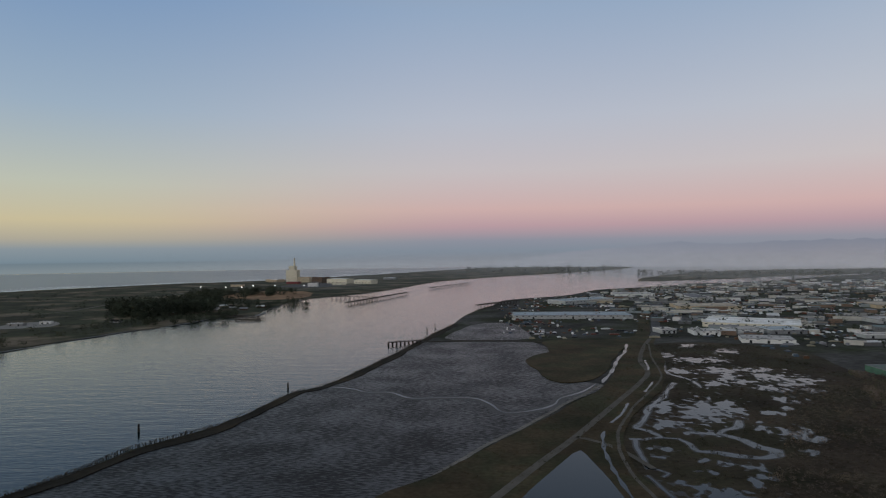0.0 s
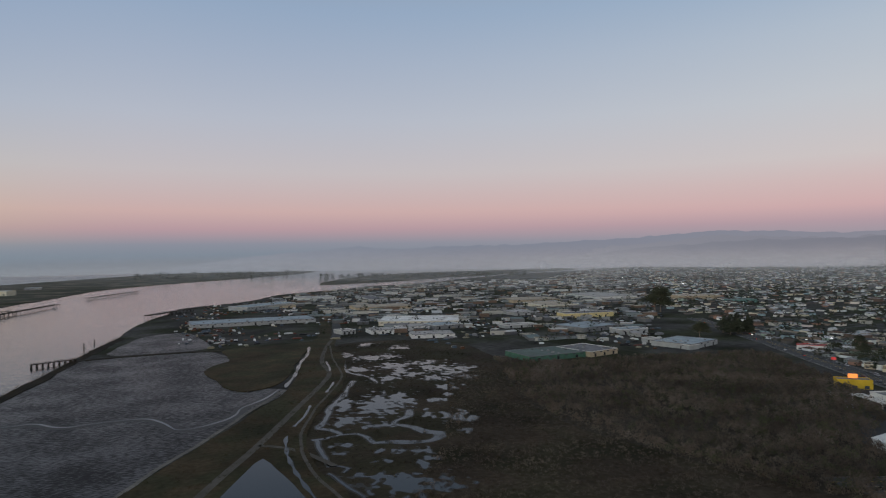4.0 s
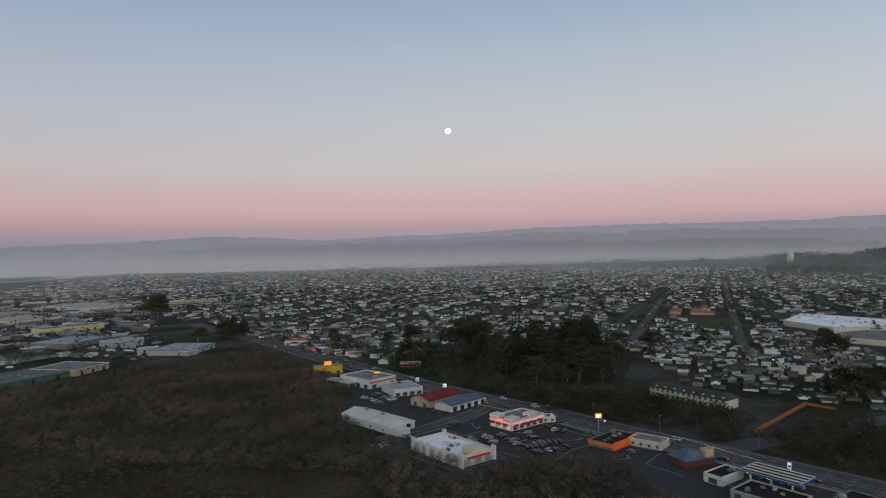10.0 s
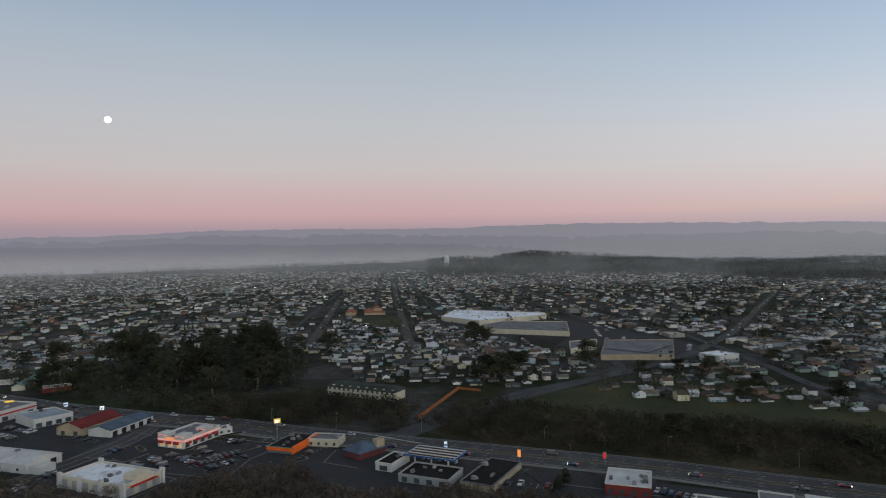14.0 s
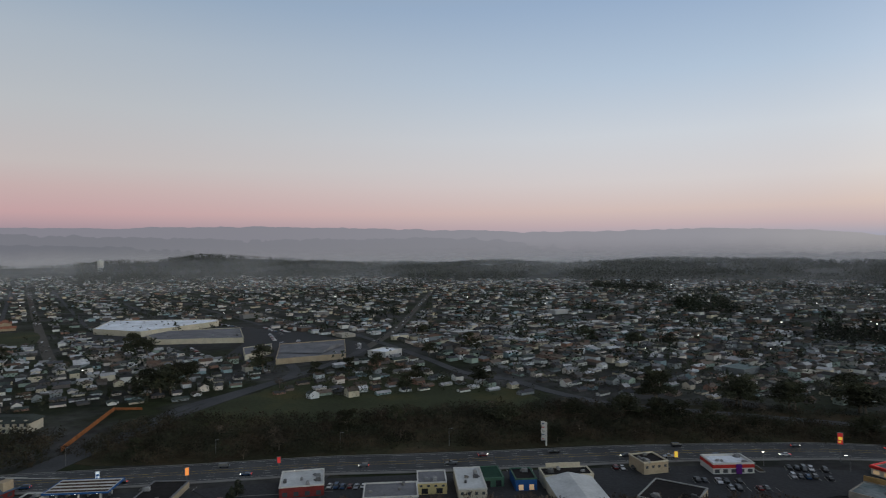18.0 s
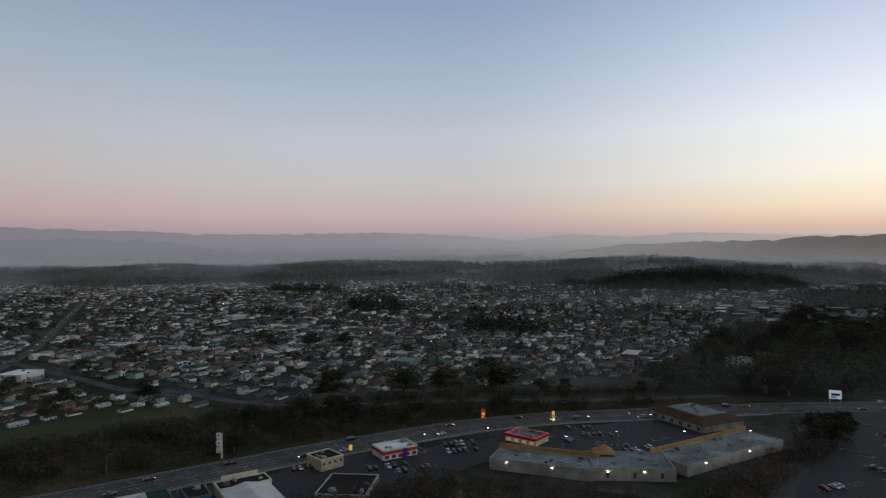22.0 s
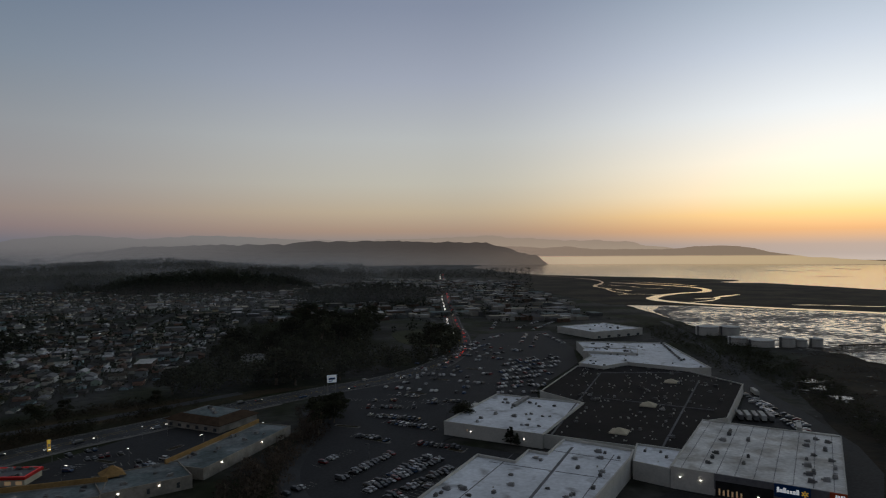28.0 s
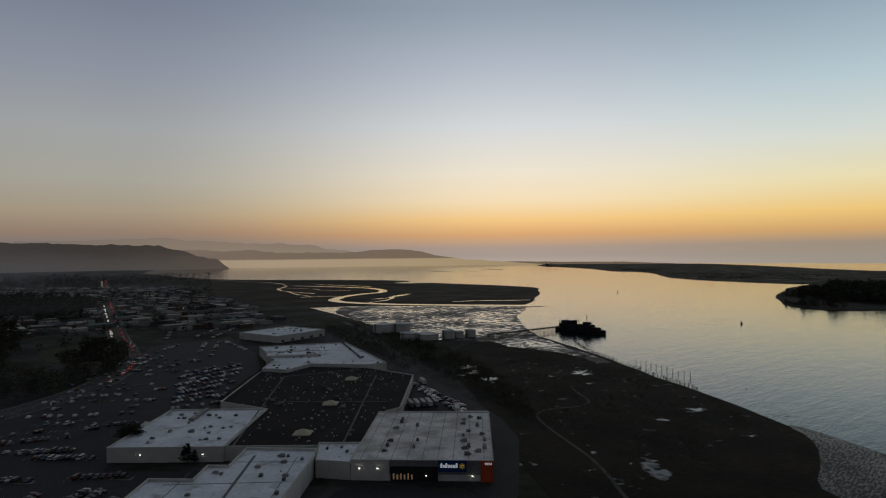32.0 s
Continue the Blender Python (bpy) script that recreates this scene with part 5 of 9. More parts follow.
def gable_roof(w, d, h, rise, over, t=0.22):
    bm = bmesh.new()
    a, b = w / 2 + over, d / 2 + over
    e = h - rise * over / (d / 2)
    r = h + rise
    prof = [(-b, e), (0, r), (b, e), (b, e + t), (0, r + t), (-b, e + t)]
    L = [bm.verts.new((-a, y, z)) for y, z in prof]
    R = [bm.verts.new((a, y, z)) for y, z in prof]
    for k in range(6):
        bm.faces.new((L[k], L[(k + 1) % 6], R[(k + 1) % 6], R[k]))
    for q in (L, R):
        bm.faces.new((q[0], q[1], q[4], q[5]))
        bm.faces.new((q[1], q[2], q[3], q[4]))
    bmesh.ops.recalc_face_normals(bm, faces=bm.faces)
    return bm


def hip_roof(w, d, h, rise, over, flat=0.0, t=0.25):
    """A hipped roof; flat: share of the width left level on top."""
    bm = bmesh.new()
    a, b = w / 2 + over, d / 2 + over
    i = max(a - b * (1 - flat), a * flat * 0.9, 0.4)
    j = max(b * flat, 0.15)
    lo = [bm.verts.new(p) for p in ((-a, -b, h - t), (a, -b, h - t), (a, b, h - t), (-a, b, h - t))]
    ml = [bm.verts.new(p) for p in ((-a, -b, h), (a, -b, h), (a, b, h), (-a, b, h))]
    hi = [bm.verts.new(p) for p in ((-i, -j, h + rise), (i, -j, h + rise), (i, j, h + rise), (-i, j, h + rise))]
    bm.faces.new(lo)
    bm.faces.new(hi)
    for k in range(4):
        bm.faces.new((lo[k], lo[(k + 1) % 4], ml[(k + 1) % 4], ml[k]))
        bm.faces.new((ml[k], ml[(k + 1) % 4], hi[(k + 1) % 4], hi[k]))
    bmesh.ops.recalc_face_normals(bm, faces=bm.faces)
    return bm


def poly_building(label, pts, h, wall, roof, parapet=0.8, cap=None, units=0, vents=0, seed=1, name="store_building", category="building"):
    """A flat-roofed building on any outline: wall with thickness, roof sheet, parapet cap, units."""
    n = len(pts)
    cx, cy = sum(p[0] for p in pts) / n, sum(p[1] for p in pts) / n
    th = empty(name, cx, cy, 0.1, 0, label, category)
    p = [(x - cx, y - cy) for x, y in pts]
    if sum(p[i][0] * p[(i + 1) % n][1] - p[(i + 1) % n][0] * p[i][1] for i in range(n)) < 0:
        p.reverse()

    def inset(k):
        out = []
        for i in range(n):
            a, b, c = Vector(p[i - 1]), Vector(p[i]), Vector(p[(i + 1) % n])
            u, v = (b - a).normalized(), (c - b).normalized()
            nu, nv = Vector((-u.y, u.x)), Vector((-v.y, v.x))
            m = nu + nv
            m = m / max(m.dot(nu), 0.3)
            out.append((b.x + m.x * k, b.y + m.y * k))
        return out

    def band(k0, k1, z0, z1):
        a, b = inset(k0), inset(k1)
        vs = [(x, y, z0) for x, y in a] + [(x, y, z1) for x, y in a] + [(x, y, z1) for x, y in b] + [(x, y, z0) for x, y in b]
        fs = []
        for i in range(n):
            j = (i + 1) % n
            for r in range(4):
                s = (r + 1) % 4
                fs.append((r * n + i, r * n + j, s * n + j, s * n + i))
        return vs, fs

    mesh_ob("wall", *band(0, 0.45, 0, h + parapet), wall, th)
    mesh_ob("parapet_cap", *band(-0.08, 0.6, h + parapet + 0.005, h + parapet + 0.22), cap or wall, th)
    q = inset(0.45)
    mesh_ob("roof", [(x, y, h) for x, y in q], [list(range(n))], roof, th)
    rr = random.Random(seed)
    xs, ys = [a for a, _ in q], [b for _, b in q]
    for kind, me, count in (("rooftop_unit", UNIT, units), ("roof_vent", VENT, vents)):
        count = round(count * 1.5) if me is UNIT else count
        made = 0
        while made < count:
            x, y = rr.uniform(min(xs), max(xs)), rr.uniform(min(ys), max(ys))
            if inside(x, y, inset(4)):
                s = rr.uniform(0.5, 0.95) if kind == "rooftop_unit" else rr.uniform(0.45, 0.95)
                share(kind, me, th, x, y, h, rr.choice((45, 135)) + rr.uniform(-4, 4), (s * 1.1, s * 1.1, s))
                made += 1
    return th


# ---------------------------------------------------------------- the shopping centre
x, y, a, w = facing((-172, -223), (-213, -176), 84)
big = flat_building("large store with stained white roof and dark blue sign panel", x, y, a, w, 84, 8.6, M["white"], M["stainroof"], 0.6, M["white"], 0, name="department_store")
part("facade_band", cube(-w / 2 + 17, w / 2 - 0.3, -42.7, -42.0, 3.2, 9.25), M["greyroof"], big, "grey front facade band")
part("entrance_recess", cube(-w / 2 + 17.5, w / 2 - 38 + 14, -42.75, -42.45, 0, 6.6), M["dark"], big, "dark glazed entrance")
for k in range(6):
    share("lit_window", LIT, big, -w / 2 + 19 + k * 1.6, -42.82, 1.0, 0, (0.6, 0.12, 2.6 - 0.5 * (k % 2)))
panel = part("sign_panel", cube(7.4, 19.6, -43.1, -42.7, 4.4, 9.4), M["navy"], big, "dark blue sign panel")
bm = bmesh.new()
for k in range(7):
    box(bm, 8.3 + k * 1.1, 9.1 + k * 1.1, -43.2, -43.1, 6.3, 7.5 + (0.7 if k in (0, 2, 6) else 0))
part("sign_lettering", bm, M["signwhite"], panel, "white lit lettering as plain bars")
bm = bmesh.new()
for k in range(6):
    r = bmesh.ops.create_cube(bm, size=1)
    t = k * math.tau / 6
    bmesh.ops.transform(bm, matrix=Matrix.Translation((17.7 + 0.8 * math.sin(t), -43.15, 7.0 + 0.8 * math.cos(t))) @ Matrix.Rotation(t, 4, "Y") @ Matrix.Diagonal((0.35, 0.1, 0.9, 1)), verts=r["verts"])
part("sign_mark", bm, M["signyellow"], panel, "yellow star-like mark of six strokes")
panel = part("pickup_panel", cube(w / 2 - 5.5, w / 2 + 0.05, -43.1, -42.6, 0, 9.3), M["redorange"], big, "red-orange corner panel")
bm = bmesh.new()
for k in range(4):
    box(bm, w / 2 - 3.6 + k * 0.8, w / 2 - 3.1 + k * 0.8, -43.2, -43.1, 7.6, 8.6)
part("pickup_lettering", bm, M["signwhite"], panel)
rr = random.Random(5)
for row_x, n in ((0.30 * w, 9), (0.42 * w, 6), (-0.28 * w, 6), (-0.1 * w, 3)):
    for k in range(n):
        s = rr.uniform(0.7, 1.15)
        share("rooftop_unit", UNIT, big, row_x + rr.uniform(-2, 2), -38 + 74 * (k + rr.random() * 0.8) / n, 8.6, rr.choice((0, 90, 180)), (s, s, s))
for px, pz in ((-w / 2 + 4, 5.5), (-w / 2 + 12, 5.5), (2.0, 2.6), (w / 2 - 9, 2.6)):
    part("wall_lamp", cube(px - 0.3, px + 0.3, -43.3, -42.8, pz, pz + 0.35), M["lamp"], big, "lit wall lamp")
for k in range(9):
    part("membrane_seam", cube(-w / 2 + 0.5 + (k + 0.5) * (w - 1) / 9 - 0.12, -w / 2 + 0.5 + (k + 0.5) * (w - 1) / 9 + 0.12, -41.4, 41.4, 8.6, 8.66), M["greyroof"], big)
part("loading_wing", cube(w / 2 - 16, w / 2 - 0.5, 42.05, 48, 0, 8.2), M["white"], big)

front_store = poly_building("long white-roofed store with stepped front parapets", [(-60, -222), (-102, -265), (-114, -251), (-126, -263), (-132, -256), (-150, -273), (-171, -247), (-163, -238), (-127, -206), (-90, -175)],
                            8.2, M["white"], M["whiteroof"], 0.9, M["white"], 22, 6, 3)
fx, fy = front_store.location.x, front_store.location.y
for x0, y0, x1, y1, wd in ((-78, -222, -118, -262, 0.3), (-96, -206, -148, -262, 1.2), (-110, -196, -160, -246, 0.3), (-136, -262, -158, -238, 0.3), (-104, -256, -140, -222, 0.3)):
    L = math.dist((x0, y0), (x1, y1))
    sm = part("membrane_seam", cube(-L / 2, L / 2, -wd / 2, wd / 2, 8.2, 8.3), M["greyroof"], front_store)
    sm.matrix_basis = pose((x0 + x1) / 2 - fx, (y0 + y1) / 2 - fy, 0, 0, 0, math.degrees(math.atan2(y1 - y0, x1 - x0)))
poly_building("white link between two stores", [(-163.5, -237.2), (-172.2, -223.6), (-194, -243), (-180, -258), (-171.6, -247.5)], 7.2, M["white"], M["whiteroof"], 0.6, M["white"], 2, 2, 4)
x, y, a, w = facing((-107, -328), (-146, -288), 74)
anchor = flat_building("anchor store with white roof and plain pale walls", x, y, a, w, 74, 6.6, M["white"], M["whiteroof"], 0.8, M["white"], 15, (("f", 2, 3.6, 4.6, 0.5, "g"),), "department_store", seed=8)
for k in (1, 4):
    part("wall_lamp", cube(-w / 2 + 6 + k * 10 - 0.25, -w / 2 + 6 + k * 10 + 0.25, -37.45, -37.05, 3.6, 3.9), M["lamp"], anchor, "lit wall lamp")
part("entrance_block", cube(-w / 2 - 6, -w / 2 - 0.05, 2, 16, 0, 5.5), M["white"], anchor)
part("roof_ramp", cube(-8, -5.5, 12, 36.5, 6.6, 8.2), M["grey"], anchor)
mall = poly_building("wide dark-roofed mall building full of small vents", [(-147, -289), (-200, -340), (-190, -378), (-259, -450), (-300, -440), (-327, -402), (-330, -350), (-256, -283), (-240, -282), (-196, -243), (-186, -249)],
              6.4, M["white"], M["darkroof"], 0.5, M["white"], 34, 170, 11, "mall_building")
mx, my = mall.location.x, mall.location.y
for k, (px, py) in enumerate(((-290, -374), (-234, -323), (-186, -281))):
    bm = bmesh.new()
    ring(bm, 9, 9, 6.4, 7.0, 0.4)
    vs = [bm.verts.new(p) for p in ((-4.1, -4.1, 7.0), (4.1, -4.1, 7.0), (4.1, 4.1, 7.0), (-4.1, 4.1, 7.0), (0, 0, 9.0))]
    for f in ((0, 1, 4), (1, 2, 4), (2, 3, 4), (3, 0, 4)):
        bm.faces.new([vs[i] for i in f])
    sky = part("skylight", bm, M["cream"], mall, "pyramid skylight of pale panels")
    sky.matrix_basis = pose(px - mx, py - my, 0, 0, 0, 45)
for name, pts in (("roof_seam", [(-150, -287), (-262, -420)]), ("roof_seam", [(-190, -252), (-312, -372)]), ("roof_seam", [(-215, -352), (-262, -300)]), ("roof_seam", [(-262, -420), (-320, -400)])):
    (x0, y0), (x1, y1) = pts
    L = math.dist(*pts)
    sm = part(name, cube(-L / 2, L / 2, -0.45, 0.45, 6.4, 6.75), M["greyroof"], mall)
    sm.matrix_basis = pose((x0 + x1) / 2 - mx, (y0 + y1) / 2 - my, 0, 0, 0, math.degrees(math.atan2(y1 - y0, x1 - x0)))
wing = poly_building("far wing of the mall with white stepped roofs", [(-322, -560), (-290, -480), (-262, -452), (-272, -432), (-300, -441), (-328, -403), (-345, -398), (-396, -520)], 8.0, M["white"], M["whiteroof"], 0.8, M["white"], 18, 10, 21)
for k in range(13):
    t = k / 12
    share("rooftop_unit", UNIT, wing, -396 + 49 * t - wing.location.x, -527 + 92 * t - wing.location.y, 8.0, 60, (1.2, 1.2, 1.1))
x, y, a, w = facing((-292, -497), (-330, -470), 24)
flat_building("raised white roof block on the mall", x, y, a, w, 24, 9.6, M["white"], M["whiteroof"], 0.6, M["white"], 6, seed=31)
x, y, a, w = facing((-380, -622), (-452, -634), 66)
flat_building("separate white-roofed store beyond the mall", x, y, a, w, 66, 7.0, M["white"], M["whiteroof"], 0.8, M["white"], 7, (("f", 5, 0.2, 2.8, 4, "w"),), seed=33)

# trailers and containers behind the store


def trailer(x, y, rz, label="white box trailer parked in the yard"):
    th = empty("box_trailer", x, y, 0.22, rz, label, "trailer", "trailers in the yard")
    part("body", cube(-6.3, 6.3, -1.25, 1.25, 1.1, 3.9, bevel=0.06), M["white"] if "white" in label else M["grey"], th)
    part("chassis", cube(-6.0, 6.0, -0.5, 0.5, 0.8, 1.08), M["dark"], th)
    for sx in (-4.6, -3.4, 4.4):
        part("axle", rod(bmesh.new(), (sx, -1.2, 0.5), (sx, 1.2, 0.5), 0.5, n=12), M["tyre"], th)
    return th


for k in range(5):
    trailer(-280 - k * 3.4, -300 + k * 2.2, 57, "white box trailer parked in the yard" if k % 2 else "grey box trailer parked in the yard")
trailer(-290, -268, 45, "lone white trailer beside the service road")
trailer(-335, -345, 60, "white trailer at the end of the yard")

# ---------------------------------------------------------------- strip along the highway
x, y, a, w = facing((302, 121), (282, 89), 20.6)
st = flat_building("cream retail store with corner piers and white roof", x, y, a, w, 20.6, 4.7, M["cream"], M["whiteroof"], 1.0, M["white"], 4, (("f", 6, 0.3, 4.2, 3.4, "p"), ("r", 3, 0.3, 3.6, 4, "p")), seed=3)
for px, py in ((-w / 2, -10.3), (w / 2, -10.3), (w / 2, 10.3), (-w / 2, 10.3), (-w / 6, -10.5), (w / 6, -10.5)):
    part("pier", cube(px - 1.2, px + 1.2, py - 0.6, py + 0.6, 0, 6.9, bevel=0.1), M["white"], st)
part("awning", cube(w / 2 - 0.4, w / 2 + 1.4, -7, 7, 3.9, 4.3), M["red"], st)
part("raised_entry", cube(w / 2 - 7, w / 2 + 0.3, -4, 4, 5.3, 7.8), M["cream"], st)
x, y, a, w = facing((344, 184), (324, 144), 19)
bn = gable_building("long white metal barn with a low gable roof", x, y, a, w, 19, 4.2, 2.6, M["white"], M["metalroof"], 0.4, (("r", 2, 0, 3.4, 3.2, "d"), ("f", 4, 1.2, 2.4, 1.4, "w")), "metal_barn")
for k in (-0.22, 0.12):
    part("roof_vent", cube(w * k - 1, w * k + 1, -1, 1, 6.7, 7.6, bevel=0.2), M["grey"], bn)
part("lean_to", cube(w / 2 + 0.05, w / 2 + 7, -9, 0, 0, 3.4), M["white"], bn)
# diner with neon bands
x, y, a, w = facing((357, 95), (348, 80), 27)
dn = flat_building("white diner with glowing pink neon and red panels", x, y, a, w, 27, 5.2, M["white"], M["greyroof"], 0.8, M["white"], 3, (("f", 3, 0.6, 3.2, 3.2, "g"), ("r", 5, 0.6, 3.2, 3, "w")), "diner", seed=2)
# glowing band is neon and also stands in for its spill on the wall
part("neon_band", ring(bmesh.new(), w, 27, 3.9, 4.6, 0.5, 0.16), M["neonpink"], dn, "pink neon band with its spill on the fascia")
for px, py in ((-w / 2 + 3, -10.3), (w / 2 - 3, -10.3), (w / 2 - 3, 5)):
    p = part("corner_tower", cube(px - 3, px + 3, py - 3, py + 3, 5.25, 7.0), M["white"], dn)
    bm = hip_roof(6.6, 6.6, 7.25, 0.5, 0.1)
    bmesh.ops.translate(bm, verts=bm.verts, vec=(px, py, 0))
    part("tower_roof", bm, M["white"], p, "low pale tower roof")
    part("red_square", cube(px - 1.2, px + 1.2, py - 3.2, py - 3.02, 5.6, 6.1), M["red"], p, "red square panel")
    part("tower_neon", cube(px - 3.15, px + 3.15, py - 3.15, py - 3.02, 6.2, 6.6), M["neonpink"], p)
for k in range(3):
    part("red_awning", cube(-w / 2 + 1 + k * 5, -w / 2 + 4.4 + k * 5, -14.5, -13.6, 2.4, 3.6), M["red"], dn)
for k in range(4):
    part("side_awning", cube(w / 2 + 0.1, w / 2 + 1.0, -12 + k * 6.4, -8.8 + k * 6.4, 2.4, 3.5), M["red"], dn, "red side awning")
part("lit_fascia", cube(-2.6, 2.6, -14.25, -13.7, 4.7, 5.5), M["signorange"], dn)
x, y, a, w = facing((380, 126), (411, 112), 15)
gable_building("workshop with a dull blue metal roof", x, y, a, w, 15, 4.0, 1.8, M["white"], M["blueroof"], 0.5, (("f", 5, 0.1, 3.0, 3.6, "d"),), "workshop")
x, y, a, w = facing((386, 143), (414, 131), 17)
gable_building("shop with a dark red metal roof", x, y, a, w, 17, 4.6, 3.0, M["tan"], M["redroof"], 0.5, (("l", 2, 0.3, 2.6, 2.6, "w"),), "workshop")
x, y, a, w = facing((443, 238), (429, 206), 27)
ds = flat_building("white dealership hall with a red stripe and grey roof", x, y, a, w, 27, 6.2, M["white"], M["greyroof"], 0.8, M["white"], 3, (("f", 4, 0.3, 3.2, 4, "w"), ("r", 3, 0.3, 3.0, 4, "w")), "dealership", seed=6)
part("red_stripe", cube(w / 2 + 0.02, w / 2 + 0.16, -13.3, 13.3, 4.2, 5.1), M["red"], ds)
canopy = part("entry_canopy", cube(-w / 2 - 7, w / 2 - 14, -21.5, -13.6, 3.6, 4.3), M["white"], ds)
for px in (-w / 2 - 6, w / 2 - 15):
    part("canopy_post", cube(px - 0.25, px + 0.25, -21.1, -20.6, 0, 3.58), M["white"], canopy)
x, y, a, w = facing((428, 196), (410, 178), 22)
flat_building("pale shop hall with a grey-blue roof", x, y, a, w, 22, 5.0, M["white"], M["palebluroof"], 0.4, M["white"], 2, (("r", 4, 0.3, 2.8, 3.4, "w"),), seed=7)
x, y, a, w = facing((467, 273), (483, 257), 10)
ys = flat_building("yellow roadside shop with a lit orange sign", x, y, a, w, 10, 6.4, M["yellow"], M["greyroof"], 0.5, None, 1, (("f", 3, 0.3, 2.6, 3, "w"),), seed=9)
part("roof_sign", cube(-3, 3, -0.4, 0.4, 7.0, 10.2, bevel=0.1), M["signorange"], ys)
x, y, a, w = facing((334, 37), (327, 24), 26)
orr = flat_building("low tyre shop with bright orange fascia and dark roof", x, y, a, w, 25, 3.0, M["grey"], M["darkroof"], 0.4, None, 4, (("r", 5, 0.1, 2.6, 3.4, "d"),), seed=10)
part("orange_fascia", cube(w / 2 + 0.12, w / 2 + 0.6, -12.9, 12.9, 0.4, 4.2), M["orange"], orr, "bright orange fascia")
part("front_fascia", cube(-w / 2, w / 2, -13.0, -12.55, 1.6, 3.5), M["orange"], orr)
part("blue_edge", cube(-w / 2 - 0.4, w / 2 + 0.4, -13.2, -13.02, 3.3, 3.7), M["teal"], orr)
x, y, a, w = facing((341, 17), (335, 1), 11)
flat_building("small cream office with a flat roof", x, y, a, w, 11, 3.6, M["cream"], M["greyroof"], 0.4, M["white"], 2, (("f", 4, 0.8, 2.2, 1.4, "w"),), seed=12)
x, y, a, w = facing((320, -2), (311, -9), 17)
th = empty("restaurant", x, y, 0.1, a, "small red restaurant with a blue-grey hipped roof", "building")
part("wall", ring(bmesh.new(), w, 17, 0, 3.2, 0.3), M["dullred"], th)
part("roof", hip_roof(w, 17, 3.45, 3.0, 0.8, 0.3), M["blueroof"], th)
part("tower", cube(2, 6, 3, 8, 3.5, 7.4, bevel=0.1), M["tan"], th)
openings(th, w, 17, (("f", 3, 0.8, 2.4, 2, "w"), ("r", 4, 0.8, 2.4, 2, "w")))
x, y, a, w = facing((296, -16), (291, -23), 17)
flat_building("white box kiosk with a dark flat roof", x, y, a, w, 17, 3.6, M["white"], M["darkroof"], 0.4, M["white"], 1, (("f", 1, 0.4, 2.6, 4, "w"),), seed=13)
# fuel station canopy
x, y, a, w = facing((299, -30), (285, -51), 15.5)
gs = empty("fuel_station_canopy", x, y, 0.22, a, "fuel station canopy with blue fascia and striped roof", "canopy")
croof = part("canopy_roof", cube(-w / 2, w / 2, -7.75, 7.75, 4.9, 5.5), M["white"], gs)
part("blue_fascia", ring(bmesh.new(), w, 15.5, 4.95, 5.65, 0.3, 0.32), M["blue"], gs, "blue fascia band")
for k in range(4):
    part("roof_stripe", cube(-w / 2 + 0.6, w / 2 - 0.6, -6.9 + k * 3.7, -5.1 + k * 3.7, 5.52, 5.6), M["brown"], croof)
for px in (-w / 2 + 4, 0, w / 2 - 4):
    for py in (-5, 5):
        part("post", cube(px - 0.3, px + 0.3, py - 0.3, py + 0.3, 0, 4.88), M["white"], gs)
        part("pump", cube(px - 0.45, px + 0.45, py - 2.2, py - 1.4, 0, 1.9, bevel=0.08), M["grey"], gs)
        part("canopy_lamp", cube(px - 0.5, px + 0.5, py - 2.8, py - 1.8, 4.82, 4.89), M["lamp"], croof)
x, y, a, w = facing((279, -25), (266, -45), 17)
flat_building("fuel station shop with a dark roof and white parapet", x, y, a, w, 17, 3.2, M["panel"], M["darkroof"], 0.5, M["panel"], 3, (("f", 4, 0.4, 2.6, 2.6, "w"),), seed=14)
x, y, a, w = facing((266, -50), (257, -62), 34)
flat_building("long low shop row with a black roof", x, y, a, w, 34, 2.9, M["tan"], M["darkroof"], 0.3, M["greyroof"], 3, (("l", 6, 0.3, 2.4, 2.4, "w"),), seed=15)
x, y, a, w = facing((247, -107), (238.5, -123), 20)
rd = flat_building("red-walled restaurant with a pale roof", x, y, a, w, 20, 4.2, M["dullred"], M["metalroof"], 0.5, M["white"], 4, (("f", 4, 0.6, 2.4, 2, "w"), ("r", 3, 0.6, 2.4, 2, "w")), "restaurant", seed=16)
x, y, a, w = facing((215, -127.5), (203, -145.5), 16)
flat_building("grey-roofed shop with plain walls", x, y, a, w, 16, 4.4, M["white"], M["greyroof"], 0.5, M["white"], 2, (("f", 3, 0.4, 2.6, 2.6, "w"),), seed=17)
x, y, a, w = facing((214, -153), (207, -163), 15)
flat_building("cream-yellow shop with a grey roof", x, y, a, w, 15, 4.6, M["yellowcream"], M["greyroof"], 0.5, M["white"], 2, (("f", 2, 0.4, 2.6, 2.6, "d"), ("f", 4, 3.2, 4.0, 1.2, "w")), seed=18)
x, y, a, w = facing((197.5, -161.5), (191, -171), 26)
flat_building("white-roofed store beside the highway", x, y, a, w, 26, 4.8, M["cream"], M["metalroof"], 0.3, M["white"], 3, (("f", 4, 2.6, 3.8, 1.2, "w"),), seed=19)
x, y, a, w = facing((203, -179), (198, -187), 15)
flat_building("dark green flat-roofed shed beside a store", x, y, a, w, 15, 3.8, M["green"], M["darkgreen"], 0.2, M["green"], 0, (("f", 2, 0.2, 2.8, 2.4, "d"),), seed=28)
x, y, a, w = facing((191, -187), (186, -194.5), 14)
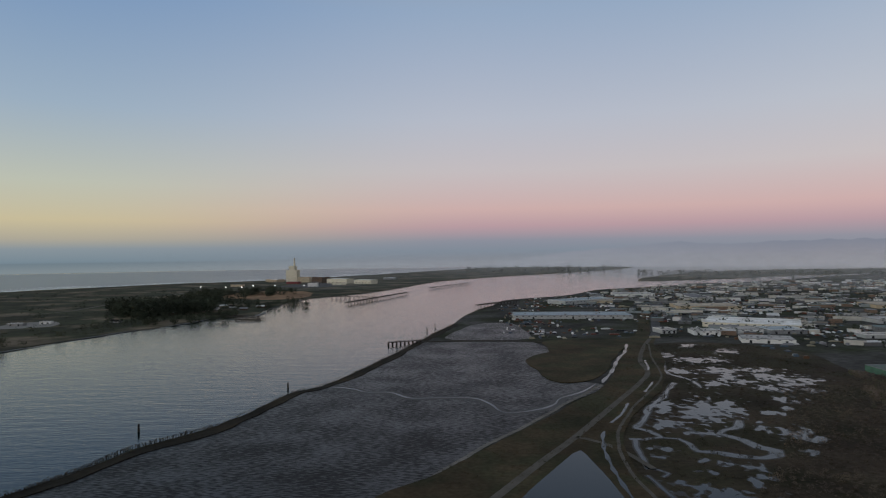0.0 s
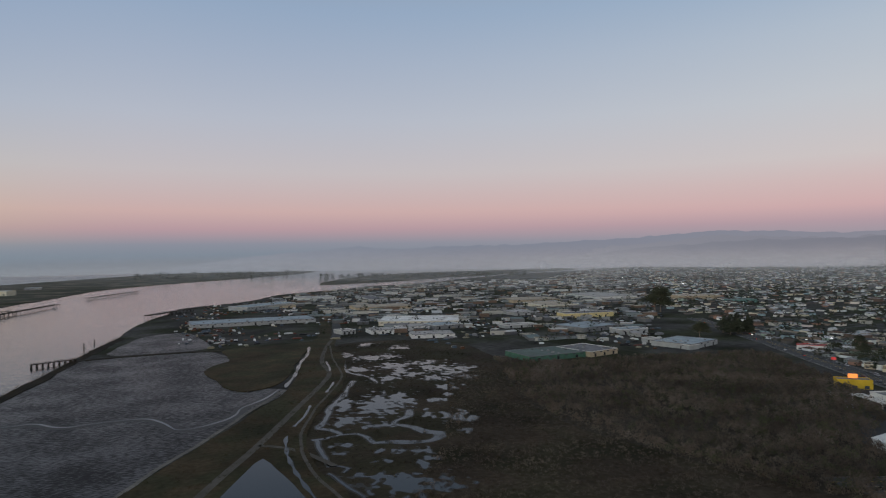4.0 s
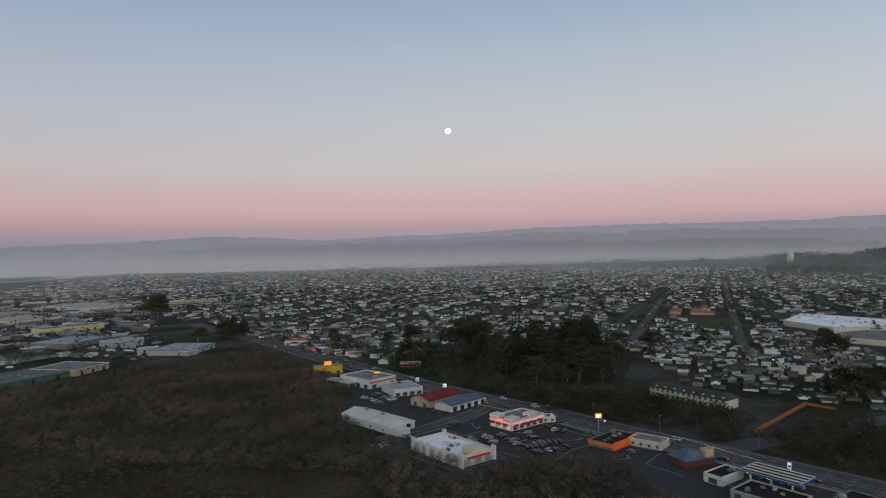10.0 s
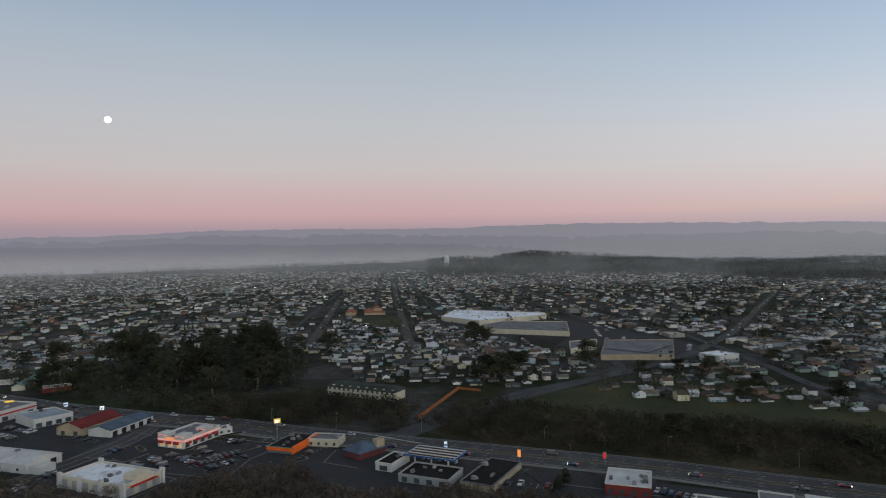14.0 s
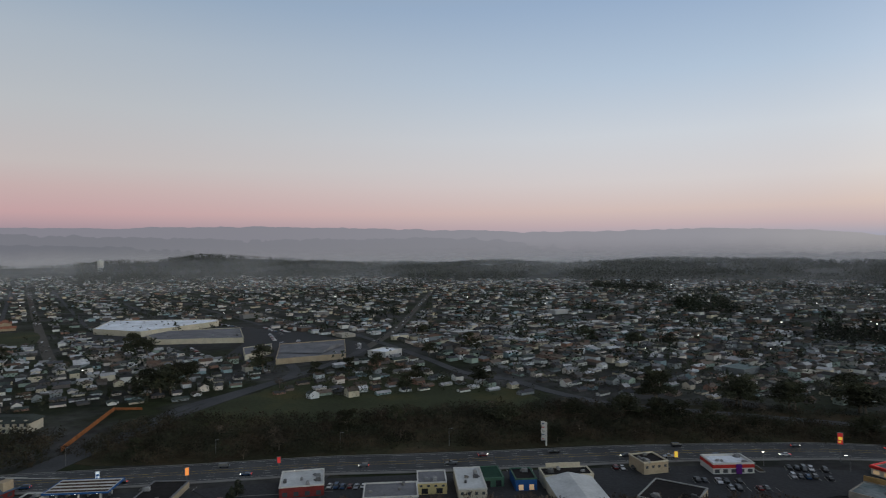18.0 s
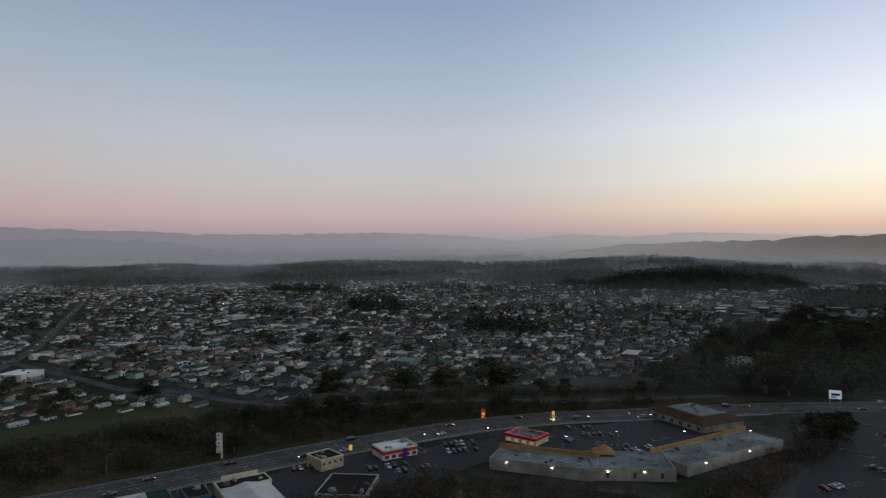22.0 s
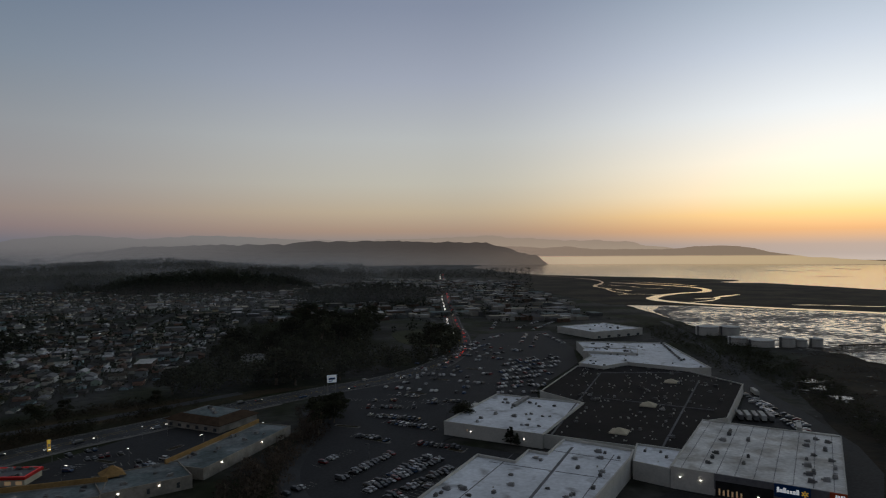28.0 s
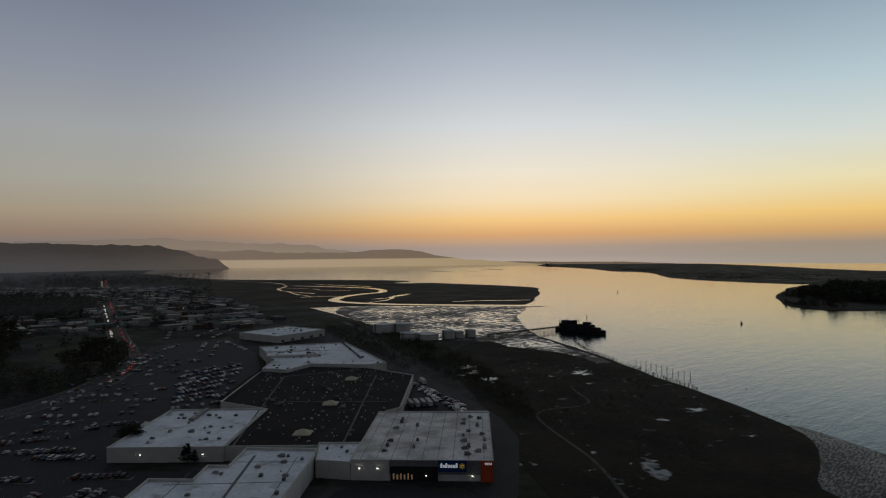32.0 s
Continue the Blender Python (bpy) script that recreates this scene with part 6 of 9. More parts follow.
flat_building("small shop with bright blue walls", x, y, a, w, 14, 4.6, M["blue"], M["darkroof"], 0.5, M["green"], 1, (("f", 2, 0.4, 2.6, 2, "g"),), seed=20)
x, y, a, w = facing((161, -182), (150, -198), 29)
gh = gable_building("large hall with a pale blue-white metal roof", x, y, a, 29, w, 4.6, 2.0, M["cream"], M["metalroof"], 0.3, (("l", 4, 0.4, 3, 3, "w"),), "metal_hall")
gh.matrix_basis = pose(x, y, 0.1, 0, 0, a + 90)
x, y, a, w = facing((184.8, -199), (174, -215), 10)
fb = flat_building("flat dark-roofed shop front joined to the hall", x, y, a, w + 2, 10, 5.2, M["cream"], M["darkroof"], 0.4, M["cream"], 2, (("b", 4, 0.4, 3, 3, "w"),), seed=29)
part("front_parapet", cube(-w / 2 + 2, w / 2 - 2, 4.7, 5.2, 5.7, 7.4), M["cream"], fb, "raised cream front parapet")
x, y, a, w = facing((150, -213), (130, -219), 24)
flat_building("long low shop row with a black roof and pale edge", x, y, a, w, 24, 3.4, M["tan"], M["darkroof"], 0.3, M["panel"], 3, (("r", 4, 0.3, 2.4, 2.4, "w"),), seed=30)
x, y, a, w = facing((168, -244), (163, -255), 13)
flat_building("cream two-storey shop with shaped gable tops", x, y, a, w, 13, 5.0, M["tan"], M["darkroof"], 0.6, M["cream"], 3, (("f", 4, 2.8, 3.9, 1.2, "w"), ("r", 4, 0.8, 2.4, 2, "w")), seed=22)
x, y, a, w = facing((149, -268), (138, -283), 13)
tb = flat_building("white restaurant with a red band and purple door", x, y, a, w, 13, 4.0, M["white"], M["whiteroof"], 0.9, M["white"], 3, (("f", 5, 0.6, 2.2, 2.2, "w"),), "restaurant", seed=23)
part("red_band", ring(bmesh.new(), w, 13, 2.7, 4.2, 0.3, 0.1), M["red"], tb, "red wall band")
part("purple_door", cube(1, 3.6, -7.0, -6.62, 0, 4.4), mat("purple_paint", (0.10, 0.02, 0.16)), tb, "purple door panel")
x, y, a, w = facing((105, -321), (87, -316), 13)
rf = flat_building("fast food restaurant with glowing red mansard", x, y, a, w, 13, 3.4, M["cream"], M["greyroof"], 0.8, M["signred"], 5, (("f", 4, 0.6, 2.2, 2.6, "g"),), "restaurant", seed=24)
part("red_mansard", ring(bmesh.new(), w, 13, 2.9, 4.0, 0.6, 0.5), M["red"], rf, "lit red mansard band")
# strip mall
x, y, a, w = facing((98, -276), (51, -277), 17)
s1 = flat_building("strip mall wing with blank grey-tan back wall and mottled roof", x, y, a, w, 17, 5.0, M["backwall"], M["tealroof"], 0.4, None, 5, (), "strip_mall", seed=25)
part("ochre_parapet", cube(-w / 2 - 0.2, w / 2 + 0.2, 8.52, 9.2, 4.0, 7.4), M["ochre"], s1, "ochre tiled front parapet")
x, y, a, w = facing((51, -279), (18, -290), 24)
s2 = flat_building("projecting strip mall wing with three windows", x, y, a, w, 24, 5.2, M["backwall"], M["tealroof"], 0.4, None, 4, (("f", 3, 1.4, 3.6, 1.2, "w"),), "strip_mall", seed=26)
bm = hip_roof(9, 9, 6.2, 3.4, 0.2)
bmesh.ops.translate(bm, verts=bm.verts, vec=(-10, 9, 0))
part("gable_tower", bm, M["ochre"], s2, "ochre tiled gable over the front")
x, y, a, w = facing((14, -298), (-28, -356), 20)
s3 = flat_building("long strip mall wing with ochre front parapet", x, y, a, w, 20, 4.8, M["backwall"], M["tealroof"], 0.4, None, 6, (), "strip_mall", seed=27)
part("ochre_parapet", cube(-w / 2 - 0.2, w / 2 + 0.2, 10.02, 10.7, 3.8, 7.2), M["ochre"], s3)
for bd, w0, d0 in ((s1, 46, 17), (s2, 34, 24), (s3, 70, 20)):
    for k in range(2):
        px = -w0 / 3 + k * w0 / 2.2
        part("wall_lamp", cube(px - 0.35, px + 0.35, -d0 / 2 - 0.5, -d0 / 2 - 0.02, 3.9, 4.3), M["lamp"], bd, "lit wall lamp")
x, y, a, w = facing((36, -399), (9, -368), 27)
th = empty("restaurant", (37 + 9 - 9 + 13) / 4 + 1, -396, 0.1, 47, "tan roadhouse restaurant with brown mansard and sunken pale roof", "building")
part("wall", ring(bmesh.new(), 30, 40, 0, 4.2, 0.4), M["backwall"], th)
bm = hip_roof(30, 40, 4.45, 2.6, 1.2, 0.7)
part("roof", bm, M["brown"], th, "brown shingled mansard roof")
part("flat_roof", cube(-9.5, 9.5, -13, 13, 7.07, 7.2), M["tealroof"], th)
for k in range(3):
    share("rooftop_unit", UNIT, th, -4 + k * 4, -6 + k * 6, 7.2, 0, (1, 1, 1))
openings(th, 30, 40, (("f", 5, 0.8, 2.6, 2.4, "g"), ("r", 6, 0.8, 2.6, 2.4, "w"), ("l", 6, 0.8, 2.6, 2.4, "g")))
# motel on the bluff
x, y, a, w = facing((464, 8), (431, -37), 14)
mo = empty("motel", x, y, 0.1, a, "two-storey cream motel with a dark mansard roof and balcony", "building")
part("wall", ring(bmesh.new(), w, 14, 0, 6.0, 0.35), M["cream"], mo)
part("roof", hip_roof(w, 14, 6.05, 2.6, 1.0, 0.45), M["roofgreen"], mo)
balc = part("balcony", cube(-w / 2, w / 2, -8.6, -7.03, 3.0, 3.25), M["cream"], mo)
part("railing", cube(-w / 2, w / 2, -8.6, -8.5, 3.26, 4.2), M["cream"], balc)
openings(mo, w, 14, (("f", 14, 0.4, 2.4, 1.6, "w"), ("f", 14, 3.6, 5.6, 1.6, "w")))
for k in range(8):
    part("dormer", cube(-w / 2 + 4 + k * 7, -w / 2 + 5.6 + k * 7, -6.6, -5.0, 6.2, 7.4), M["cream"], mo)
th = empty("barrier_fence", 417, -66, 0.25, math.degrees(math.atan2(-40, 79)), "orange mesh barrier fence along the ramp", "fence")
for k in range(12):
    part("panel", cube(-44 + k * 7.3, -44 + k * 7.3 + 7.0, -0.25, 0.25, 0.3, 2.6), M["mesh"], th)
    part("post", cube(-44.3 + k * 7.3, -44.0 + k * 7.3, -0.15, 0.15, 0, 2.8), M["brown"], th)
th = empty("barrier_fence", 452, -93, 0.25, math.degrees(math.atan2(-14, -11)), "short orange barrier fence at the top of the ramp", "fence")
for k in range(4):
    part("panel", cube(-9 + k * 4.6, -9 + k * 4.6 + 4.4, -0.25, 0.25, 0.2, 1.8), M["mesh"], th)

gable_building("low building with a long teal metal roof", 563, 246, 8, 62, 9, 3.2, 1.6, M["cream"], M["teal"], 0.6, (("f", 8, 0.8, 2.2, 2, "w"),), "motel_row")
flat_building("red and white roadside diner with a flat roof", 526, 212, -64, 18, 9, 3.4, M["red"], M["greyroof"], 0.5, M["white"], 1, (("f", 5, 0.6, 2.2, 2, "w"),), "restaurant", seed=71)
flat_building("tan office row with a brown roof", 575, 296, -62, 30, 12, 3.8, M["tan"], M["brown"], 0.4, M["cream"], 1, (("f", 6, 0.8, 2.2, 2, "w"),), seed=72)
flat_building("red and white striped roadside shop", 628, 392, -58, 26, 12, 5.0, M["white"], M["greyroof"], 0.5, M["red"], 1, (("f", 4, 0.6, 2.4, 3, "w"),), seed=73)
flat_building("small white kiosk by the diner", 376, 65, -65, 8, 7, 3.2, M["white"], M["whiteroof"], 0.4, M["white"], 1, (("f", 2, 0.9, 2.2, 1.6, "w"),), "kiosk", seed=74)
x, y, a, w = facing((-4, -590), (-30, -584), 16)
flat_building("pale two-storey house block among dark trees", x, y, a, w, 16, 7.0, M["white"], M["greyroof"], 0.4, M["white"], 1, (("f", 5, 1, 2.4, 2, "w"), ("f", 5, 4.4, 5.8, 2, "w")), "apartment_house", seed=75)
# plaza in the town
x, y, a, w = facing((775, -180), (775 + (-55), -292), 60)
poly_building("long plaza store with a bright white roof", [(850, -190), (925, -150), (1030, -190), (935, -312), (905, -305)], 6.4, M["cream"], M["whiteroof"], 0.6, M["white"], 10, 0, 41)
poly_building("plaza store with a grey roof and cream front", [(765, -186), (820, -190), (848, -222), (815, -302), (712, -268)], 5.2, M["cream"], M["greyroof"], 0.6, M["cream"], 8, 0, 42)
curved = poly_building("plaza store with a curved grey roof and tan front", [(549, -236), (534, -300), (625, -350), (640, -280)], 4.4, M["tan"], M["greyroof"], 0.7, M["tan"], 5, 0, 43)
bm = bmesh.new()
arc = [(-30 + 60 * k / 12, 5.1 + 3.4 * math.sin(math.pi * k / 12)) for k in range(13)]
ends = [[bm.verts.new((u, v, z)) for u, z in arc] for v in (-22, 22)]
for k in range(12):
    bm.faces.new((ends[0][k], ends[0][k + 1], ends[1][k + 1], ends[1][k]))
for e in ends:
    bm.faces.new(e)
bmesh.ops.recalc_face_normals(bm, faces=bm.faces)
vault = part("arched_roof", bm, M["greyroof"], curved, "low arched grey metal roof")
vault.matrix_basis = pose(0, 0, 0, 0, 0, -50)
poly_building("cream block beside the plaza", [(590, -223), (612, -258), (647, -274), (640, -240)], 4.6, M["cream"], M["greyroof"], 0.6, M["cream"], 1, 0, 44)
x, y, a, w = facing((508, -328), (516, -352), 22)
flat_building("bright white corner shop", x, y, a, w, 22, 6.0, M["white"], M["whiteroof"], 0.6, M["white"], 2, (("f", 5, 0.6, 2.6, 3, "w"),), seed=45)
# north industrial blocks
NORTH = [((107, 970), (286, 958), 62, 5.2, "panel", "palebluroof", "long warehouse with a grey-blue roof and pale front"), ((235, 1227), (346, 1300), 50, 7, "panel", "palebluroof", "grey waterfront warehouse with a flat roof"),
         ((326, 695), (376, 678), 36, 4.6, "white", "dullmetal", "white shed at the edge of the marsh"), ((346, 850), (448, 795), 82, 6, "cream", "stainroof", "very large white-roofed warehouse"),
         ((300, 761), (330, 757), 32, 5, "white", "dullmetal", "white metal shed with a flat roof"), ((267, 778), (286, 781), 24, 5, "panel", "dullmetal", "pale workshop with a flat roof"),
         ((346, 482), (410, 479), 44, 5.0, "green", "greenroof", "long green metal shed with a grey-green roof"), ((412, 474), (451, 479), 46, 5, "tan", "greyroof", "tan warehouse beside the scrub with a flat roof"),
         ((530, 456), (585, 469), 46, 5, "panel", "palebluroof", "grey yard building beside the scrub"), ((629, 780), (712, 764), 30, 7, "yellowcream", "greyroof", "long ochre-yellow block with a flat roof"),
         ((533, 627), (601, 635), 56, 5.5, "grey", "palebluroof", "pale industrial building with a flat roof"), ((556, 584), (594, 577), 26, 6, "panel", "palebluroof", "grey industrial building with a flat roof"),
         ((349, 772), (388, 771), 34, 5, "white", "dullmetal", "white shed with a pale metal roof"), ((392, 763), (436, 762), 40, 5, "grey", "palebluroof", "grey shed with a blue-grey roof"),
         ((407, 1106), (512, 1090), 70, 6, "tan", "tanroof", "long tan shed with a pale tan roof"), ((510, 1298), (549, 1293), 150, 6, "panel", "greyroof", "deep grey hall with a flat roof"),
         ((257, 1268), (335, 1255), 50, 5, "tan", "tanroof", "low tan waterfront shed"), ((387, 1435), (475, 1424), 70, 6, "white", "dullmetal", "white waterfront hall with a pale roof"),
         ((740, 1086), (843, 1063), 80, 6, "tan", "tanroof", "wide tan store with a pale roof"), ((708, 938), (778, 927), 90, 6, "cream", "tanroof", "cream warehouse with a pale tan roof"),
         ((926, 1048), (1025, 1026), 150, 7, "white", "dullmetal", "large white-roofed hall in the town"), ((1072, 944), (1153, 914), 50, 8, "tan", "tanroof", "long tan block in the town"),
         ((590, 861), (632, 858), 50, 5, "panel", "dullmetal", "pale shed in the industrial quarter"), ((477, 719), (526, 714), 24, 4, "panel", "dullmetal", "low white-roofed shed by the brown scrub"),
         ((1077, 828), (1130, 812), 26, 6, "teal", "teal", "teal-roofed hall in the town"), ((533, 528), (526, 456), 14, 4.5, "panel", "dullmetal", "long low shed with a pale roof")]
M["dullmetal"] = mat("dull_pale_metal_roof", (0.34, 0.335, 0.32), var=0.2, s1=0.08, s2=0.7, rough=0.6)
M["greenroof"] = mat("dull_grey_green_metal_roof", (0.085, 0.115, 0.105), var=0.2, s1=0.08, s2=0.7, rough=0.6)
M["tanroof"] = mat("pale_tan_roof", (0.36, 0.32, 0.26), var=0.2, s1=0.08, s2=0.7)
for k, (p, q, dep, h, wm, rm, lab) in enumerate(NORTH):
    x, y, a, w = facing(p, q, dep)
    flat_building(lab, x, y, a, w, dep, h, M[wm], M[rm], 0.5, M["white"] if k % 2 else M["greyroof"], 7 if k < 8 else 3, (("f", 3, 0.1, 3.2, 2.6, "d"), ("f", max(4, int(w / 9)) if k < 8 else 4, 3.6, min(h - 0.4, 4.8), 3.0, "w")), "warehouse", seed=50 + k, group="industrial buildings north of the marsh")
# pulp mill on the peninsula
ml = empty("mill", -570, 2410, 0.4, -12, "old mill with a tall pale boiler house and chimney", "factory")
part("boiler_house", cube(-22, 22, -14, 14, 0, 46, bevel=1.0), M["cream"], ml)
part("upper_house", cube(-12, 12, -10, 10, 46, 62, bevel=0.6), M["cream"], ml)
part("chimney", rod(bmesh.new(), (6, 0, 62), (6, 0, 92), 3.0, 2.4, 16), M["cream"], ml)
part("annex", cube(24, 70, -12, 12, 0, 20), M["tan"], ml)
for px, w0, h0, mt in ((120, 50, 22, "brown"), (200, 90, 16, "cream"), (300, 70, 14, "cream"), (-80, 60, 10, "tan")):
    flat_building("mill shed on the peninsula", -570 + px, 2405 - px * 0.62, -30, w0, 40, h0, M[mt], M["whiteroof"], 0.5, None, 0, (("f", 5, 2, 6, 5, "w"),), "mill_shed", "factory")
for k, (px, py, w0, d0, h0, wm, rm) in enumerate(((-551, 1171, 26, 14, 5, "white", "metalroof"), (-484, 1187, 18, 12, 4, "cream", "greyroof"), (-635, 945, 24, 10, 4, "grey", "metalroof"), (-605, 968, 16, 9, 4, "white", "greyroof"),
                                                 (-680, 2100, 40, 20, 7, "tan", "greyroof"), (-532, 2260, 46, 22, 8, "redroof", "greyroof"), (-301, 2344, 60, 24, 7, "white", "metalroof"), (-351, 2139, 44, 20, 8, "cream", "greyroof"),
                                                 (-464, 1090, 14, 9, 4, "brown", "darkroof"), (-217, 2586, 50, 22, 8, "grey", "whiteroof"), (-420, 2050, 30, 18, 12, "white", "greyroof"))):
    flat_building("low weathered shed on the peninsula", px, py, -20 + 9 * (k % 4), w0, d0, h0, M[wm], M[rm], 0.3, None, 1, (("f", 2, 0.2, 2.8, 2.6, "d"),), "mill_shed", "shed", 90 + k, "sheds on the peninsula")
# storage tanks
for k, (tx, ty, r, h) in enumerate(((-520, -606, 12.5, 14), (-541, -594, 11, 14), (-495, -532, 9.5, 11), (-511, -518, 13, 9), (-531, -504, 7.6, 13), (-544, -500, 6, 10), (-558, -494, 6.4, 11.5))):
    h *= 0.72
    th = empty("storage_tank", tx, ty, 0.1, 0, "pale cylindrical fuel storage tank", "tank", "tank farm")
    part("shell", rod(bmesh.new(), (0, 0, 0), (0, 0, h), r, r, 28), M["white"], th)
    part("cone_roof", rod(bmesh.new(), (0, 0, h + 0.01), (0, 0, h + 1.2), r + 0.15, 0.5, 28), M["metalroof"], th)
    part("stair", cube(r + 0.02, r + 0.9, -1, 1, 0, h + 0.6), M["grey"], th)
    part("wind_girder", rod(bmesh.new(), (0, 0, h - 1.2), (0, 0, h - 0.9), r + 0.18, r + 0.18, 28), M["grey"], th)

# ---------------------------------------------------------------- houses of the town
GRID = radians(-4.5)
CG, SG = math.cos(GRID), math.sin(GRID)


def grid_to_world(u, v):
    return u * CG - v * SG, u * SG + v * CG


WEST = [(-2600, -1000), (-1900, -860), (-1300, -660), (-1000, -570), (-790, -500), (-760, -430), (-745, 30), (-620, 30), (-520, 70), (-455, 150), (-400, 235), (-330, 300), (-300, 345), (-262, 372), (-205, 400),
        (-150, 440), (-100, 470), (-20, 500), (20, 660), (100, 770), (170, 730), (215, 625), (260, 560), (330, 575), (420, 640), (560, 730), (700, 820), (2000, 1500), (3600, 3300)]
KEEP_OUT = [[(525, -225), (780, -165), (905, -130), (1030, -175), (960, -330), (740, -370), (600, -385), (500, -350)], [(850, -110), (1010, -115), (1180, -95), (1170, 5), (1020, 5), (1000, -40), (860, -40)],
            [(-110, -640), (-170, -640), (-200, -900), (-20, -930), (0, -700)]]
ROADS_NEAR = [p for s in SIDE for p in smooth(s, 12)] + smooth(HWY, 12)


AVENUES = [((727, 31), (1429, -3)), ((700, -80), (862, -89), (1860, -164), (2900, -250)), ((579, -348), (700, -470), (900, -640), (1300, -980)), ((886, -403), (1500, -470), (2100, -540))]


def on_avenue(x, y):
    for av in AVENUES:
        for (a, b), (c, d) in zip(av, av[1:]):
            L = math.dist((a, b), (c, d))
            t = ((x - a) * (c - a) + (y - b) * (d - b)) / (L * L)
            if -0.02 < t < 1.02 and abs((x - a) * (d - b) - (y - b) * (c - a)) / L < 15:
                return True
    return False


def town_ok(x, y):
    r = math.hypot(x, y)
    az = math.degrees(math.atan2(x, y)) % 360
    if az > 216 or az < 30 or r < 300:
        return False
    reach = float(np.interp(az, (30, 98, 112, 128, 178, 190, 205), (4500, 4300, 3200, 2450, 2250, 2300, 2100)))
    if r > reach * (1 + 0.14 * noise.noise((x * 0.002, y * 0.002, 2.0))):
        return False
    if x < float(np.interp(y, [p[0] for p in WEST], [p[1] for p in WEST])):
        return False
    return not on_avenue(x, y) and not any(inside(x, y, k) for k in KEEP_OUT)


def house_variant(w, d, h, rise, kind, n):
    """A bungalow: siding walls with gables, shingled roof, porch or wing, chimney, windows, door."""
    th = new("house")
    th.empty_display_size = 0.5
    if kind == "hip":
        part("wall", ring(bmesh.new(), w, d, 0, h, 0.25), M["wall"], th)
        part("roof", hip_roof(w, d, h + 0.26, rise, 0.5), M["roof"], th)
    else:
        bm = bmesh.new()
        a, b = w / 2, d / 2
        vs = [bm.verts.new(p) for p in ((-a, -b, 0), (a, -b, 0), (a, b, 0), (-a, b, 0), (-a, -b, h), (a, -b, h), (a, b, h), (-a, b, h), (-a, 0, h + rise), (a, 0, h + rise))]
        for f in ((0, 1, 5, 4), (2, 3, 7, 6), (1, 2, 6, 9, 5), (3, 0, 4, 8, 7)):
            bm.faces.new([vs[i] for i in f])
        if kind == "wing":
            box(bm, a * 0.1, a * 0.8, -b - 3.2, -b - 0.01, 0, h * 0.9)
        part("wall", bm, M["wall"], th)
        bm = gable_roof(w, d, h, rise, 0.5)
        if kind == "wing":
            r2 = gable_roof(d * 0.42, w * 0.40, h * 0.9, rise * 0.6, 0.4)
            bmesh.ops.rotate(r2, verts=r2.verts, cent=(0, 0, 0), matrix=Matrix.Rotation(radians(90), 3, "Z"))
            bmesh.ops.translate(r2, verts=r2.verts, vec=(a * 0.45, -b - 0.6, 0))
            tmp = bpy.data.meshes.new("tmp")
            r2.to_mesh(tmp)
            r2.free()
            bm.from_mesh(tmp)
            bpy.data.meshes.remove(tmp)
        part("roof", bm, M["roof"], th)
    part("chimney", cube(w * 0.2, w * 0.2 + 0.8, d * 0.1, d * 0.1 + 0.8, h, h + rise + 0.9), M["brown"], th)
    openings(th, w, d, (("f", n, 0.9, 2.2, 1.5, "w"), ("r", 2, 0.9, 2.2, 1.3, "w")))
    share("door", DOOR, th, -w * 0.06, -d / 2 - 0.03, 0, 0, (1.0, 0.14, 2.1))
    return th


KINDS = [house_variant(11, 9, 3.0, 2.4, "gable", 3), house_variant(13, 9, 3.0, 2.2, "wing", 3), house_variant(10, 10, 3.0, 2.6, "hip", 3), house_variant(9, 12, 5.6, 2.8, "gable", 3), house_variant(15, 8, 2.9, 2.0, "gable", 4)]
HOUSE_LABELS = ["one-storey house with siding and a gabled shingle roof", "one-storey house with a front wing and shingle roof", "square bungalow with a hipped shingle roof",
                "two-storey house with a steep gable roof", "long low house with a shallow gable roof"]
spots = []
rt = random.Random(12)
for j in range(-46, 72):
    for i in range(0, 400):
        u, v0 = -1100 + i * 14.5, j * 52.0
        if (i % 9) == 8 or (j % 2 == 0 and rt.random() < 0.04):
            continue
        u += rt.uniform(-2.5, 2.5)
        v = v0 + (9 if j % 2 else -9) + rt.uniform(-6, 6)
        for v in (v - 8, v + 14) if rt.random() < 0.55 else (v,):
            x, y = grid_to_world(u, v)
            if math.hypot(x, y) > 850:
                x, y = x + rt.uniform(-15, 15), y + rt.uniform(-15, 15)
            if rt.random() < 0.86 and town_ok(x, y):
                spots.append((math.hypot(x, y), x, y))
spots = [q for q in spots if q[0] > 900]
cells = {}
for _ in range(34000):
    x, y = rt.uniform(0, 900), rt.uniform(-900, 640)
    r = math.hypot(x, y)
    if r > 900 or not town_ok(x, y):
        continue
    key = (int(x // 14), int(y // 14))
    if any(abs(x - q[0]) < 11.5 and abs(y - q[1]) < 9.5 for i in (-1, 0, 1) for j in (-1, 0, 1) for q in cells.get((key[0] + i, key[1] + j), ())):
        continue
    cells.setdefault(key, []).append((x, y))
    spots.append((r, x, y))
near_spots, far_spots = [], []
for r, x, y in sorted(spots):
    if r < 1500 and (y < -560 or r < 900) and any(abs(px - x) < 13 and abs(py - y) < 13 for px, py in ROADS_NEAR):
        continue
    (near_spots if len(near_spots) < 235 else far_spots).append((x, y))
first = set()
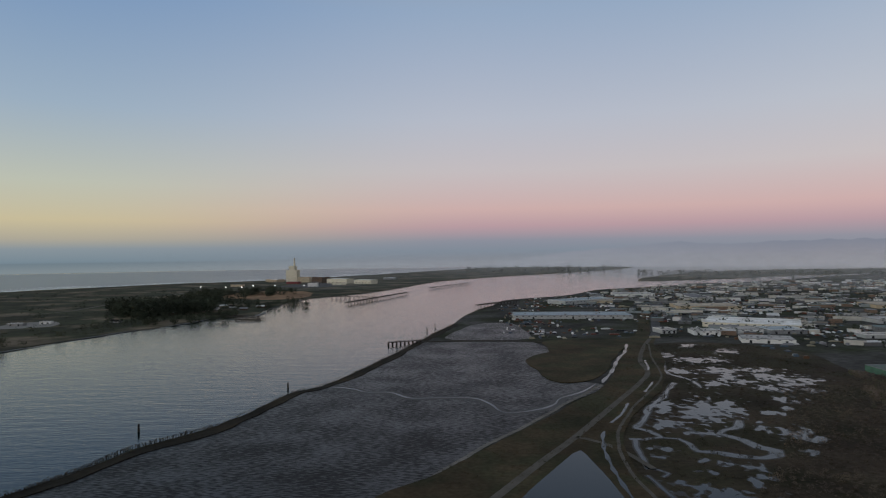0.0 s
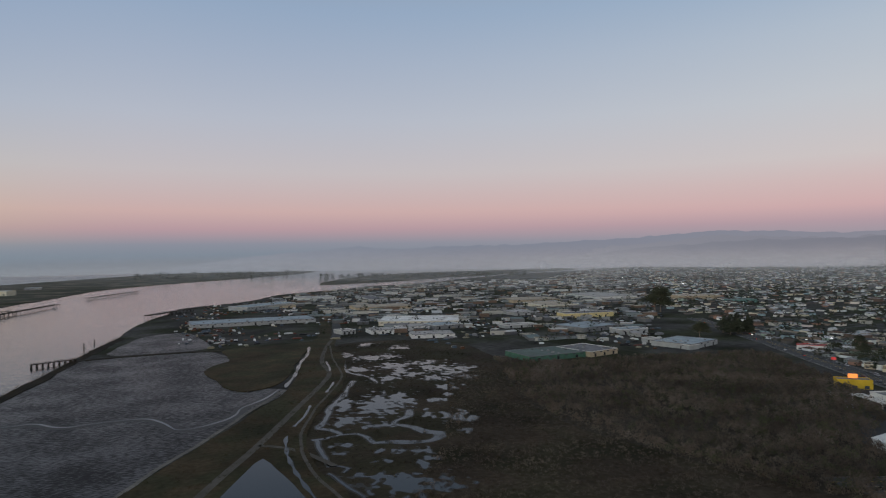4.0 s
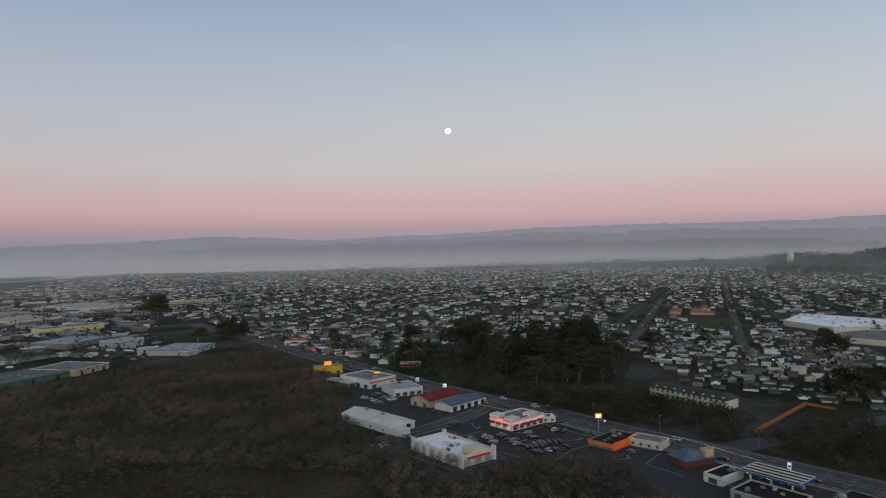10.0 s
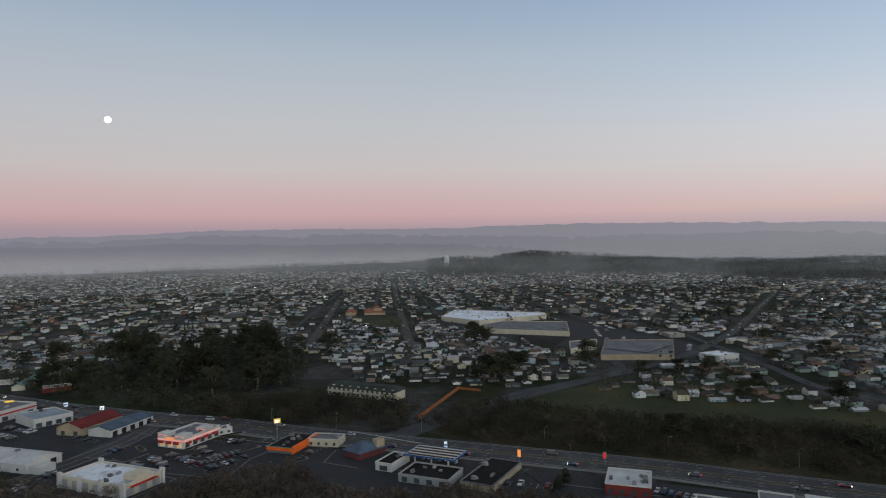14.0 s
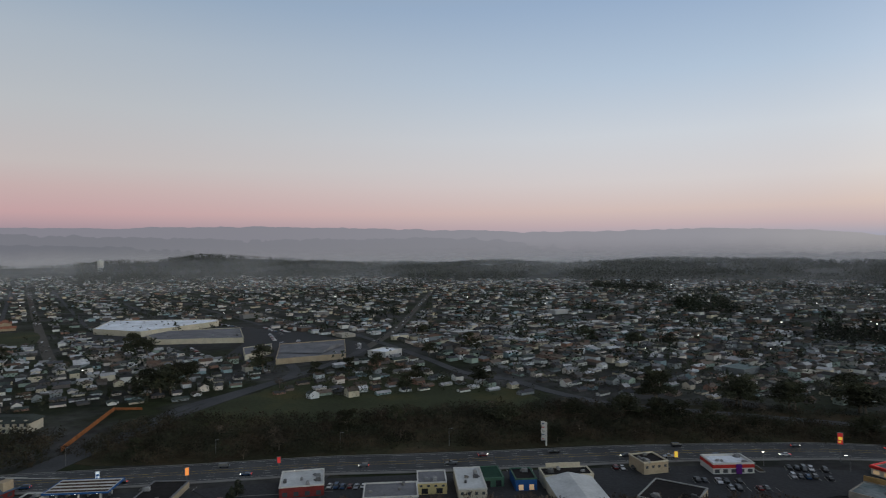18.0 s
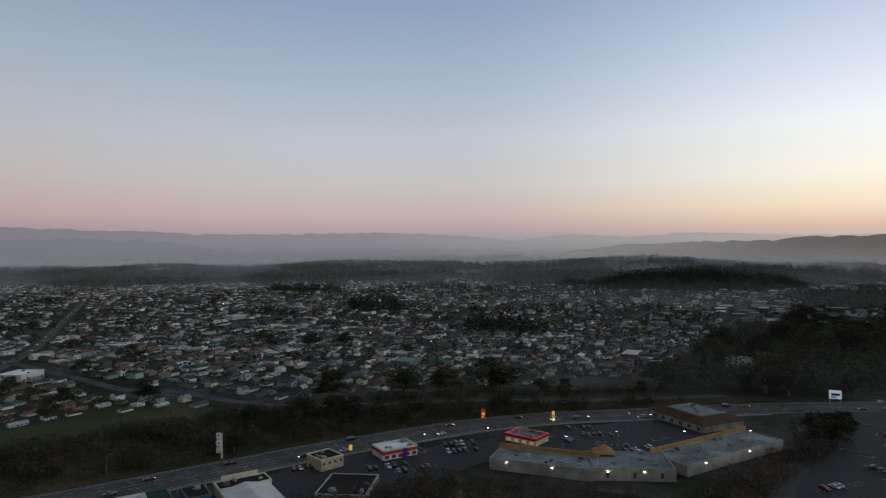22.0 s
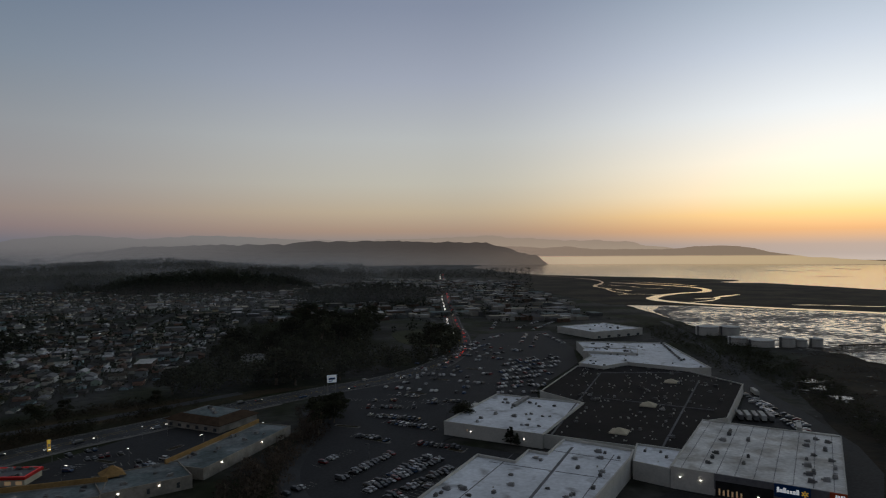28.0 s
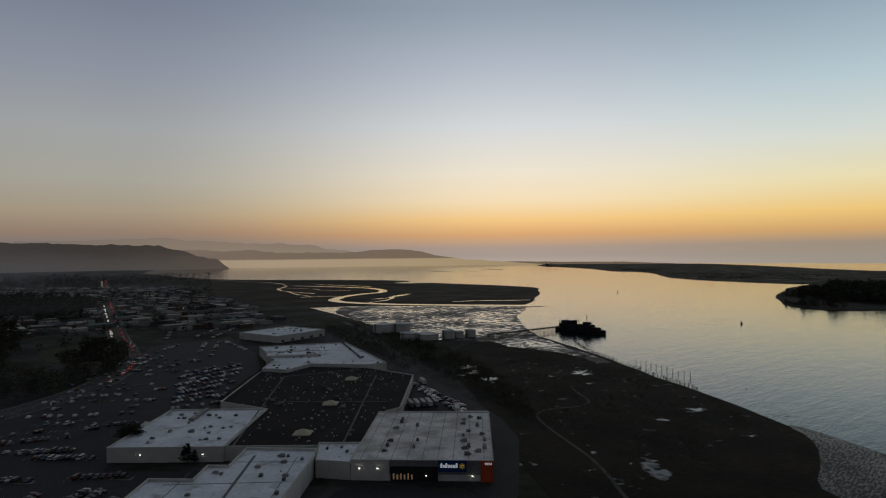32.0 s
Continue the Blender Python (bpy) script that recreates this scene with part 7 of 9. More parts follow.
for x, y in near_spots:
    k = rt.randrange(5)
    m = pose(x, y, 0.1, 0, 0, -4.5 + rt.choice((90, 270, 90, 270, 90, 0)) + rt.uniform(-3, 3)) @ Matrix.Diagonal((rt.uniform(0.68, 0.95), rt.uniform(0.7, 0.9), rt.uniform(0.66, 0.84), 1))
    if k in first:
        ob = copy_thing(KINDS[k], m)
    else:
        first.add(k)
        ob = KINDS[k]
        tagged(ob, HOUSE_LABELS[k], "house", "houses of the near town")
        ob.matrix_basis = m
# the rest of the town, joined
hv, hf, hm = [], [], []
bv, bf, bmx = [], [], []
for x, y in far_spots:
    az = math.degrees(math.atan2(x, y))
    r = math.hypot(x, y)
    big = az < 44 and rt.random() < 0.4 or az % 360 > 186 and rt.random() < 0.22 or rt.random() < 0.012
    if az < 46 and not big and rt.random() < 0.68:
        continue
    a = GRID + rt.choice((0, math.pi / 2)) + rt.uniform(-0.05, 0.05)
    c, s = math.cos(a), math.sin(a)
    if big:
        w, d, h, e = rt.uniform(7, 16), rt.uniform(6, 11), rt.uniform(4, 7), 0
    else:
        w, d, h, e = rt.uniform(3.2, 6.6), rt.uniform(2.8, 4.5), rt.choice((2.5, 2.7, 2.9, 2.9, 4.6)), rt.uniform(1.2, 2.1)
    V, F, MM = (bv, bf, bmx) if big else (hv, hf, hm)
    o = len(V)
    put = [(px * c - py * s + x, px * s + py * c + y) for px, py in ((-w, -d), (w, -d), (w, d), (-w, d))]
    V += [(px, py, 0) for px, py in put] + [(px, py, h) for px, py in put]
    F += [(o, o + 1, o + 5, o + 4), (o + 1, o + 2, o + 6, o + 5), (o + 2, o + 3, o + 7, o + 6), (o + 3, o, o + 4, o + 7)]
    MM += [0] * 4
    o = len(V)
    if big:
        V += [(px, py, h + 0.02) for px, py in put]
        F.append((o, o + 1, o + 2, o + 3))
        MM.append(1)
    else:
        g = 0.5
        put = [(px * c - py * s + x, px * s + py * c + y) for px, py in ((-w - g, -d - g), (w + g, -d - g), (w + g, d + g), (-w - g, d + g), (-w - g, 0), (w + g, 0))]
        V += [(px, py, h) for px, py in put[:4]] + [(px, py, h + e) for px, py in put[4:]]
        F += [(o, o + 1, o + 5, o + 4), (o + 2, o + 3, o + 4, o + 5), (o + 1, o + 2, o + 5), (o + 3, o, o + 4)]
        MM += [1, 1, 1, 1]
ob = mesh_ob("far_houses", hv, hf, M["farwall"])
ob.data.materials.append(M["farroof"])
ob.data.polygons.foreach_set("material_index", hm)
tagged(ob, "hundreds of small gabled houses in the far town", "houses", kind="stuff")
COMM = mat("block_walls", (0.3, 0.3, 0.3), palette=[(0.22, 0.21, 0.20), (0.10, 0.10, 0.10), (0.32, 0.30, 0.26), (0.15, 0.16, 0.16), (0.40, 0.39, 0.37), (0.13, 0.09, 0.07)], var=0.1, s1=0.2, s2=1.5, island=True)
ob = mesh_ob("far_commercial_blocks", bv, bf, COMM)
ob.data.materials.append(M["bigroof"])
ob.data.polygons.foreach_set("material_index", bmx)
tagged(ob, "low flat-roofed commercial blocks in the far town", "buildings", kind="stuff")
# commercial quarter north of the scrub
cv, cf, cm = [], [], []
made = 0
while made < 900:
    az, r = rt.uniform(13, 46), math.sqrt(rt.uniform(560 ** 2, 2500 ** 2))
    x, y = r * math.sin(radians(az)), r * math.cos(radians(az))
    shore_x = float(np.interp(y, [p[1] for p in SHORE], [p[0] for p in SHORE]))
    if x < shore_x + 60 or (x < 430 and y < 760) or (x < 300 and y < 1150) or (y < 560 and x < 560):
        continue
    made += 1
    w, d, h = rt.uniform(4, 10) * rt.choice((1, 1, 1.5, 2.4)), rt.uniform(4, 10), rt.uniform(2.8, 5.6)
    a = rt.choice((GRID, GRID + 1.2, GRID - 0.35))
    c, s = math.cos(a), math.sin(a)
    o = len(cv)
    put = [(px * c - py * s + x, px * s + py * c + y) for px, py in ((-w, -d), (w, -d), (w, d), (-w, d))]
    cv += [(px, py, 0) for px, py in put] + [(px, py, h) for px, py in put] + [(px, py, h + 0.02) for px, py in put]
    cf += [(o, o + 1, o + 5, o + 4), (o + 1, o + 2, o + 6, o + 5), (o + 2, o + 3, o + 7, o + 6), (o + 3, o, o + 4, o + 7), (o + 8, o + 9, o + 10, o + 11)]
    cm += [0, 0, 0, 0, 1]
ob = mesh_ob("commercial_quarter", cv, cf, mat("commercial_walls", (0.3, 0.3, 0.3), palette=[(0.30, 0.29, 0.27), (0.14, 0.14, 0.14), (0.40, 0.38, 0.33), (0.20, 0.22, 0.22), (0.48, 0.47, 0.45), (0.16, 0.11, 0.08), (0.10, 0.10, 0.10)], var=0.1, s1=0.2, s2=1.5, island=True))
ob.data.materials.append(M["bigroof"])
ob.data.polygons.foreach_set("material_index", cm)
tagged(ob, "many low warehouses and shops north of the marsh", "buildings", kind="stuff")
# vehicles, containers and stacks in the yards north of the marsh
yv, yf = [], []
made = 0
while made < 2400:
    az, r = rt.uniform(5, 47), math.sqrt(rt.uniform(540 ** 2, 1700 ** 2))
    x, y = r * math.sin(radians(az)), r * math.cos(radians(az))
    shore_x = float(np.interp(y, [p[1] for p in SHORE], [p[0] for p in SHORE]))
    if x < shore_x + 25 or (x < 330 and y < 740) or (y < 560 and x < 480) or noise.noise((x * 0.012, y * 0.012, 5.0)) < -0.1:
        continue
    made += 1
    w, d, h = rt.choice((0.9, 0.9, 0.9, 1.2, 2.0)), rt.choice((2.2, 2.2, 2.4, 3.5, 6.0)), rt.choice((1.4, 1.5, 1.7, 2.6))
    a = rt.choice((GRID, GRID + 1.57)) + rt.uniform(-0.1, 0.1)
    c, s = math.cos(a), math.sin(a)
    o = len(yv)
    put = [(px * c - py * s + x, px * s + py * c + y) for px, py in ((-w, -d), (w, -d), (w, d), (-w, d))]
    top = [(px * c - py * s + x, px * s + py * c + y) for px, py in ((-w * 0.85, -d * 0.7), (w * 0.85, -d * 0.7), (w * 0.85, d * 0.7), (-w * 0.85, d * 0.7))]
    yv += [(px, py, 0.1) for px, py in put] + [(px, py, h * 0.6) for px, py in put] + [(px, py, h) for px, py in top]
    for lo in (0, 4):
        yf += [(o + lo + q, o + lo + (q + 1) % 4, o + lo + 4 + (q + 1) % 4, o + lo + 4 + q) for q in range(4)]
    yf.append((o + 8, o + 9, o + 10, o + 11))
tagged(mesh_ob("yard_clutter", yv, yf, mat("painted_yard_things", (0.3, 0.3, 0.3), rough=0.4, var=0.1, s1=0.3, s2=2, island=True, palette=[(0.55, 0.55, 0.54), (0.02, 0.02, 0.022), (0.18, 0.18, 0.19), (0.09, 0.05, 0.03), (0.06, 0.07, 0.09),
       (0.42, 0.42, 0.41), (0.10, 0.04, 0.03), (0.06, 0.08, 0.10), (0.20, 0.18, 0.13), (0.03, 0.03, 0.03)])), "parked vehicles, containers and stacks in the yards", "vehicles", kind="stuff")
for av in AVENUES:
    strip("road", av, 11, 0.12, M["path"], "long straight avenue of pale asphalt", "road", step=40)
av_cars = [(a + (c - a) * t + rt.uniform(-4, 4), b + (d - b) * t + rt.uniform(-4, 4), math.atan2(d - b, c - a)) for av in AVENUES for (a, b), (c, d) in zip(av, av[1:]) for t in (rt.random() for _ in range(int(math.dist((a, b), (c, d)) / 28)))]
for px, py, a, w, d in ((1085, -22, -4, 60, 16), (1100, -52, -4, 50, 14), (1060, -60, 86, 34, 14), (1145, -70, -4, 40, 16)):
    gable_building("school wing with a terracotta roof", px, py, a, w, d, 3.6, 2.2, M["tan"], M["tileroof"], 0.6, (("f", 6, 0.8, 2.4, 3, "w"),), "school", "school", "school wings")
# streets of the grid
for j in range(-22, 40):
    v = j * 104.0 + 26
    run = []
    for i in range(0, 120):
        x, y = grid_to_world(-900 + i * 40, v)
        if 900 < math.hypot(x, y) < 2400 and town_ok(x, y) and town_ok(x - 25, y):
            run.append((x, y))
        elif run:
            if len(run) > 4:
                strip("road", run, 6.5, 0.10, M["asphalt"], "straight residential street", "road", step=40)
            run = []
for i in range(0, 32):
    u = -1100 + (i * 9 + 8) * 14.5
    run = []
    for j in range(-60, 80):
        x, y = grid_to_world(u, j * 40)
        if 900 < math.hypot(x, y) < 2400 and town_ok(x, y):
            run.append((x, y))
        elif run:
            if len(run) > 4:
                strip("road", run, 6.5, 0.11, M["asphalt"], "straight residential cross street", "road", step=40)
            run = []

# ---------------------------------------------------------------- vegetation


def leaf_cloud(centres, radii, heights, per, size, seed, up=0.0):
    """Verts and faces of many small leaf triangles in uneven clumps. up: how far they stand upright."""
    g = np.random.default_rng(seed)
    c = np.repeat(np.asarray(centres, float), per, 0)
    r = np.repeat(np.asarray(radii, float), per)
    h = np.repeat(np.asarray(heights, float), per)
    n = len(c)
    d = g.normal(size=(n, 3))
    d /= np.linalg.norm(d, axis=1)[:, None]
    k = g.uniform(0.35, 1.08, n) ** 0.6
    p = c + np.stack([d[:, 0] * r * k, d[:, 1] * r * k, h * (0.52 + 0.48 * d[:, 2] * k)], 1)
    a = g.normal(size=(n, 3))
    b = g.normal(size=(n, 3))
    a[:, 2] += np.sign(a[:, 2]) * up * 2
    b[:, 2] *= 1 - 0.6 * min(up, 1)
    s = (np.asarray(size if np.ndim(size) == 0 else np.repeat(size, per)) * g.uniform(0.6, 1.4, n))[:, None]
    a = a / np.linalg.norm(a, axis=1)[:, None] * s * (1 + up)
    b = b / np.linalg.norm(b, axis=1)[:, None] * s * (1 - 0.45 * min(up, 1))
    v = np.stack([p - a * 0.5 - b * 0.3, p + b * 0.6, p + a * 0.6 - b * 0.2], 1).reshape(-1, 3)
    return v, np.arange(n * 3).reshape(-1, 3)


def tri_mesh(name, v, f, material):
    me = bpy.data.meshes.new(name)
    me.vertices.add(len(v))
    me.vertices.foreach_set("co", np.asarray(v, np.float32).ravel())
    me.loops.add(len(f) * 3)
    me.loops.foreach_set("vertex_index", np.asarray(f, np.int32).ravel())
    me.polygons.add(len(f))
    me.polygons.foreach_set("loop_start", np.arange(0, len(f) * 3, 3, dtype=np.int32))
    me.update(calc_edges=True)
    me.materials.append(material)
    return me


def cloud_ob(name, label, category, centres, radii, heights, per, size, material, seed, up=0.0):
    v, f = leaf_cloud(centres, radii, heights, per, size, seed, up)
    return tagged(new(name, tri_mesh(name, v, f, material)), label, category, kind="stuff")


def tree_variant(kind, h, seed):
    """A tree: tapered trunk with limbs, and a crown of many small leaf pieces in clumps."""
    g = random.Random(seed)
    th = new("tree")
    th.empty_display_size = 0.5
    bm = bmesh.new()
    lean = (g.uniform(-0.4, 0.4), g.uniform(-0.4, 0.4))
    top = (lean[0], lean[1], h * (0.95 if kind == "conifer" else 0.62))
    rod(bm, (0, 0, 0), top, h * 0.02 + 0.08, 0.05, 8)
    cs, rs, hs = [], [], []
    if kind == "conifer":
        n = 15
        for k in range(n):
            t = 0.14 + 0.84 * k / n
            reach = h * 0.24 * (1 - t) ** 0.7 + 0.5
            for q in range(4 if k < 11 else 2):
                a = g.uniform(0, math.tau)
                rr = reach * g.uniform(0.35, 0.95)
                cs.append((rr * math.cos(a) + lean[0] * t, rr * math.sin(a) + lean[1] * t, h * t))
                rs.append(reach * g.uniform(0.42, 0.7))
                hs.append(h * 0.085)
                if q == 0:
                    rod(bm, (lean[0] * t, lean[1] * t, h * t), (cs[-1][0], cs[-1][1], h * t + 0.4), 0.09, 0.03, 5)
    else:
        n = 26 if kind == "round" else 18
        for k in range(n):
            a, e = g.uniform(0, math.tau), g.uniform(0.0, 1.0)
            rr = h * 0.36 * math.sqrt(g.random()) * (1.15 - 0.6 * e)
            cs.append((rr * math.cos(a), rr * math.sin(a), h * (0.24 + 0.56 * e)))
            rs.append(h * g.uniform(0.10, 0.19))
            hs.append(h * g.uniform(0.13, 0.22))
            if k % 3 == 0:
                rod(bm, (lean[0] * 0.4, lean[1] * 0.4, h * g.uniform(0.2, 0.45)), cs[-1], 0.12, 0.04, 5)
    part("trunk", bm, M["bark"], th)
    per = 72 if kind == "conifer" else 104 if kind == "round" else 64
    v, f = leaf_cloud(cs, rs, hs, per, h * {"conifer": 0.038, "round": 0.042, "bare": 0.024}[kind], seed, 0.9 if kind == "bare" else 0.15)
    cr = new("crown", tri_mesh("crown", v, f, M["conifer"] if kind == "conifer" else M["scrub"] if kind == "bare" else M["leaf"]))
    cr.parent = th
    return th


TREES = {"conifer": [tree_variant("conifer", 22, 1), tree_variant("conifer", 22, 2), tree_variant("conifer", 22, 3)],
         "round": [tree_variant("round", 12, 4), tree_variant("round", 12, 5), tree_variant("round", 12, 6)], "bare": [tree_variant("bare", 9, 7), tree_variant("bare", 9, 8)]}
TREE_LABELS = {"conifer": "tall dark conifer with drooping branches", "round": "dark evergreen tree with a broad uneven crown", "bare": "bare winter tree with fine brown twigs"}
used = set()
rv = random.Random(77)


def plant(kind, x, y, h, group, wide=1.0):
    k = rv.randrange(len(TREES[kind]))
    src = TREES[kind][k]
    s = h / {"conifer": 22, "round": 12, "bare": 9}[kind]
    m = pose(x, y, 0.05, 0, 0, rv.uniform(0, 360)) @ Matrix.Diagonal((s * wide, s * wide, s, 1))
    if (kind, k) in used:
        ob = copy_thing(src, m)
    else:
        used.add((kind, k))
        ob = src
        ob.matrix_basis = m
        tagged(ob, TREE_LABELS[kind], "tree")
    ob["group"] = group


BANK_ROAD = smooth(SIDE[2], 8)
RAMP = [(366, -38), (380, -37), (458, -80), (458, -95), (440, -100), (385, -62)]      # kept clear round the barrier


def scatter(poly, n, rng=rv, gap=0.0, avoid=()):
    xs, ys = [p[0] for p in poly], [p[1] for p in poly]
    out, tries = [], 0
    while len(out) < n and tries < n * 60:
        tries += 1
        x, y = rng.uniform(min(xs), max(xs)), rng.uniform(min(ys), max(ys))
        if not inside(x, y, poly) or inside(x, y, RAMP) or any(abs(px - x) < 9 and abs(py - y) < 9 for px, py in BANK_ROAD) or any(inside(x, y, a) for a in avoid):
            continue
        if gap and any(abs(x - p) < gap and abs(y - q) < gap for p, q in out):
            continue
        out.append((x, y))
    return out


GROVE_E = [(505, 170), (472, 100), (470, 60), (500, 25), (600, 25), (700, 75), (735, 100), (700, 150), (610, 195), (545, 240)]
for x, y in scatter(GROVE_E, 80, gap=7):
    plant("conifer" if rv.random() < 0.72 else "round", x, y, rv.uniform(13, 25), "grove above the highway", rv.uniform(0.9, 1.3))
GROVE_S = [(45, -472), (-40, -480), (-90, -500), (-140, -524), (-182, -562), (-176, -592), (-125, -612), (-140, -700), (-160, -780), (-170, -840), (-100, -900), (-20, -830), (10, -720), (30, -600)]
HOUSE_GAP = [(-5, -597), (-33, -603), (-2, -520), (-34, -520)]
for x, y in scatter(GROVE_S, 62, gap=9, avoid=(HOUSE_GAP,)):
    plant("conifer" if rv.random() < 0.45 else "round", x, y, rv.uniform(11, 20), "grove by the playing field", rv.uniform(1.0, 1.4))
for x, y in ((240, -364), (244, -368), (199, -392), (204, -396), (174, -410), (143, -431), (148, -436), (180, -415), (520, -212), (700, -150), (690, -160), (480, -120), (485, -128), (495, -118), (520, -150)):
    plant("round", x, y, rv.uniform(10, 16), "large trees beside the town road", 1.3)
for x, y in ((257, -91), (261, -95), (253, -88), (-136, -297), (-134, -300), (-124, -346), (-47, -387), (-53, -380), (-46, -368), (-54, -372), (-177, -636), (-182, -628), (-60, -400)):
    plant("conifer" if x > 0 or y > -310 else "round", x, y, rv.uniform(7, 11), "trees among the parking lots", 1.2)
for x, y in ((668, 520), (676, 512), (684, 520), (690, 508), (662, 512), (672, 530), (698, 516), (819, 780), (826, 774), (612, 515)):
    plant("conifer" if x < 700 and x > 650 else "round", x, y, rv.uniform(20, 28) if x > 640 else 13, "tall trees by the northern highway", 1.25)
SLOPE = [(395, -35), (415, -110), (365, -160), (300, -290), (215, -385), (60, -465), (5, -460), (60, -412), (130, -360), (205, -275), (270, -180), (330, -70)]
for x, y in scatter(SLOPE, 40, gap=6):
    plant("bare" if rv.random() < 0.6 else "round", x, y, rv.uniform(5, 10), "trees on the bank beside the highway", 1.2)
for x, y in scatter([(285, 100), (270, 60), (255, -20), (225, -100), (180, -165), (120, -222), (80, -255), (60, -235), (160, -140), (220, -50), (240, 60)], 42, gap=5):
    plant("bare", x, y, rv.uniform(6, 11), "bare trees at the edge of the scrub wood", 1.0)
for x, y in scatter([(10, -262), (-20, -258), (-30, -300), (-44, -350), (-40, -360), (-22, -345), (0, -300)], 16, gap=4):
    plant("bare", x, y, rv.uniform(6, 10), "bare trees behind the strip mall", 1.1)
town_trees = []
while len(town_trees) < 55:
    x, y = rv.uniform(100, 760), rv.uniform(-620, 420)
    if town_ok(x, y) and math.hypot(x, y) < 780:
        town_trees.append((x, y))
for x, y in town_trees:
    plant(rv.choice(("round", "round", "conifer", "bare")), x, y, rv.uniform(5, 12), "trees between the houses", 1.1)

gp = scatter(GROVE_S, 820, random.Random(2), avoid=(HOUSE_GAP,)) + scatter([(-190, -562), (-215, -610), (-243, -690), (-236, -692), (-205, -610), (-180, -565)], 50, random.Random(4))
gh2 = [rv.uniform(8, 17) for _ in gp]
cloud_ob("dark_grove", "dense dark trees round the playing field", "trees", [(x, y, 0) for x, y in gp], [h * 0.42 for h in gh2], gh2, 80, np.array(gh2) * 0.10, M["leaf"], 41)
gp = scatter(GROVE_E, 260, random.Random(2))
gh2 = [rv.uniform(7, 15) for _ in gp]
cloud_ob("grove_undergrowth", "dark lower trees under the tall conifers", "trees", [(x, y, 0) for x, y in gp], [h * 0.45 for h in gh2], gh2, 60, np.array(gh2) * 0.11, M["leaf"], 42)
# scrub wood of bare shrubs
pts = [q for q in scatter(SCRUB, 11000, random.Random(3)) if math.hypot(*q) > 236]
g = np.random.default_rng(5)
dens = np.array([fbm(x, y, 0.012, 4.0) + min(max((x * 0.9 - y * 0.35 - 120) / 160, -0.6), 0.6) for x, y in pts])
keep = dens > -0.45 + g.uniform(-0.3, 0.3, len(pts))
pts = np.array(pts)[keep]
hh = g.uniform(1.8, 4.6, len(pts)) + np.clip(dens[keep], 0, 1) * 2.0
pick = g.integers(0, 10, len(pts))
for name, label, sel, material, sd in (("scrub_wood", "dense brown winter scrub of bare shrubs", pick < 5, M["scrub"], 6), ("scrub_wood", "pale grey bare shrubs in the scrub wood", (pick >= 5) & (pick < 8), M["scrub_pale"], 7),
                                       ("scrub_wood", "olive-leaved shrubs in the scrub wood", pick >= 8, M["scrub_olive"], 8)):
    cloud_ob(name, label, "shrubs", np.c_[pts[sel], np.full(sel.sum(), 0.1)], (hh * g.uniform(0.4, 0.62, len(pts)))[sel], hh[sel], 70, hh[sel] * 0.115, material, sd, 0.6)
pts = np.array(scatter(SLOPE, 3600, random.Random(8)))
hh = g.uniform(2.0, 6.5, len(pts))
cloud_ob("bank_shrubs", "dark shrubs on the bank beside the highway", "shrubs", np.c_[pts, np.full(len(pts), 0.1)], hh * 0.6, hh, 44, hh * 0.13, M["bankleaf"], 9, 0.3)
SHORE_SCRUB = [(-230, -140), (-290, -110), (-350, -132), (-395, -125), (-440, -190), (-488, -262), (-540, -340), (-570, -400), (-560, -480), (-470, -460), (-400, -390), (-340, -280), (-300, -225)]
pts = np.array(scatter(SHORE_SCRUB, 6500, random.Random(9)))
keep = np.array([fbm(x, y, 0.02, 9.0) + 0.3 * fbm(x, y, 0.09, 2.0) > -0.15 and shore_pools(x, y) < -0.3 for x, y in pts])
pts = pts[keep]
hh = g.uniform(0.4, 1.6, len(pts))
cloud_ob("shore_scrub", "low dark scrub along the shore", "shrubs", np.c_[pts, np.full(len(pts), 0.1)], hh * 0.9, hh, 26, hh * 0.2, M["scrub"], 10, 0.4)
TANK_BELT = [(-400, -390), (-470, -470), (-470, -540), (-520, -640), (-560, -660), (-500, -700), (-440, -600), (-400, -470), (-360, -400)]
pts = np.array(scatter(TANK_BELT, 500, random.Random(10)))
hh = g.uniform(2, 6, len(pts))
cloud_ob("yard_trees", "dark trees and shrubs beside the tank farm", "trees", np.c_[pts, np.full(len(pts), 0.1)], hh * 0.6, hh, 30, hh * 0.16, M["leaf"], 11, 0.2)
BELT_E = [(455, 95), (462, 25), (424, -32), (400, -62), (372, -52), (358, -30), (388, 30), (412, 80)]
ROADSIDE = [(640, 390), (560, 275), (500, 195), (452, 130), (424, 85), (450, 70), (500, 110), (540, 190), (610, 280), (690, 380)]
for poly, n, sd in ((BELT_E, 520, 61), (ROADSIDE, 560, 62)):
    pts = np.array(scatter(poly, n, random.Random(sd)))
    hh = g.uniform(2.5, 9.0, len(pts))
    cloud_ob("roadside_trees", "dark shrubs and trees on the slope beside the highway", "trees", np.c_[pts, np.full(len(pts), 0.1)], hh * 0.5, hh, 60, hh * 0.12, M["bankleaf"] if sd == 61 else M["leaf"], sd, 0.2)
yards = []
for x, y in near_spots:
    for _ in range(7):
        yards.append((x + g.uniform(-13, 13), y + g.uniform(-13, 13), 0.1))
hh = g.uniform(1.2, 4.5, len(yards)) * np.where(g.uniform(0, 1, len(yards)) < 0.16, 2.1, 1.0)
cloud_ob("garden_shrubs", "dark garden shrubs and hedges between the houses", "shrubs", yards, hh * 0.6, hh, 40, hh * 0.14, M["leaf"], 63, 0.1)
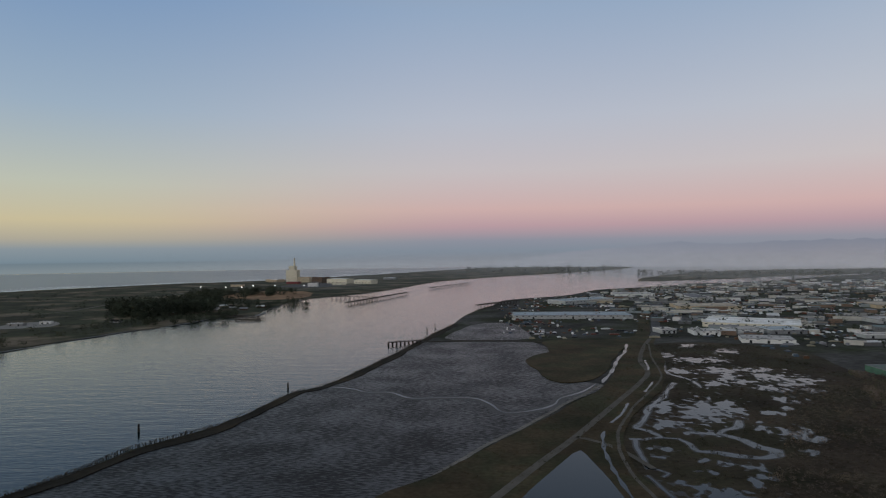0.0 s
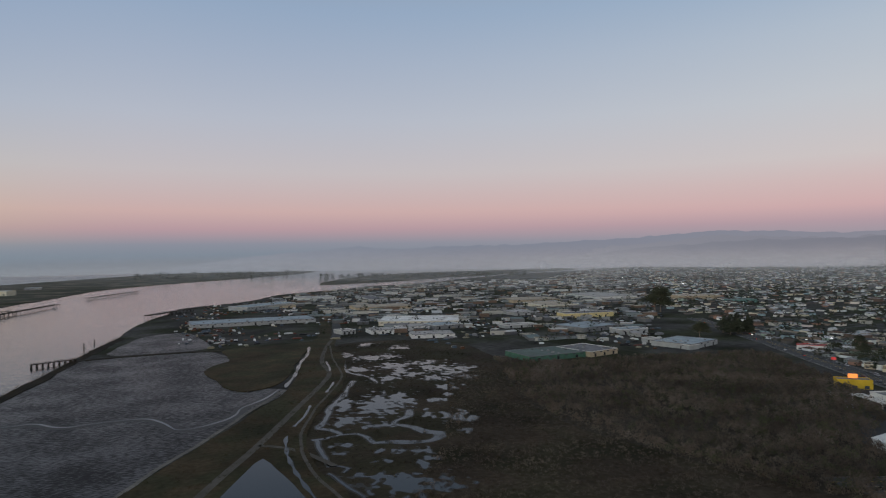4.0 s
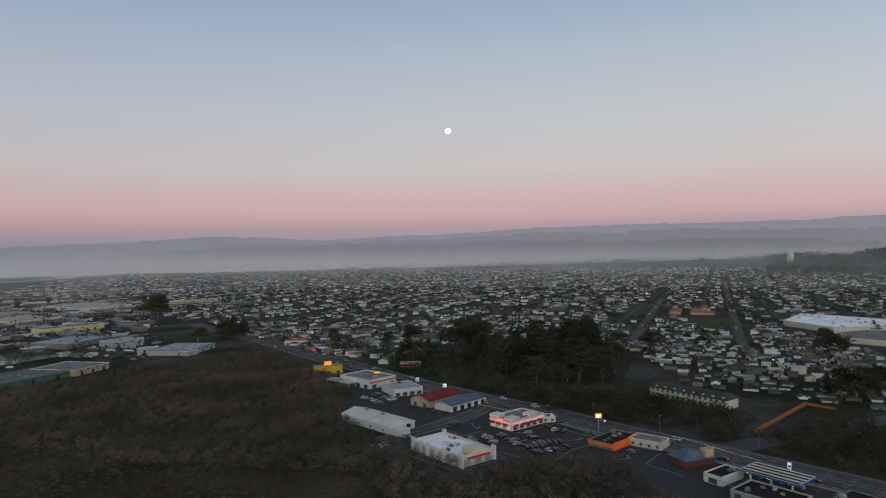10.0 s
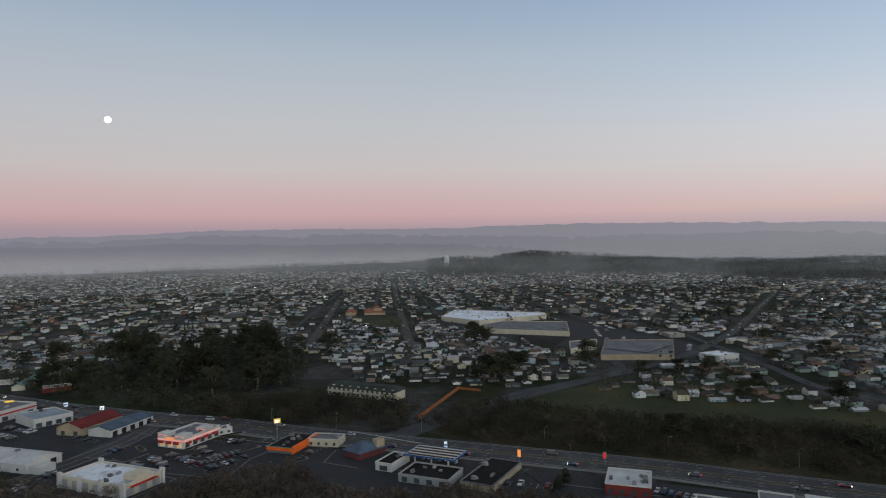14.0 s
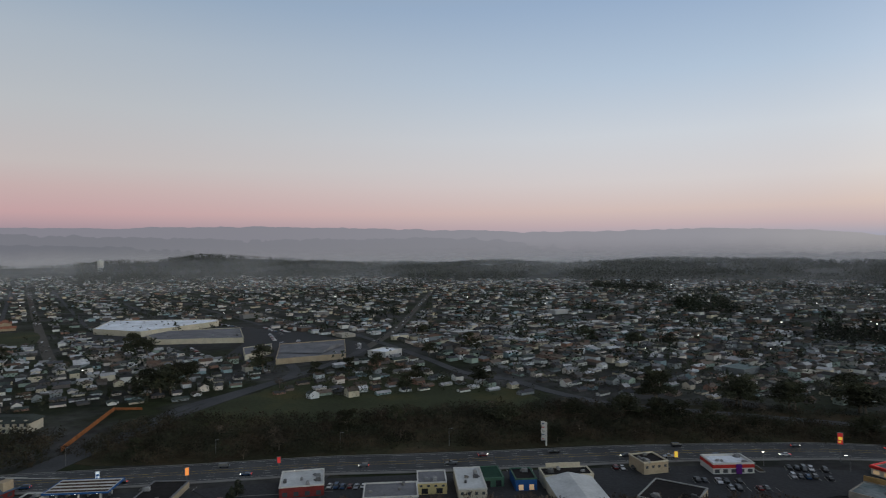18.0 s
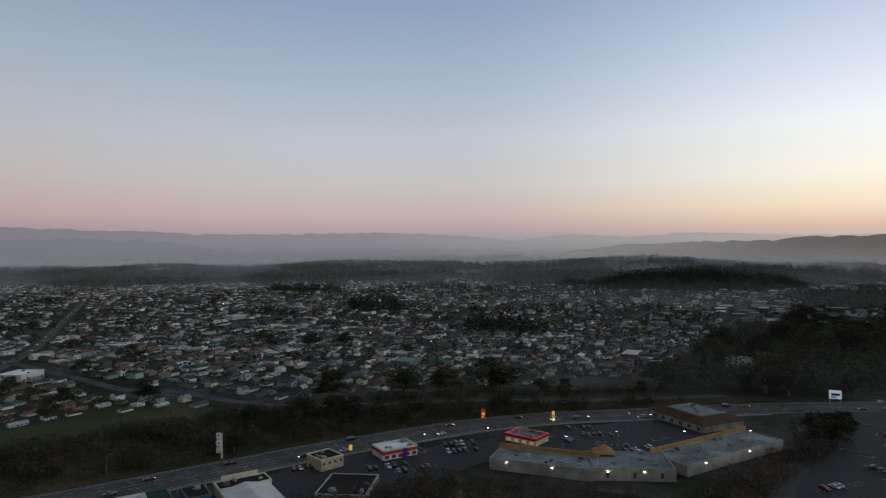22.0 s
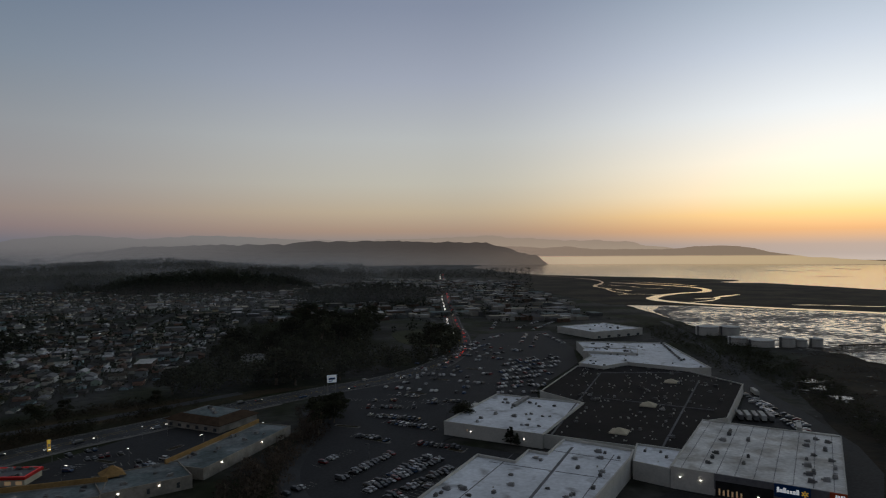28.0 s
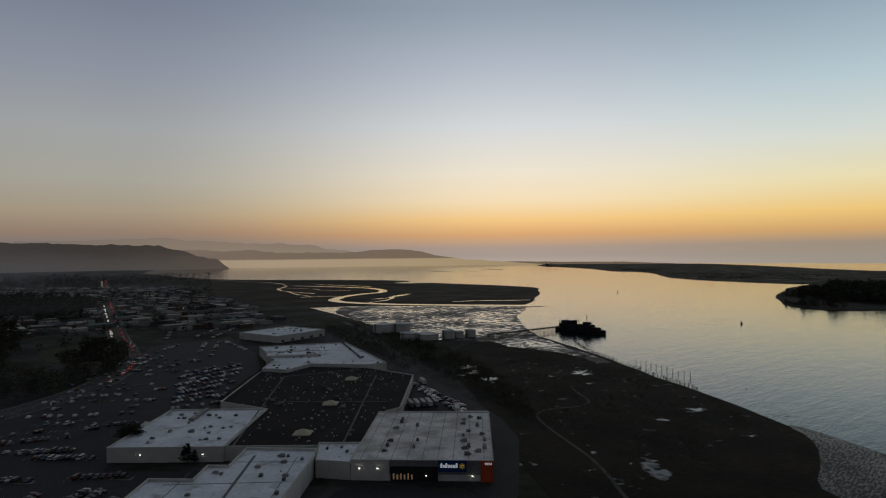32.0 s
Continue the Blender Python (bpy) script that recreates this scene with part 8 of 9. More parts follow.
YARD_HEDGE = [(-517, -612), (-423, -454), (-366, -354), (-336, -291), (-308, -237), (-314, -226), (-362, -273), (-409, -337), (-465, -437), (-518, -570)]
pts = np.array(scatter(YARD_HEDGE, 900, random.Random(64)))
hh = g.uniform(1.5, 5.0, len(pts))
cloud_ob("yard_hedge", "dark trees and brush beside the service yard", "trees", np.c_[pts, np.full(len(pts), 0.1)], hh * 0.6, hh, 40, hh * 0.14, M["leaf"], 65, 0.2)
LOT_EDGE = [(312, 24), (300, 62), (272, 84), (258, 20), (250, -45), (228, -105), (182, -172), (128, -222), (100, -250), (112, -262), (150, -215), (205, -150), (240, -95), (258, -60), (268, 0)]
pts = np.array(scatter(LOT_EDGE, 900, random.Random(66)))
hh = g.uniform(1.5, 5.5, len(pts))
cloud_ob("lot_edge_brush", "brown brush along the edge of the lots", "shrubs", np.c_[pts, np.full(len(pts), 0.1)], hh * 0.5, hh, 46, hh * 0.15, M["scrub"], 67, 0.5)
pts = np.array(scatter([(-15, -262), (-22, -300), (-48, -352), (-46, -408), (-36, -408), (-34, -360), (0, -300), (10, -268)], 260, random.Random(68)))
hh = g.uniform(2, 7, len(pts))
cloud_ob("strip_brush", "dark brush and trees behind the strip mall", "shrubs", np.c_[pts, np.full(len(pts), 0.1)], hh * 0.5, hh, 46, hh * 0.13, M["scrub"], 69, 0.4)
pts = np.array(scatter([(150, 205), (110, 240), (160, 300), (215, 400), (250, 470), (320, 470), (300, 400), (330, 330), (300, 230), (250, 150), (200, 150)], 5200, random.Random(70)))
hh = g.uniform(0.4, 1.5, len(pts)) * (1 + 0.8 * np.array([max(fbm(x, y, 0.03, 6.0), 0) for x, y in pts]))
cloud_ob("low_brush", "low brown brush between marsh and scrub wood", "shrubs", np.c_[pts, np.full(len(pts), 0.1)], hh * 0.8, hh, 26, hh * 0.22, M["scrub"], 71, 0.5)
pts, sd_ = [], random.Random(72)
for x, y in smooth(LEVEE_W, 1.2):
    for _ in range(2):
        pts.append((x + sd_.uniform(-4, 2), y + sd_.uniform(-2, 2), 0.35))
hh = g.uniform(0.3, 1.0, len(pts))
cloud_ob("bank_grass", "rough dark grass and brush along the bank", "grass", pts, hh * 0.9, hh, 22, hh * 0.28, M["bankleaf"], 73, 0.6)
# tufts on marsh and levee
pts = np.array(scatter([(95, 262), (112, 395), (170, 500), (215, 690), (330, 690), (320, 480), (262, 300), (230, 180), (150, 200)], 4200, random.Random(12)))
keep = np.array([pool_field(x, y) < -0.12 for x, y in pts])
pts = pts[keep]
hh = g.uniform(0.35, 0.9, len(pts))
cloud_ob("marsh_tufts", "tufts of dead brown marsh grass", "grass", np.c_[pts, np.full(len(pts), 0.1)], hh * 1.6, hh, 12, hh * 0.6, M["marsh"], 13, 0.5)
pts = np.array(scatter([(-30, 250), (60, 388), (118, 482), (198, 690), (222, 690), (170, 495), (94, 340), (86, 262)], 900, random.Random(14), avoid=([(10, 235), (30, 262), (62, 330), (72, 330), (90, 235)],)))
hh = g.uniform(0.4, 1.3, len(pts))
cloud_ob("levee_shrubs", "small dark bushes and tussocks on the levee", "shrubs", np.c_[pts, np.full(len(pts), 0.5)], hh * 0.9, hh, 16, hh * 0.3, M["grass"], 15, 0.3)
# trees far off in the town and forest
rt2 = random.Random(21)
fp, fr, fh = [], [], []
for x, y in far_spots + [(p[0], p[1]) for p in cv[::12]]:
    for _ in range(rt2.choice((1, 2, 2, 3)) if math.hypot(x, y) < 1700 else rt2.choice((0, 1, 1, 2))):
        fp.append((x + rt2.uniform(-12, 12), y + rt2.uniform(-12, 12), 0))
        fh.append(rt2.uniform(2.5, 7) if rt2.random() < 0.86 else rt2.uniform(8, 15))
        fr.append(fh[-1] * rt2.uniform(0.35, 0.6))
cloud_ob("town_trees", "dark trees scattered between the far houses", "trees", fp, fr, fh, 15, np.array(fh) * 0.24, M["fartree"], 22)


def forest(name, label, rows, per=14, seed=30, gate=-0.22, fine=0.0035, leaf=0.24):
    """Woods: rows of (azimuth from, to, radius from, to, trees, height low, high, base)."""
    g2 = random.Random(seed)
    P, R, Hh = [], [], []
    for a0, a1, r0, r1, n, h0, h1, base in rows:
        for _ in range(n):
            a, r = radians(g2.uniform(a0, a1)), math.sqrt(g2.uniform(r0 * r0, r1 * r1))
            x, y = r * math.sin(a), r * math.cos(a)
            if noise.noise((x * fine, y * fine, seed)) < gate:
                continue
            h = g2.uniform(h0, h1)
            P.append((x, y, rise(math.degrees(a), r) - 1 if base else -0.5))
            Hh.append(h)
            R.append(h * g2.uniform(0.35, 0.6))
    return cloud_ob(name, label, "trees", P, R, Hh, per, np.array(Hh) * leaf, M["fartree"], seed)


forest("far_forest", "dark wooded ridges beyond the town", [(98, 128, 2700, 4600, 3600, 16, 30, 40), (124, 178, 2250, 4500, 8000, 16, 32, 34), (176, 191, 2300, 4400, 2000, 14, 26, 20), (190, 197, 2300, 3600, 420, 10, 20, 20), (194, 203, 2300, 3000, 260, 7, 15, 20), (60, 100, 4300, 4800, 900, 14, 24, 6),
                                                             (150, 182, 1250, 2200, 500, 10, 20, 0), (185, 199, 1120, 1520, 420, 9, 20, 0)], 24, 31, leaf=0.2)
kp, kh = [], []
for k in KNOLLS:
    for _ in range(int(k[2] * k[3] * (0.026 if k[4] > 10 else 0.014)) + 30):
        a, q = rt2.uniform(0, math.tau), math.sqrt(rt2.random())
        x, y = k[0] + k[2] * q * math.cos(a), k[1] + k[3] * q * math.sin(a)
        kp.append((x, y, knoll_height(x, y, k) - 0.5))
        kh.append(rt2.uniform(8, 18) if rt2.random() < 0.7 else rt2.uniform(18, 29))
cloud_ob("knoll_trees", "tall dark trees crowding the knolls", "trees", kp, [h * rt2.uniform(0.3, 0.55) for h in kh], kh, 40, np.array(kh) * 0.17, M["fartree"], 39)
forest("shore_woods", "scattered dark trees before the headland", [(194, 206, 2200, 3400, 420, 7, 14, 0)], 18, 43)
forest("town_woods", "dark clumps of tall trees in the southern town", [(120, 196, 760, 2350, 6500, 7, 16, 0)], 22, 37, 0.2, 0.0085)
forest("far_town_woods", "dark clumps of trees in the eastern town", [(48, 122, 900, 3600, 7000, 6, 15, 0)], 20, 38, 0.14, 0.0085)
forest("street_trees", "dark trees along the highway south", [(180, 206, 850, 2400, 900, 5, 13, 0)], 20, 34)
forest("peninsula_trees", "dark windbreak trees on the peninsula", [(332.5, 340, 1180, 1350, 130, 18, 30, 0), (338, 345, 1400, 1750, 130, 12, 26, 0), (341, 348, 1250, 1500, 90, 6, 13, 0), (332, 342, 1020, 1180, 90, 5, 12, 0), (340, 347, 1650, 1900, 60, 8, 16, 0)], 150, 32, leaf=0.12)
forest("island_trees", "trees on the far island and shores", [(17, 36, 2700, 3400, 260, 12, 22, 0), (2, 16, 3300, 4500, 300, 10, 22, 0), (20, 46, 1900, 3600, 140, 8, 16, 0), (17, 46, 780, 1900, 620, 3, 9, 0)], 20, 33)
forest("point_trees", "dark pines on the wooded point across the bay", [(254.2, 255.6, 1260, 1700, 130, 5, 10, 0), (255.4, 257.6, 1250, 1850, 320, 8, 17, 0), (257.4, 264, 1240, 1900, 900, 14, 25, 0)], 34, 35, leaf=0.2)
forest("spit_scrub", "low dark scrub along the dune spit", [(241.5, 245, 3130, 3500, 150, 3, 8, 0), (245.5, 252, 2340, 2800, 330, 3, 8, 0), (252, 258, 2300, 2900, 200, 3, 7, 0), (235.3, 236.5, 4330, 4480, 90, 8, 17, 0)], 20, 36)

sp, sh_ = [], []
for x, y in smooth(PENINSULA[1:8], 9):
    for _ in range(rt2.choice((0, 1, 2, 3))):
        sp.append((x - rt2.uniform(10, 60), y - rt2.uniform(-4, 14), 0.3))
        sh_.append(rt2.uniform(3, 10) if rt2.random() < 0.8 else rt2.uniform(10, 15))
cloud_ob("shore_trees", "dark trees along the peninsula shore", "trees", sp, [h * 0.5 for h in sh_], sh_, 70, np.array(sh_) * 0.12, M["leaf"], 51)
for x, y, w0, d0, rz, wm, rm in [(-503, 1181, 26, 12, -25, 'grey', 'palebluroof'), (-430, 1197, 14, 9, -10, 'white', 'greyroof'), (-434, 1256, 16, 9, 20, 'tan', 'metalroof'), (-411, 1239, 12, 8, -30, 'white', 'darkroof'), (-372, 1184, 14, 8, 10, 'brown', 'greyroof'), (-435, 1176, 10, 7, 35, 'cream', 'brown'), (-503, 975, 16, 9, -20, 'grey', 'darkroof'), (-354, 1237, 18, 9, -15, 'brown', 'metalroof')]:
    gable_building("small weathered house on the peninsula shore", x, y, rz, w0, d0, 3.0, 2.0, M[wm], M[rm], 0.4, (("f", 2, 0.9, 2.1, 1.4, "w"),), "shore_house", "house", "houses on the peninsula shore")
trestle_spots = [(-403, 1090), (-303, 1041), (-326, 996), (-285, 988)]
dp = scatter([(-1250, 1900), (-1380, 1500), (-900, 700), (-560, 620), (-470, 900), (-420, 1050), (-620, 1300), (-700, 1900)], 900, random.Random(52))
dh = [rt2.uniform(0.8, 3.2) if rt2.random() < 0.93 else rt2.uniform(5, 9) for _ in dp]
cloud_ob("dune_scrub", "low dark scrub on the dunes of the peninsula", "shrubs", [(x, y, 0.3) for x, y in dp], [h * 1.2 for h in dh], dh, 24, np.array(dh) * 0.3, M["fartree"], 53)

# ---------------------------------------------------------------- vehicles


def car_variant(kind):
    """A parked car: body with rounded edges, glazed cabin, four wheels."""
    th = new("car")
    th.empty_display_size = 0.5
    L, W, H = {"sedan": (4.6, 1.8, 1.42), "suv": (4.8, 1.95, 1.78), "pickup": (5.6, 2.0, 1.85), "van": (5.2, 2.0, 2.0)}[kind]
    belt = {"sedan": 0.92, "suv": 1.08, "pickup": 1.12, "van": 1.15}[kind]
    x0, x1, x2, x3 = {"sedan": (-0.40, -0.24, 0.12, 0.28), "suv": (-0.49, -0.43, 0.14, 0.27), "pickup": (-0.10, -0.05, 0.14, 0.26), "van": (-0.49, -0.46, 0.28, 0.40)}[kind]
    bm = bmesh.new()
    prof = [(-0.5, 0.35), (-0.5, belt * 0.92), (-0.47, belt), (x0, belt), (x3, belt), (0.46, belt * 0.9), (0.5, belt * 0.72), (0.5, 0.35)]
    sides = []
    for sgn in (-1, 1):
        sides.append([bm.verts.new((px * L, sgn * W / 2 * (0.96 if abs(px) > 0.46 else 1), pz)) for px, pz in prof])
    for k in range(len(prof)):
        j = (k + 1) % len(prof)
        bm.faces.new((sides[0][k], sides[0][j], sides[1][j], sides[1][k]))
    bm.faces.new(sides[0])
    bm.faces.new(sides[1])
    w2, r2 = W / 2 - 0.22, W / 2 - 0.05
    box(bm, x1 * L, x2 * L, -w2, w2, H - 0.06, H, bevel=0.03)
    bmesh.ops.recalc_face_normals(bm, faces=bm.faces)
    part("body", bm, M["carpaint"], th)
    bm = bmesh.new()
    lo = [bm.verts.new(p) for p in ((x0 * L, -r2, belt), (x3 * L, -r2, belt), (x3 * L, r2, belt), (x0 * L, r2, belt))]
    hi = [bm.verts.new(p) for p in ((x1 * L, -w2, H - 0.065), (x2 * L, -w2, H - 0.065), (x2 * L, w2, H - 0.065), (x1 * L, w2, H - 0.065))]
    for k in range(4):
        bm.faces.new((lo[k], lo[(k + 1) % 4], hi[(k + 1) % 4], hi[k]))
    bm.faces.new(hi)
    part("cabin_glass", bm, M["glass"], th)
    wheel = None
    for sx in (-0.31, 0.31):
        for sy in (-1, 1):
            if wheel is None:
                wheel = part("wheel", rod(bmesh.new(), (0, -0.11, 0), (0, 0.11, 0), 0.34, n=12), M["tyre"], th).data
                ob = th.children[-1]
                ob.matrix_basis = pose(sx * L, sy * (W / 2 - 0.1), 0.34)
            else:
                share("wheel", wheel, th, sx * L, sy * (W / 2 - 0.1), 0.34)
    return th


CARS = {k: car_variant(k) for k in ("sedan", "suv", "pickup", "van")}
CAR_LABELS = {"sedan": "sedan car parked on asphalt", "suv": "sport utility car parked on asphalt", "pickup": "pickup truck parked on asphalt", "van": "van parked on asphalt"}
HEAD = cube_mesh("headlight", M["headlight"])
TAIL = cube_mesh("taillight", M["taillight"])
seen_car = set()
rc = random.Random(40)


def park(x, y, rz, group, far=False, lights=False, label=None):
    kind = rc.choices(("sedan", "suv", "pickup", "van"), (5, 4, 2, 1))[0]
    src = CARS[kind]
    m = pose(x, y, 0.27, 0, 0, rz)
    if kind in seen_car:
        ob = copy_thing(src, m)
    else:
        seen_car.add(kind)
        ob = src
        ob.matrix_basis = m
        tagged(ob, CAR_LABELS[kind], "car")
    ob["group"] = group
    if lights:
        tagged(ob, label or "car on the highway with its lamps lit")
    return ob


far_rows = []


def far_row(x0, y0, x1, y1, fill, pitch=3.0):
    L = math.dist((x0, y0), (x1, y1))
    a = math.atan2(y1 - y0, x1 - x0) + math.pi / 2
    for k in range(int(L / pitch)):
        if rc.random() < fill:
            t = (k + 0.5) * pitch / L
            off = rc.uniform(-0.8, 0.8)
            far_rows.append((x0 + (x1 - x0) * t + math.cos(a) * off, y0 + (y1 - y0) * t + math.sin(a) * off, a + rc.uniform(-0.06, 0.06)))


stalls = []


def stall_lines(x0, y0, x1, y1, pitch):
    """White bay lines across a row of parked cars."""
    L = math.dist((x0, y0), (x1, y1))
    ux, uy = (x1 - x0) / L, (y1 - y0) / L
    for k in range(int(L / pitch) + 1):
        stalls.append((x0 + ux * k * pitch, y0 + uy * k * pitch, ux, uy))


def row(x0, y0, x1, y1, fill, group, pitch=2.9, far=False):
    L = math.dist((x0, y0), (x1, y1))
    a = math.degrees(math.atan2(y1 - y0, x1 - x0))
    stall_lines(x0, y0, x1, y1, pitch)
    for k in range(int(L / pitch)):
        if rc.random() < fill:
            t = (k + 0.5) * pitch / L
            off = rc.uniform(-0.7, 0.7)
            park(x0 + (x1 - x0) * t - math.sin(radians(a)) * off, y0 + (y1 - y0) * t + math.cos(radians(a)) * off, a + 90 + rc.choice((0, 180)) + rc.uniform(-3, 3), group, far)


LOT = "cars in the mall parking lot"
for q in ((-18, -267, -33, -279, 0.6), (-42, -277, -62, -295, 0.8), (-46, -283, -73, -305, 0.75), (-52, -266, -91, -296, 0.9), (-50, -260, -94, -290, 0.9), (-56, -250, -96, -278, 0.8), (-60, -246, -98, -272, 0.5),
          (-87, -318, -111, -298, 0.85), (-60, -343, -76, -326, 0.7), (-76, -402, -109, -390, 0.7), (-80, -378, -104, -358, 0.85), (-76, -382, -100, -362, 0.85), (-86, -360, -106, -338, 0.85), (-82, -364, -100, -344, 0.5),
          (-101, -432, -120, -416, 0.4), (-90, -420, -130, -392, 0.45), (-120, -410, -150, -384, 0.5), (-35, -300, -55, -318, 0.25), (-70, -430, -90, -415, 0.2)):
    row(*q[:4], q[4], LOT)
for k in range(9):
    t = k / 8
    far_row(-172 - 50 * t, -410 - 108 * t, -205 - 92 * t, -432 - 140 * t + 30, 0.6 if k < 7 else 0.35)
    if k % 2:
        far_row(-176 - 50 * t, -414 - 108 * t, -209 - 92 * t, -436 - 140 * t + 30, 0.5)
for q in ((-160, -500, -185, -540, 0.2), (-190, -560, -225, -620, 0.25), (-130, -470, -170, -500, 0.2), (-230, -560, -300, -600, 0.3), (800, -110, 940, -125, 0.5), (800, -118, 940, -133, 0.5), (700, -300, 760, -320, 0.5),
          (640, -160, 700, -180, 0.3), (560, -330, 620, -365, 0.4)):
    far_row(*q)
for q in ((930, -200, 925, -280, 0.5), (936, -200, 931, -280, 0.5), (-110, -450, -140, -440, 0.3), (-130, -490, -165, -480, 0.35), (-140, -510, -180, -500, 0.3), (-150, -540, -200, -560, 0.35),
          (-200, -600, -250, -640, 0.4), (-215, -590, -262, -632, 0.4), (-240, -640, -300, -690, 0.35), (-290, -620, -330, -690, 0.4), (-300, -612, -340, -680, 0.3), (-280, -245, -310, -290, 0.4), (-305, -300, -335, -360, 0.5)):
    far_row(*q)
for k in range(13):
    t = k / 12
    far_row(-78 - 150 * t, -448 - 190 * t, -150 - 120 * t, -396 - 170 * t, 0.06 + 0.3 * rc.random() ** 2)
for q in ((-330, -600, -350, -690, 0.5), (-352, -720, -430, -800, 0.4), (-340, -740, -420, -820, 0.4), (-300, -730, -360, -850, 0.35), (-318, -330, -290, -262, 0.5), (-326, -336, -300, -268, 0.35), (745, -125, 945, -140, 0.6),
          (745, -140, 850, -150, 0.5), (660, -180, 730, -190, 0.5), (640, -200, 730, -210, 0.4), (660, -290, 700, -310, 0.5), (640, -300, 690, -325, 0.5), (850, -320, 940, -310, 0.5), (745, -330, 840, -345, 0.5), (760, -345, 850, -358, 0.4)):
    far_row(*q)
far_rows += av_cars
SHOPS = "cars in front of the highway shops"
for q in ((310, 86, 330, 100, 0.8), (318, 80, 338, 94, 0.75), (322, 70, 342, 86, 0.6), (330, 60, 352, 76, 0.6), (312, 62, 330, 44, 0.7), (318, 70, 336, 50, 0.7), (362, 66, 352, 48, 0.5), (386, 150, 372, 128, 0.4),
          (414, 196, 398, 172, 0.6), (404, 200, 388, 178, 0.5), (430, 250, 414, 232, 0.7), (360, 176, 346, 156, 0.3)):
    row(*q[:4], q[4], SHOPS)
for q in ((300, 140, 322, 130, 0.5), (330, 146, 318, 128, 0.3), (356, 40, 346, 22, 0.4),
          (322, 20, 334, 10, 0.5), (296, -66, 280, -84, 0.5), (268, -70, 256, -92, 0.5), (246, -128, 234, -142, 0.6), (214, -200, 196, -222, 0.4), (182, -240, 166, -262, 0.4), (150, -254, 134, -270, 0.5),
          (132, -300, 116, -312, 0.7), (126, -290, 112, -302, 0.6), (440, 262, 456, 276, 0.5), (136, -256, 122, -272, 0.5), (348, 118, 362, 110, 0.4), (372, 100, 384, 92, 0.4)):
    row(*q[:4], q[4], SHOPS)
STRIP = "cars before the strip mall"
for q in ((70, -345, 50, -352, 0.6), (60, -330, 40, -336, 0.6), (44, -322, 30, -338, 0.5), (82, -352, 66, -362, 0.5), (20, -344, 10, -356, 0.4), (76, -326, 70, -340, 0.4)):
    row(*q[:4], q[4], STRIP)
# traffic on the highway, as it stands
line = smooth(HWY, 2.0)
s_at = 60.0
k = 0
n_line = len(line)
traffic, queue_cars = [], []
while k < n_line - 40:
    k += int(rc.uniform(5, 22))
    if k >= n_line - 2:
        break
    (x, y), (u, v) = line[k], line[k + 1]
    L = math.dist((x, y), (u, v)) or 1
    nx, ny = -(v - y) / L, (u - x) / L
    r = math.hypot(x, y)
    if r > 1300:
        break
    lane = rc.choice((-8.3, -5.0, 5.0, 8.3))
    a = math.degrees(math.atan2(v - y, u - x)) + (180 if lane < 0 else 0)
    ob = park(x + nx * lane, y + ny * lane, a, "traffic on the highway", r > 520, True)
    traffic.append((x + nx * lane, y + ny * lane))
    lit = y < 60 or rc.random() < 0.3
    if lit:
        for sy in (-0.65, 0.65):
            share("headlight", HEAD, ob, 2.42, sy, 0.6, 0, (0.14, 0.34, 0.2))
            share("taillight", TAIL, ob, -2.42, sy, 0.75, 0, (0.14, 0.36, 0.2))
# cars held up at the junction below the ramp
for k in range(0, n_line - 2, 3):
    (x, y), (u, v) = line[k], line[k + 1]
    if not 58 < math.degrees(math.atan2(x, y)) < 118 or rc.random() > 0.42:
        continue
    L = math.dist((x, y), (u, v)) or 1
    lane = rc.choice((-8.3, -5.0, 5.0, 8.3))
    cx, cy = x - (v - y) / L * lane, y + (u - x) / L * lane
    if len(queue_cars) < 18 and all(math.dist((cx, cy), q) > 7.5 for q in traffic):
        park(cx, cy, math.degrees(math.atan2(v - y, u - x)) + (180 if lane < 0 else 0), "traffic on the highway", True, True)
        traffic.append((cx, cy))
        queue_cars.append((cx, cy))

lv, lf = [], []
for x, y, ux, uy in stalls:
    o = len(lv)
    for a, b in ((-0.07, -2.6), (0.07, -2.6), (0.07, 2.6), (-0.07, 2.6)):
        lv.append((x + ux * a - uy * b, y + uy * a + ux * b, 0.235))
    lf.append((o, o + 1, o + 2, o + 3))
tagged(mesh_ob("bay_lines", lv, lf, M["line"]), "faded white parking bay lines on asphalt", "markings", kind="stuff")
fv, ff = [], []
PROF = [(-2.3, 0.3), (-2.3, 0.95), (-1.6, 1.0), (-1.0, 1.5), (0.6, 1.5), (1.3, 1.0), (2.25, 0.85), (2.3, 0.3)]
for x, y, a in far_rows:
    o, c, s_ = len(fv), math.cos(a), math.sin(a)
    for sy in (-0.9, 0.9):
        fv += [(px * c - sy * s_ + x, px * s_ + sy * c + y, pz + 0.25) for px, pz in PROF]
    ff += [(o + k, o + (k + 1) % 8, o + 8 + (k + 1) % 8, o + 8 + k) for k in range(8)] + [tuple(range(o + 7, o - 1, -1)), tuple(range(o + 8, o + 16))]
PAINTS = [(0.50, 0.50, 0.50), (0.014, 0.014, 0.016), (0.14, 0.145, 0.15), (0.016, 0.016, 0.018), (0.035, 0.04, 0.05), (0.26, 0.27, 0.29), (0.12, 0.012, 0.012), (0.02, 0.05, 0.11), (0.42, 0.42, 0.44)]
tagged(mesh_ob("far_parked_cars", fv, ff, mat("far_car_paint", (0.3, 0.3, 0.3), rough=0.3, var=0.05, spec=0.6, palette=PAINTS, island=True)), "many parked cars in the far rows of the lots", "cars", kind="stuff")

# ---------------------------------------------------------------- street lamps, signs, poles


